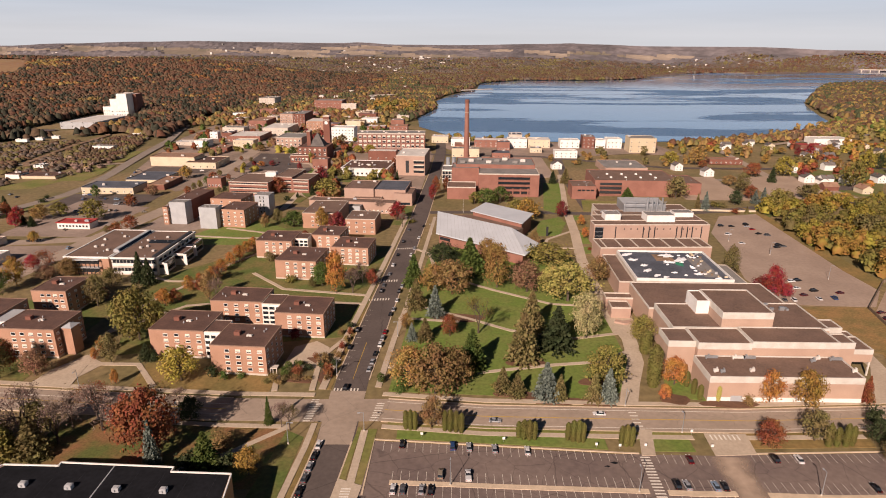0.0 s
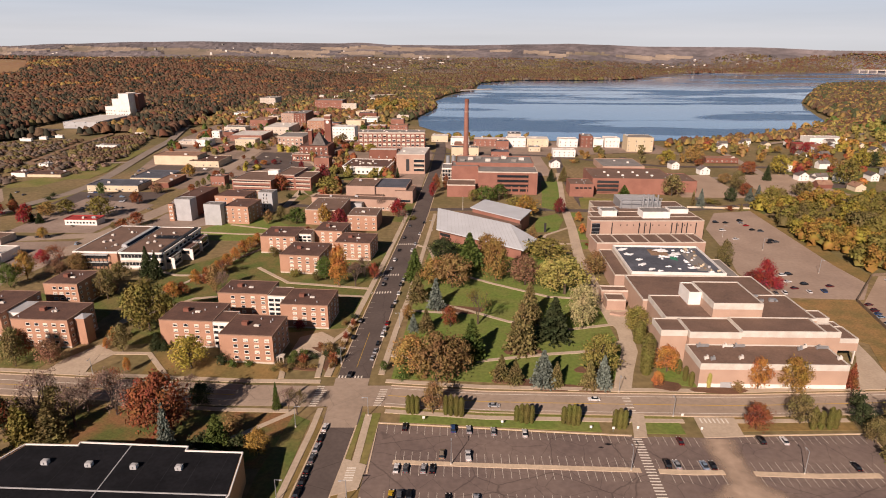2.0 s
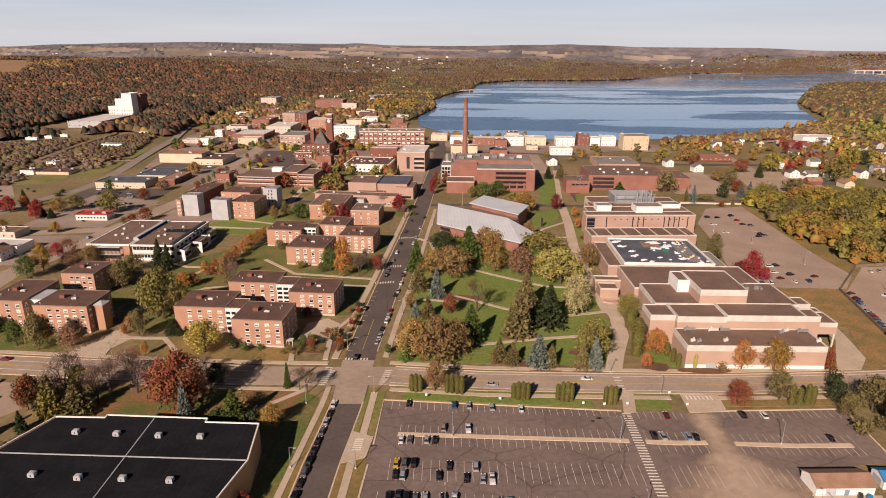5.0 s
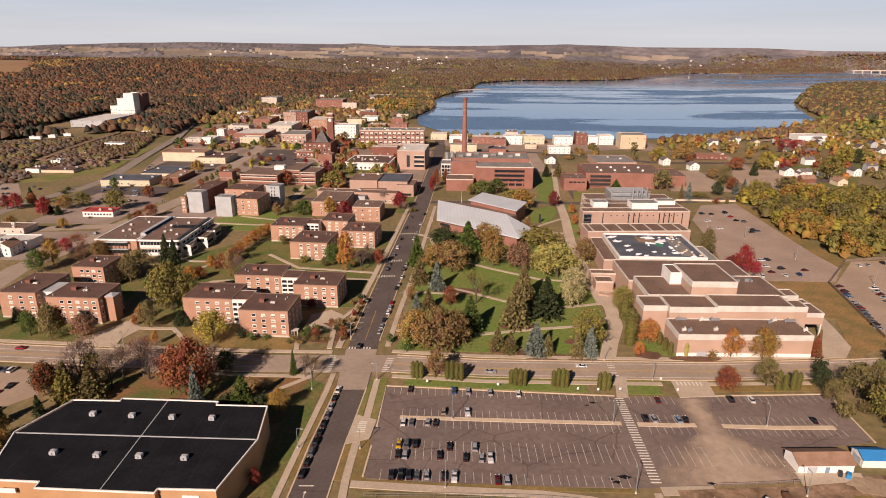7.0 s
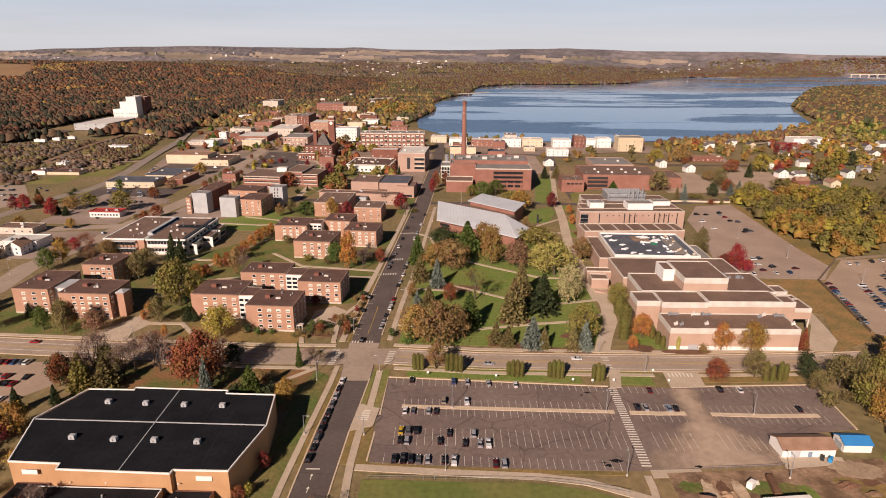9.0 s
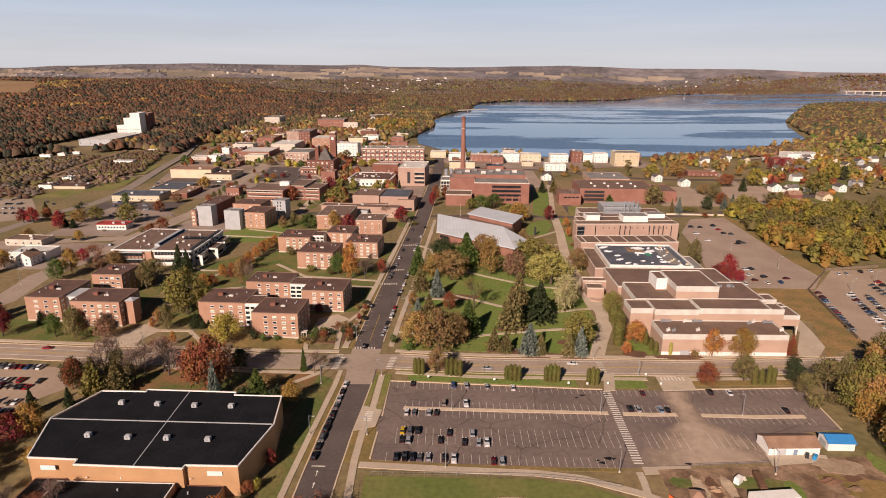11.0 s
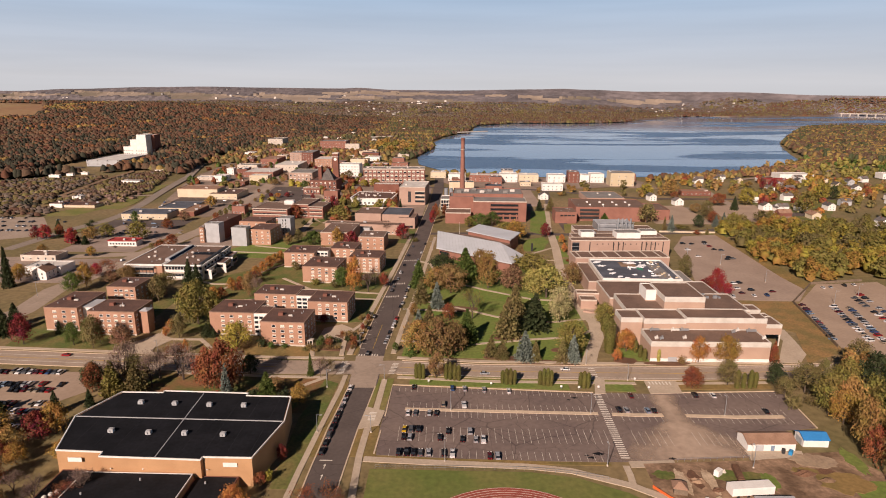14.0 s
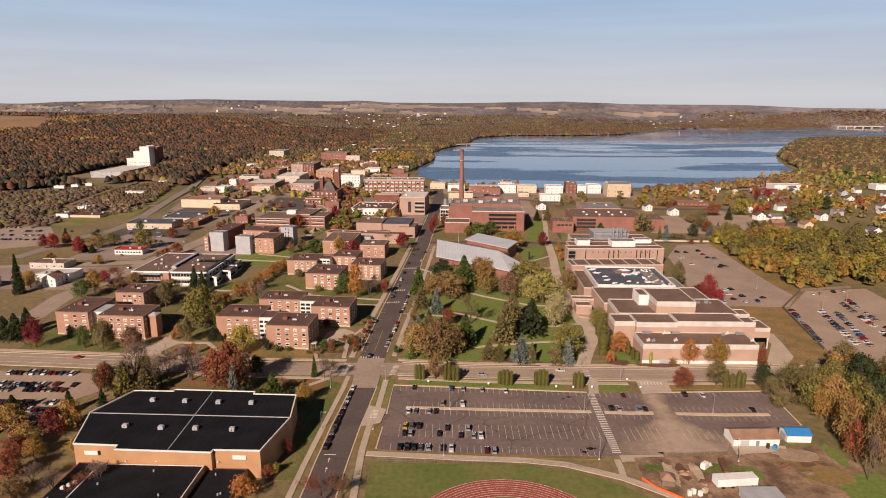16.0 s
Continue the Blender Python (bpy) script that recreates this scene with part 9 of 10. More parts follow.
forest("woods on the far eastern hillside", [(2425, 3878), (2640, 3784), (3000, 3498), (3300, 3200), (3400, 3330), (3120, 3590), (2720, 3900), (2500, 4040)], 13, 13, 18, ["russet", "brown", "grey", "rust", "olive", "brown", "russet"], 25, grain=110)
forest("trees along the town shore of the lake", [(300, 880), (395, 915), (500, 965), (630, 1055), (740, 1200), (790, 1180), (700, 1050), (560, 950), (430, 895), (320, 862)], 7, 10, 10, ["olive", "brown", "rust", "gold", "olive", "brown", "russet"], 46, grain=45, gap=0.12)
woods("woods", "dense yellowing wood beside the east car park", [(262, 505), (300, 520), (420, 520), (430, 440), (400, 360), (310, 356), (262, 348), (252, 400)], 230, 16, 14, ["olive", "lime", "gold", "olive", "gold", "lime", "olive", "drab"], 520, 11)
woods("woods", "thicket below the east car park", [(197, 205), (236, 208), (300, 245), (330, 200), (300, 120), (188, 100), (172, 150), (180, 190)], 90, 15, 10, ["drab", "dark", "drab", "ochre", "olive", "brown", "dark"], 400, 12)
woods("woods", "garden trees between the houses of the east side", [(420, 640), (470, 560), (640, 560), (760, 640), (900, 900), (700, 1000), (480, 940), (300, 860), (290, 780), (400, 720)], 170, 13, 12.5, ["olive", "drab", "ochre", "olive", "brown", "gold", "rust", "lime", "drab", "russet"], 120, 13, avoid=FILLED + [(215, 545, 280, 650), (300, 545, 380, 660)] + [(q[0] - 3, q[1] - 8, q[0] + 12, q[1] + 12) for q in HOUSE_SITES])
woods("woods", "garden trees on the near east side", [(310, 360), (430, 430), (620, 560), (800, 620), (800, 420), (520, 300), (330, 260), (305, 300)], 210, 12, 10, MIXED + ["crimson", "olive"], 100, 14)
woods("woods", "shore trees along the lake", [(620, 1065), (735, 1210), (900, 1010), (760, 900), (500, 920), (470, 965)], 150, 13, 12, MIXED, 50, 16)
woods("woods", "shore trees before the lake", [(-20, 880), (110, 888), (110, 905), (-5, 935)], 12, 12, 12, ["ochre", "olive", "green"], 70, 29)
RAIL_ROAD = [(-376, 420), (-368, 500), (-357, 540), (-356, 572), (-367, 641), (-381, 708), (-395, 780), (-412, 880), (-440, 980)]
rail_left, rail_right = ribbon(RAIL_ROAD, 34)
TRACK_ROAD = ribbon([(-470, 660), (-500, 700), (-522, 830), (-528, 930), (-560, 990)], 20)
forest("brown leafless scrub along the rail line", [(-415, 420), (-430, 600), (-440, 760), (-470, 900), (-720, 800), (-900, 560), (-640, 420)], 5.4, 4.4, 7.4, ["grey", "brown", "russet", "grey", "olive", "brown", "grey", "dark"], 21,
       ((-480, 600, -403, 640), (-490, 655, -450, 690), (-440, 540, -400, 600), (-485, 790, -440, 812), (-492, 915, -460, 936), (-625, 850, -575, 900)), (rail_left + rail_right[::-1], TRACK_ROAD[0] + TRACK_ROAD[1][::-1], WEST_LOT), 60, 0.44)
forest("brown leafless scrub between road and rail", [(-412, 690), (-402, 730), (-425, 800), (-450, 900), (-480, 950), (-500, 880), (-470, 760), (-440, 690)], 4.6, 5.5, 6.2, ["grey", "russet", "brown", "olive", "grey"], 22, ((-485, 790, -440, 812),), (rail_left + rail_right[::-1],), 50, 0.2)
woods("woods", "street trees in the old town", [(-400, 850), (-380, 760), (-290, 740), (-240, 850), (-40, 830), (-30, 900), (-120, 1080), (-260, 1300), (-440, 1180)], 200, 10, 9.5, ["olive", "drab", "ochre", "brown", "russet", "green", "rust"], 70, 22, avoid=FILLED)
forest("trees on the slope behind the old town", [(-470, 1050), (-440, 1500), (-240, 1500), (-150, 1240), (-110, 1110), (-200, 1100), (-330, 1120), (-400, 1060)], 10, 11, 12, ["brown", "olive", "orange", "gold", "olive", "rust", "brown", "lime"], 27, FILLED, grain=45, gap=0.3)
woods("woods", "leafy trees along the streets of the old town", [(-236, 560), (-226, 640), (-160, 690), (-130, 610), (-118, 520), (-60, 505), (-62, 640), (-130, 740), (-140, 900), (-180, 1000), (-262, 1080), (-262, 700)], 90, 10, 10, ["olive", "rust", "brown", "lime", "russet", "crimson", "gold", "dark"], 90, 41, avoid=FILLED + [(-275, 550, -232, 1100)])
woods("woods", "garden trees behind the shore shops", [(250, 640), (330, 660), (350, 800), (450, 840), (600, 900), (620, 760), (440, 600), (330, 590)], 80, 10, 11, ["olive", "gold", "rust", "drab", "brown", "orange", "olive"], 90, 42, avoid=FILLED + [(240, 560, 348, 668), (300, 640, 372, 700), (338, 690, 372, 900)] + [(q[0] - 5, q[1] - 14, q[0] + 14, q[1] + 12) for q in HOUSE_SITES])
woods("woods", "trees west of the road", [(-275, 150), (-290, 270), (-275, 330), (-420, 325), (-520, 250), (-480, 120), (-330, 100)], 40, 11, 9, ["dark", "olive", "gold", "rust", "drab"], 150, 26, avoid=((-345, 275, -280, 325), (-335, 115, -275, 200)))

woods("woods", "lakeside trees by the shops", [(110, 700), (240, 700), (300, 740), (300, 800), (110, 800)], 16, 11, 10, ["olive", "ochre", "drab", "rust"], 100, 32, avoid=FILLED + [(q[0] - 3, q[1] - 8, q[0] + 12, q[1] + 12) for q in HOUSE_SITES])

woods("woods", "tall olive trees on the lake shore", [(-170, 1225), (-82, 1215), (-76, 1380), (-160, 1420)], 34, 23, 22, ["olive", "ochre", "olive", "gold", "drab"], 130, 35)
woods("woods", "scrub beside the through road", [(-420, 610), (-385, 640), (-398, 700), (-425, 760), (-470, 740), (-480, 690), (-440, 650)], 60, 6, 8, ["grey", "far", "grey", "brown", "russet"], 80, 36)


# ---- road bridge at the head of the lake ----
bridge = thing("road_bridge", pose(-110, 1800, 0), "pale concrete road bridge at the head of the lake", "bridge")
band("deck", [(-330, 1600), (-173, 1701), (-90, 1800), (-10, 1870), (120, 1960)], 13, 5, 7, CONCRETE, parent=bridge)
for px_, py_ in ((-173, 1701), (-130, 1750), (-90, 1800), (-50, 1835), (-10, 1870), (55, 1915)):
    put("pier", boxes("pier", (-1.5, -4, -3, 1.5, 4, 5)), CONCRETE, bridge, pose(px_, py_, 0))

# ---- small far houses among the trees, beyond the lake and in the town ----
rng_h = np.random.default_rng(5)
FAR_HOUSE = [boxes("far_house", (-w / 2, -5, -6, w / 2, 5, 5), (-w / 2 + 1, -3.5, 5, w / 2 - 1, 3.5, 7)) for w in (12, 18, 30, 60)]
for label, x0, y0, x1, y1, count, big in (("white distant house among trees", -420, 1500, -100, 2600, 12, 1), ("pale distant house in a far town", -640, 3000, -210, 3800, 26, 1), ("pale distant shed in a far town", -330, 3600, 50, 4000, 10, 3),
                                          ("white distant farm among fields", -2300, 3500, -700, 4400, 12, 1), ("pale distant house on the far shore", 500, 3100, 1900, 4000, 12, 1), ("pale distant house in a far village", 1300, 3900, 2000, 4300, 18, 1)):
    for k in range(count):
        fx, fy = rng_h.uniform(x0, x1), rng_h.uniform(y0, y1)
        if any(inside(fx + dx, fy + dy, LAKE) for dx in (-30, 0, 30) for dy in (-60, 0, 30)):
            continue
        ob = put("far_house", FAR_HOUSE[int(rng_h.integers(0, big))], ROOF_WHITE if k % 3 else ROOF_GREY, None, pose(fx, fy, ground_z(fx, fy) + 6, 0, 0, rng_h.uniform(-25, 25)))
        tagged(ob, label, "house", "far houses")
far_bridge = thing("causeway_bridge", pose(2530, 3775, 0), "long pale concrete bridge across the far arm of the lake", "bridge")
band("deck", [(2400, 3800), (2530, 3775), (2650, 3735)], 14, 9, 13, CONCRETE, parent=far_bridge)
for k in range(6):
    put("pier", MESHES.setdefault("far_pier", boxes("pier", (-3, -5, -4, 3, 5, 9))), CONCRETE, far_bridge, pose(2410 + k * 45, 3797 - k * 11, 0))

# ---- cars ----
CAR_DIM = {"saloon": (4.7, 1.82, 1.45), "suv": (4.8, 1.92, 1.78), "pickup": (5.6, 1.98, 1.85)}


def car_meshes(kind):
    L, Wd, H = CAR_DIM[kind]
    z0, zb = 0.32, 0.86 if kind == "saloon" else 1.02
    prof = [(-L / 2, z0), (-L / 2, zb - 0.12), (-L / 2 + 0.25, zb), (L / 2 - 0.9, zb - 0.02), (L / 2 - 0.1, zb - 0.22), (L / 2, z0 + 0.1), (L / 2 - 0.1, z0)]
    v, f = [], []
    n = len(prof)
    for s, inset in ((-1, 0.0), (1, 0.0)):
        for px_, pz in prof:
            v.append((px_, s * (Wd / 2 - (0.08 if pz > zb - 0.15 else 0.0)), pz))
    f = [tuple(range(n)), tuple(range(2 * n - 1, n - 1, -1))] + [(i, n + i, n + (i + 1) % n, (i + 1) % n) for i in range(n)]
    body = mesh_of("body", v, f)
    if kind == "saloon":
        a0, a1, t0, t1 = -L / 2 + 0.55, L / 2 - 1.35, -L / 2 + 1.25, L / 2 - 2.15
    elif kind == "suv":
        a0, a1, t0, t1 = -L / 2 + 0.1, L / 2 - 1.25, -L / 2 + 0.45, L / 2 - 1.9
    else:
        a0, a1, t0, t1 = -0.7, L / 2 - 1.3, -0.45, L / 2 - 2.1
    hw, tw = Wd / 2 - 0.1, Wd / 2 - 0.3
    glass = mesh_of("window_band", [(a0, -hw, zb - 0.03), (a1, -hw, zb - 0.03), (a1, hw, zb - 0.03), (a0, hw, zb - 0.03), (t0, -tw, H - 0.06), (t1, -tw, H - 0.06), (t1, tw, H - 0.06), (t0, tw, H - 0.06)], BOXF)
    top = mesh_of("roof_panel", [(t0 - 0.04, -tw - 0.03, H - 0.07), (t1 + 0.04, -tw - 0.03, H - 0.07), (t1 + 0.04, tw + 0.03, H - 0.07), (t0 - 0.04, tw + 0.03, H - 0.07), (t0 + 0.1, -tw + 0.06, H), (t1 - 0.1, -tw + 0.06, H), (t1 - 0.1, tw - 0.06, H), (t0 + 0.1, tw - 0.06, H)], BOXF)
    wheel = cone("wheel", 0.34, 0.34, 0.24, 12)
    head = boxes("headlight", (0, -0.2, 0, 0.1, 0.2, 0.14))
    return body, glass, top, wheel, head


RIM_M = cone("rim", 0.21, 0.21, 0.26, 10)
CARM = {k: car_meshes(k) for k in CAR_DIM}
UNDER = {k: boxes("undercarriage", (-L / 2 + 0.53, -Wd / 2 + 0.05, 0.02, L / 2 - 0.58, Wd / 2 - 0.05, 0.5)) for k, (L, Wd, H) in CAR_DIM.items()}
PAINT_PICK = ["black", "black", "grey", "silver", "silver", "white", "white", "grey", "red", "blue", "maroon", "tan", "lightblue"]
CAR_WORD = {"saloon": "saloon car", "suv": "sport utility car", "pickup": "pickup truck"}


def car(x, y, heading, paint=None, kind=None, where="parked in a marked stall", z=0.09):
    near = -60 < x < 150 and y < 205
    kind = kind or random.choice(("saloon", "saloon", "suv"))
    paint = paint or random.choice(PAINT_PICK)
    L, Wd, H = CAR_DIM[kind]
    body, glass, top, wheel, head = CARM[kind]
    m = pose(x, y, z, 0, 0, heading)
    root = thing("car", m, f"{paint if paint != 'lightblue' else 'light blue'} {CAR_WORD[kind]} {where}", "car", "parked cars")
    put("body", body, PAINTS[paint], root, m)
    put("window_band", glass, GLASS, root, m)
    put("roof_panel", top, PAINTS[paint], root, m)
    if y > 300 or x < -165:
        put("undercarriage", UNDER[kind], TYRE, root, m)
        return
    for wx in (-L / 2 + 0.85, L / 2 - 0.9):
        for s in (-1, 1):
            wh_m = m @ pose(wx, s * (Wd / 2 - 0.02 - (0.22 if s > 0 else 0)) + (0.22 if s < 0 else 0.0) + (0.22 if s > 0 else 0), 0.34, 90, 0, 0)
            wh = put("wheel", wheel, TYRE, root, wh_m)
            if near:
                put("rim", RIM_M, STEEL, wh, wh_m)
    for s in (-1, 1) if near else ():
        put("headlight", head, LAMPWHITE, root, m @ pose(L / 2 - 0.09, s * (Wd / 2 - 0.35), 0.58))
        put("tail_light", head, LAMPRED, root, m @ pose(-L / 2 - 0.01, s * (Wd / 2 - 0.35), 0.66))


for x, y, p, k in ((-15.6, 178.4, "black", "saloon"), (2.0, 177.6, "blue", "suv"), (7.7, 177.2, "silver", "saloon"), (16.5, 176.4, "silver", "saloon"), (27.7, 175.6, "white", "saloon"), (-1.9, 162.8, "tan", "suv"), (7.1, 162.4, "white", "pickup"), (-16.7, 155.4, "white", "saloon"), (-13.6, 155.4, "grey", "saloon"),
                   (-7.7, 155.4, "silver", "saloon"), (-4.8, 155.4, "black", "saloon"), (-17.3, 142.6, "yellow", "saloon"), (-14.6, 142.6, "grey", "suv"), (-11.6, 142.6, "black", "suv"), (-17.2, 136.9, "black", "saloon"), (-14.7, 136.6, "silver", "suv"), (-3.0, 136.6, "black", "saloon"), (0.3, 141.4, "black", "saloon"),
                   (5.9, 135.6, "black", "saloon"), (9.1, 141.2, "silver", "suv"), (11.2, 135.3, "silver", "saloon"), (14.1, 135.4, "white", "pickup")):
    car(x, y, 90 + random.uniform(-3, 3), p, k)
for x, y, p, k in ((-18.4, 126.2, "black", "suv"), (-15.4, 126.4, "black", "pickup"), (-12.8, 126.2, "black", "suv"), (-10.1, 126.0, "grey", "saloon"), (-7.0, 126.2, "silver", "saloon"), (-1.3, 126.0, "black", "saloon"), (2.0, 125.6, "white", "pickup"), (15.9, 124.4, "maroon", "saloon"), (18.8, 124.4, "silver", "suv"),
                   (82.0, 172.2, "maroon", "saloon"), (73.3, 159.6, "black", "suv"), (76.5, 159.4, "silver", "saloon"), (85.5, 159.2, "lightblue", "saloon"), (88.3, 159.2, "black", "saloon"), (111.0, 173.4, "black", "suv"), (119.1, 173.2, "white", "saloon"), (135.9, 159.6, "black", "saloon")):
    car(x, y, 90 + random.uniform(-3, 3), p, k)
for i, y in enumerate((177.3, 171.1, 165.6, 159.8, 154.0, 148.4, 143.0, 137.6, 132.0, 126.0)):
    car(-44.6 - 0.052 * (177 - y), y, 87, ("white", "black", "silver", "grey", "black", "black", "black", "grey", "black", "black")[i], None, "parked at the kerb")
for x, y, p in ((-41.5, 215, "black"), (-45.5, 250, "black"), (-44.6, 268, "black"), (-33.9, 230, "silver"), (-33.4, 236.5, "silver"), (-33.0, 244, "black"), (-31.8, 253, "white"), (-31.4, 259.6, "silver"), (-31.0, 266, "red"), (-30.4, 286.8, "black"), (-29.4, 293, "silver"), (-28.6, 305, "white"), (-28.4, 318, "black"), (-27.6, 326, "silver"),
                (-38.6, 318, "black"), (-38.2, 327, "grey"), (-36.8, 345, "silver"), (-36.0, 361, "white"), (-34.8, 381, "black"), (-26.0, 381, "white"), (-24.6, 395, "silver"), (-33.5, 410, "black"), (-31.5, 440, "grey"), (-23.0, 420, "white"), (-21.0, 450, "black")):
    car(x, y, 86, p, None, "parked along the street")
for x, y, hd, p, k in ((-195.7, 209.6, 177, "red", "saloon"), (17.7, 193.2, -2, "silver", "saloon"), (57.5, 198.6, 178, "white", "saloon"), (161.7, 196, 3, "black", "suv")):
    car(x, y, hd, p, k, "driving along the avenue")
# east lots
for k in range(15):
    if k not in (9, 13):
        car(213 + (k * 1.02) * 1.0 + k * 0.0, 240 + k * 4.0, 12 + random.uniform(-4, 4))
for k in range(13):
    car(232 + k * 1.1, 238 + k * 4.6, 190 + random.uniform(-4, 4))
for k in range(12):
    car(239 + k * 1.4, 236 + k * 5.0, 10 + random.uniform(-4, 4))
for k in range(14):
    if k % 5 != 3:
        car(258 + k * 1.0, 246 + k * 5.4, 190 + random.uniform(-4, 4))
for k in range(11):
    if k % 4 != 3:
        car(266 + k * 1.2, 252 + k * 6.5, 10 + random.uniform(-4, 4))
for x, y, h, p in ((262, 333, 80, "white"), (268, 334, 80, "silver"), (280, 338, 80, "black"), (288, 340, 80, "white"), (185, 312, 85, "grey"), (190, 312, 85, "white"), (205, 314, 88, "white"), (214, 315, 88, "blue"), (199.4, 319.1, 10, "maroon"), (208.6, 325.7, 10, "black"), (221.9, 322.9, 10, "maroon"),
                   (200.8, 329.4, 12, "white"), (207.7, 341.9, 10, "black"), (203.2, 340.3, 10, "white"), (227.6, 406.1, 10, "black"), (231.0, 411.0, 10, "black"), (233.2, 408.2, 10, "grey"), (234.8, 434.6, 10, "grey"), (230.1, 438.2, 10, "black"), (230.7, 449.9, 10, "red"), (229.9, 457.4, 8, "silver"), (231.7, 463.4, 10, "black"),
                   (218.1, 457.6, 10, "black"), (210.4, 458.5, 5, "black"), (207.1, 414.2, 10, "white"), (206.4, 435.8, 10, "white")):
    car(x, y, h, p)
for x, y in ((-312, 484), (-313, 492), (-280, 487), (-285, 487), (-291, 508), (-291, 514), (-311, 528), (-338, 542), (-333, 542), (-297, 403), (-290, 403), (-260, 388), (-289, 431), (-336, 618), (-337, 626), (-344, 647), (-345, 657), (-255, 484), (-407, 541), (-394, 531),  (-282, 520), (-300, 526), (-316, 530), (-330, 526), (-276, 660), (-290, 656)):
    car(x, y, random.choice((0, 88, 92)), None, None, "parked in an open lot")
# west lots
for ry, x_end, n in ((135.5, -178, 12), (141, -174, 13), (153, -171, 16), (159.6, -171, 16), (172, -180, 16), (177.5, -178, 16), (190, -186, 12)):
    for k in range(n):
        if random.random() < 0.8:
            car(x_end - k * 2.85, ry + random.uniform(-0.3, 0.3), 88 + random.choice((0, 180)) + random.uniform(-3, 3))
for x, y in ((-176, 690), (-190, 700), (-205, 712), (-182, 720), (-215, 735), (-200, 750), (-225, 705), (-230, 740), (-150, 600), (-140, 620), (-160, 640), (-130, 650), (-150, 660), (30, 660), (45, 662), (60, 668), (75, 664), (90, 672), (38, 700), (58, 706), (80, 712)):
    car(x, y, random.choice((0, 90)), None, None, "parked in an open lot")

for x, y, n in ((-474, 548, 9), (-464, 530, 13), (-452, 510, 13), (-444, 490, 13)):
    for k in range(n):
        if random.random() < 0.5:
            car(x + k * 3.4, y + random.uniform(-0.4, 0.4), 80 + random.choice((0, 180)), random.choice(("white", "white", "silver", "black", "grey", "tan")), None, "parked in an open lot")

# ---- painted lines ----
LINE_M = boxes("stall_line", (-0.05, -2.6, 0, 0.05, 2.6, 0.012))
lots = {o.name: o for o in scene.objects if o.name.startswith("parking_lot")}
lot_a = lots["parking_lot"]


def stall_row(x0, x1, y0, y1, skip=()):
    n = int((x1 - x0) / 2.75)
    for i in range(n + 1):
        x = x0 + i * 2.75
        if any(a < x < b for a, b in skip):
            continue
        put("stall_line", LINE_M, PAINT, lot_a, pose(x, y0 + (y1 - y0) * i / max(n, 1), 0.09))


AISLE = ((64, 70.5),)
stall_row(-22, 90, 177.6, 172.4, AISLE)
stall_row(-17.5, 90, 162.2, 159.6, AISLE)
stall_row(-17.5, 90, 155.2, 153.0, ((63, 71.5),))
stall_row(-19.5, 90, 142.3, 141, ((63, 71.5),))
stall_row(-19.5, 88, 137, 135.6, ((63, 71.5),))
stall_row(-22, 60, 126.8, 124.4)
stall_row(104, 150, 174.2, 175.2)
stall_row(102, 144, 159.2, 159.2)
stall_row(102, 144, 152.6, 152.6)
stall_row(98, 114, 141, 140)
stall_row(98, 114, 136, 136)
BAR_M = boxes("crossing_bar", (-1.7, -0.3, 0, 1.7, 0.3, 0.012))
for i in range(34):
    t = i / 33
    put("crossing_bar", BAR_M, PAINT, lot_a, pose(67.4 - 0.9 * t, 173.6 - 49 * t, 0.1))
for (cx, cy, n, dx, dy, turn) in ((-46, 213.5, 8, 1.35, 0.0, 90), (-45.5, 184.5, 8, 1.35, 0, 90), (-52.5, 192, 8, 0.3, 1.6, 0), (-27.5, 193, 8, 0.2, 1.6, 0), (-44, 306, 8, 1.5, 0.2, 90), (-42, 334, 8, 1.5, 0.2, 90), (-37, 395, 8, 1.5, 0.2, 90)):
    for i in range(n):
        put("crossing_bar", MESHES.setdefault("xb", boxes("crossing_bar", (-1.5, -0.3, 0, 1.5, 0.3, 0.012))), PAINT, road_n if turn else avenue, pose(cx + dx * i, cy + dy * i, 0.065 if turn else 0.08, 0, 0, turn))
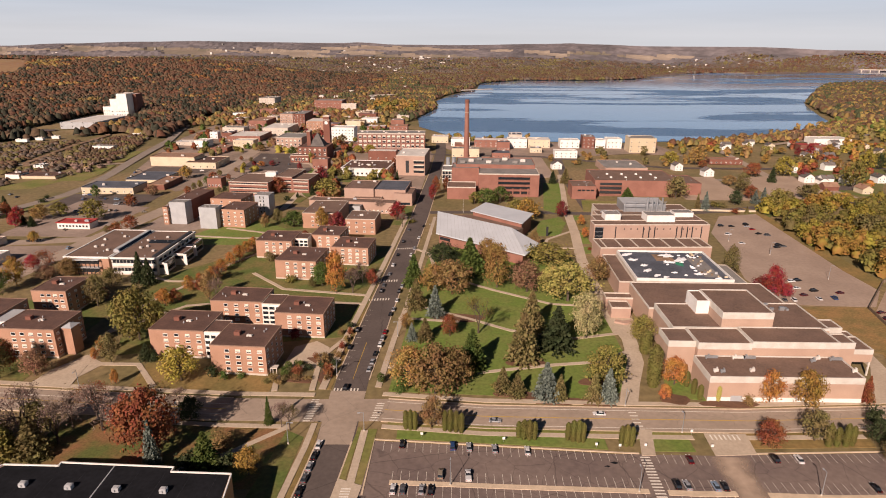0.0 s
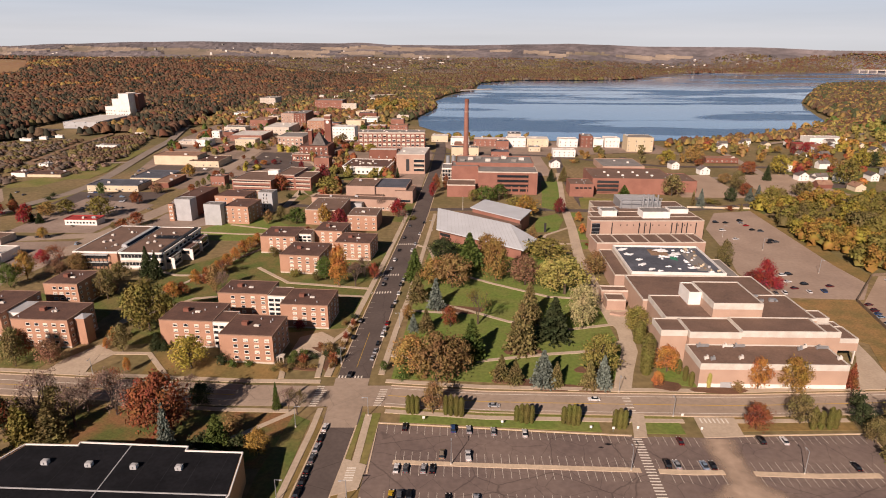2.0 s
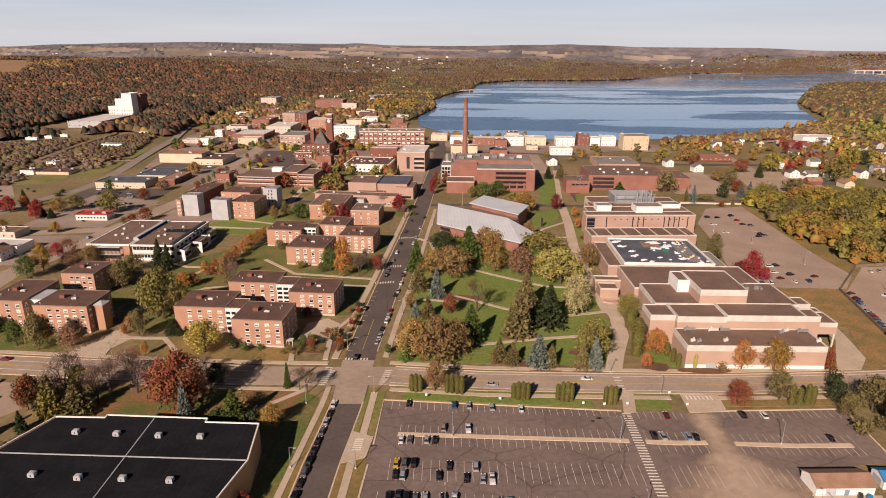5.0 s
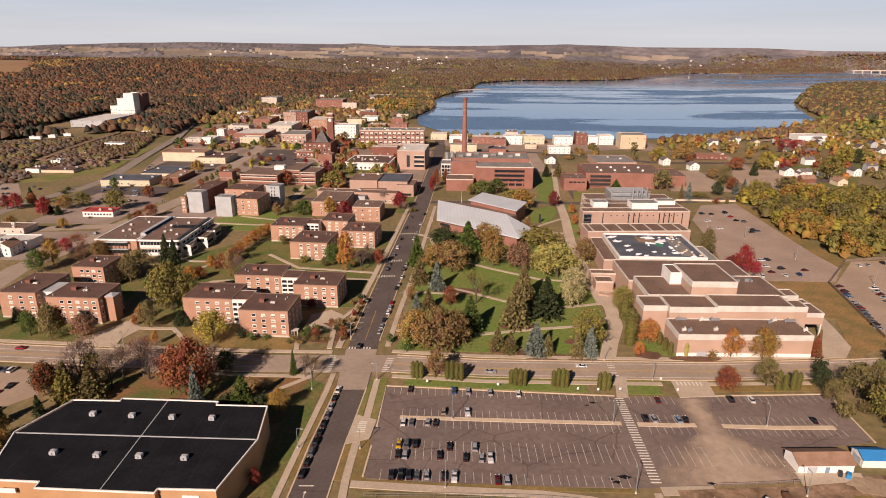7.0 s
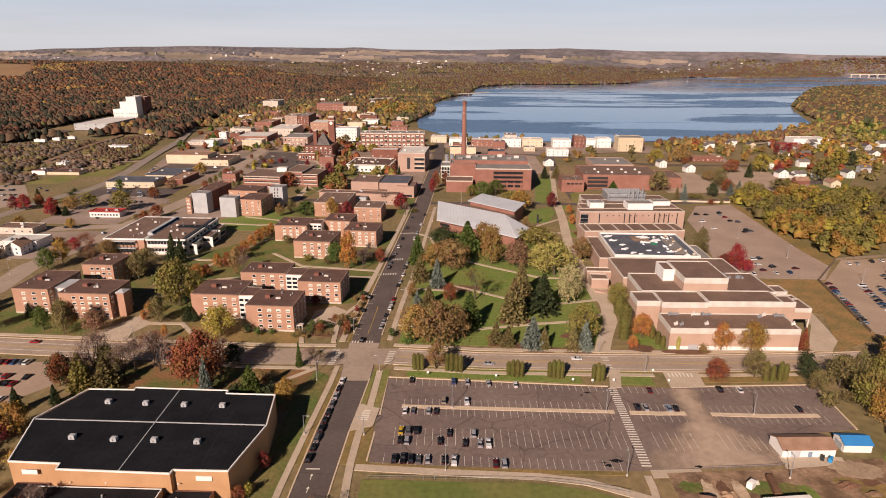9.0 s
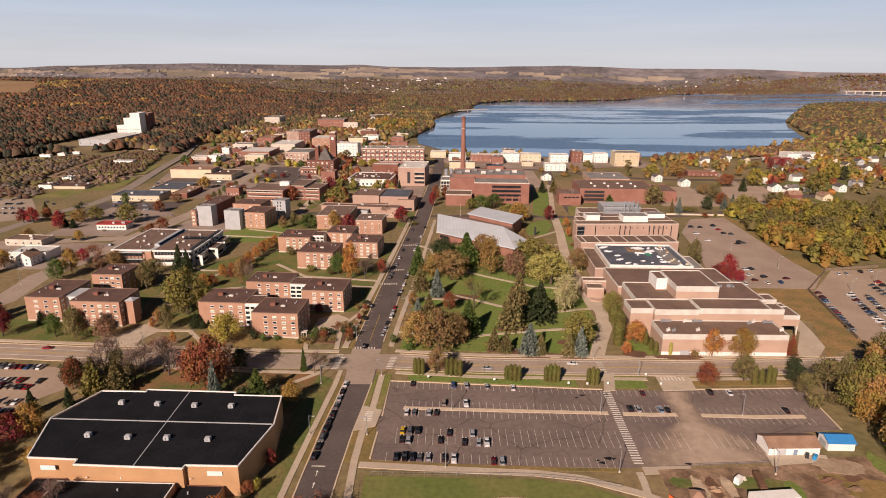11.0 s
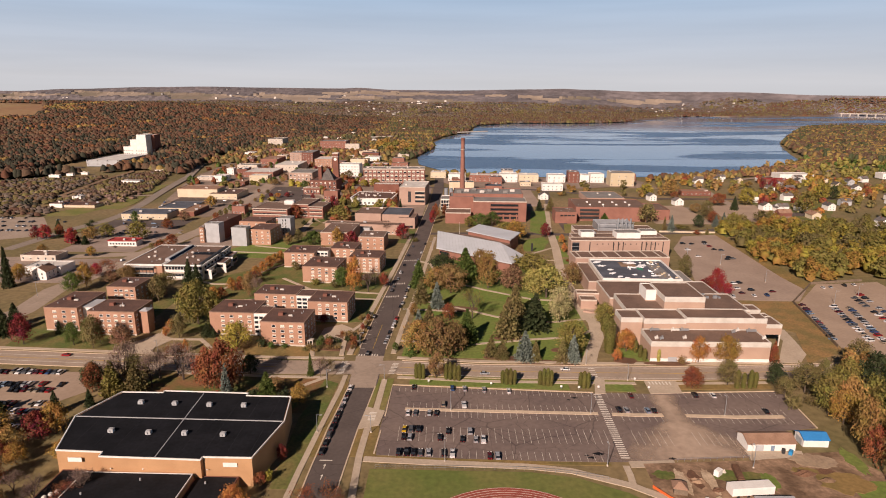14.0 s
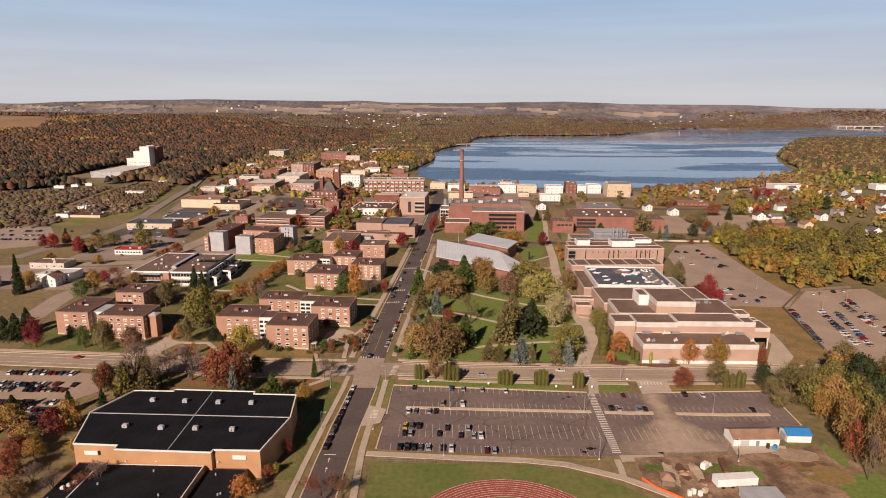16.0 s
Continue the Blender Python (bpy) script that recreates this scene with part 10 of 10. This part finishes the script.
for i in range(6):
    put("crossing_bar", MESHES["xb"], PAINT, road_n, pose(-31.7 + 0.05 * i, 149.5 + i * 1.2, 0.305))
for ax_, ay_ in ((-47.2, 117.2), (-47.0, 111)):
    put("turn_arrow", mesh_of("turn_arrow", [(-0.12, -1.6, 0), (0.12, -1.6, 0), (0.12, 0.4, 0), (0.55, 0.4, 0), (0, 1.6, 0), (-0.55, 0.4, 0), (-0.12, 0.4, 0)], [(0, 1, 2, 3, 4, 5, 6)]), PAINT, road_n, pose(ax_ + 2.6, ay_, 0.075))
band("stop_line", [(-47.2, 121), (-42.5, 121)], 0.5, 0.06, 0.075, PAINT, parent=road_n)
band("stop_line", [(-40, 186.5), (-34.4, 186.5)], 0.5, 0.06, 0.078, PAINT, parent=road_n)
for i in range(7):
    put("crossing_bar", MESHES["xb"], PAINT, avenue, pose(94.4 + i * 1.6, 185.2, 0.315, 0, 0, 90))
for i in range(6):
    put("crossing_bar", MESHES["xb"], PAINT, avenue, pose(70.5, 189.4 + i * 2.2, 0.08, 0, 0, 0))
band("centre_line", AVENUE[:5], 0.32, 0.07, 0.092, PAINT_Y, parent=avenue)
band("centre_line", AVENUE[6:], 0.32, 0.07, 0.092, PAINT_Y, parent=avenue)
band("edge_line", AVENUE[6:], 0.24, 0.07, 0.092, PAINT, side=5.6, parent=avenue)
band("edge_line", AVENUE[6:], 0.24, 0.07, 0.092, PAINT, side=-5.6, parent=avenue)
band("edge_line", AVENUE[:5], 0.24, 0.07, 0.092, PAINT, side=3.4, parent=avenue)
band("edge_line", AVENUE[:5], 0.24, 0.07, 0.092, PAINT, side=-3.4, parent=avenue)
band("centre_line", [STREET[5], (-38.6, 256)], 0.2, 0.06, 0.075, PAINT_Y, parent=road_n)
for i in range(12):
    put("stall_line", MESHES.setdefault("sl2", boxes("stall_line", (-1.1, -0.06, 0, 1.1, 0.06, 0.012))), PAINT, road_n, pose(-45.2 + i * 0.32, 222 + i * 6.4, 0.065))

for i in range(9):
    put("crossing_bar", MESHES["xb"], PAINT, avenue, pose(-52, 193.4 + i * 1.6, 0.08, 0, 0, 0))
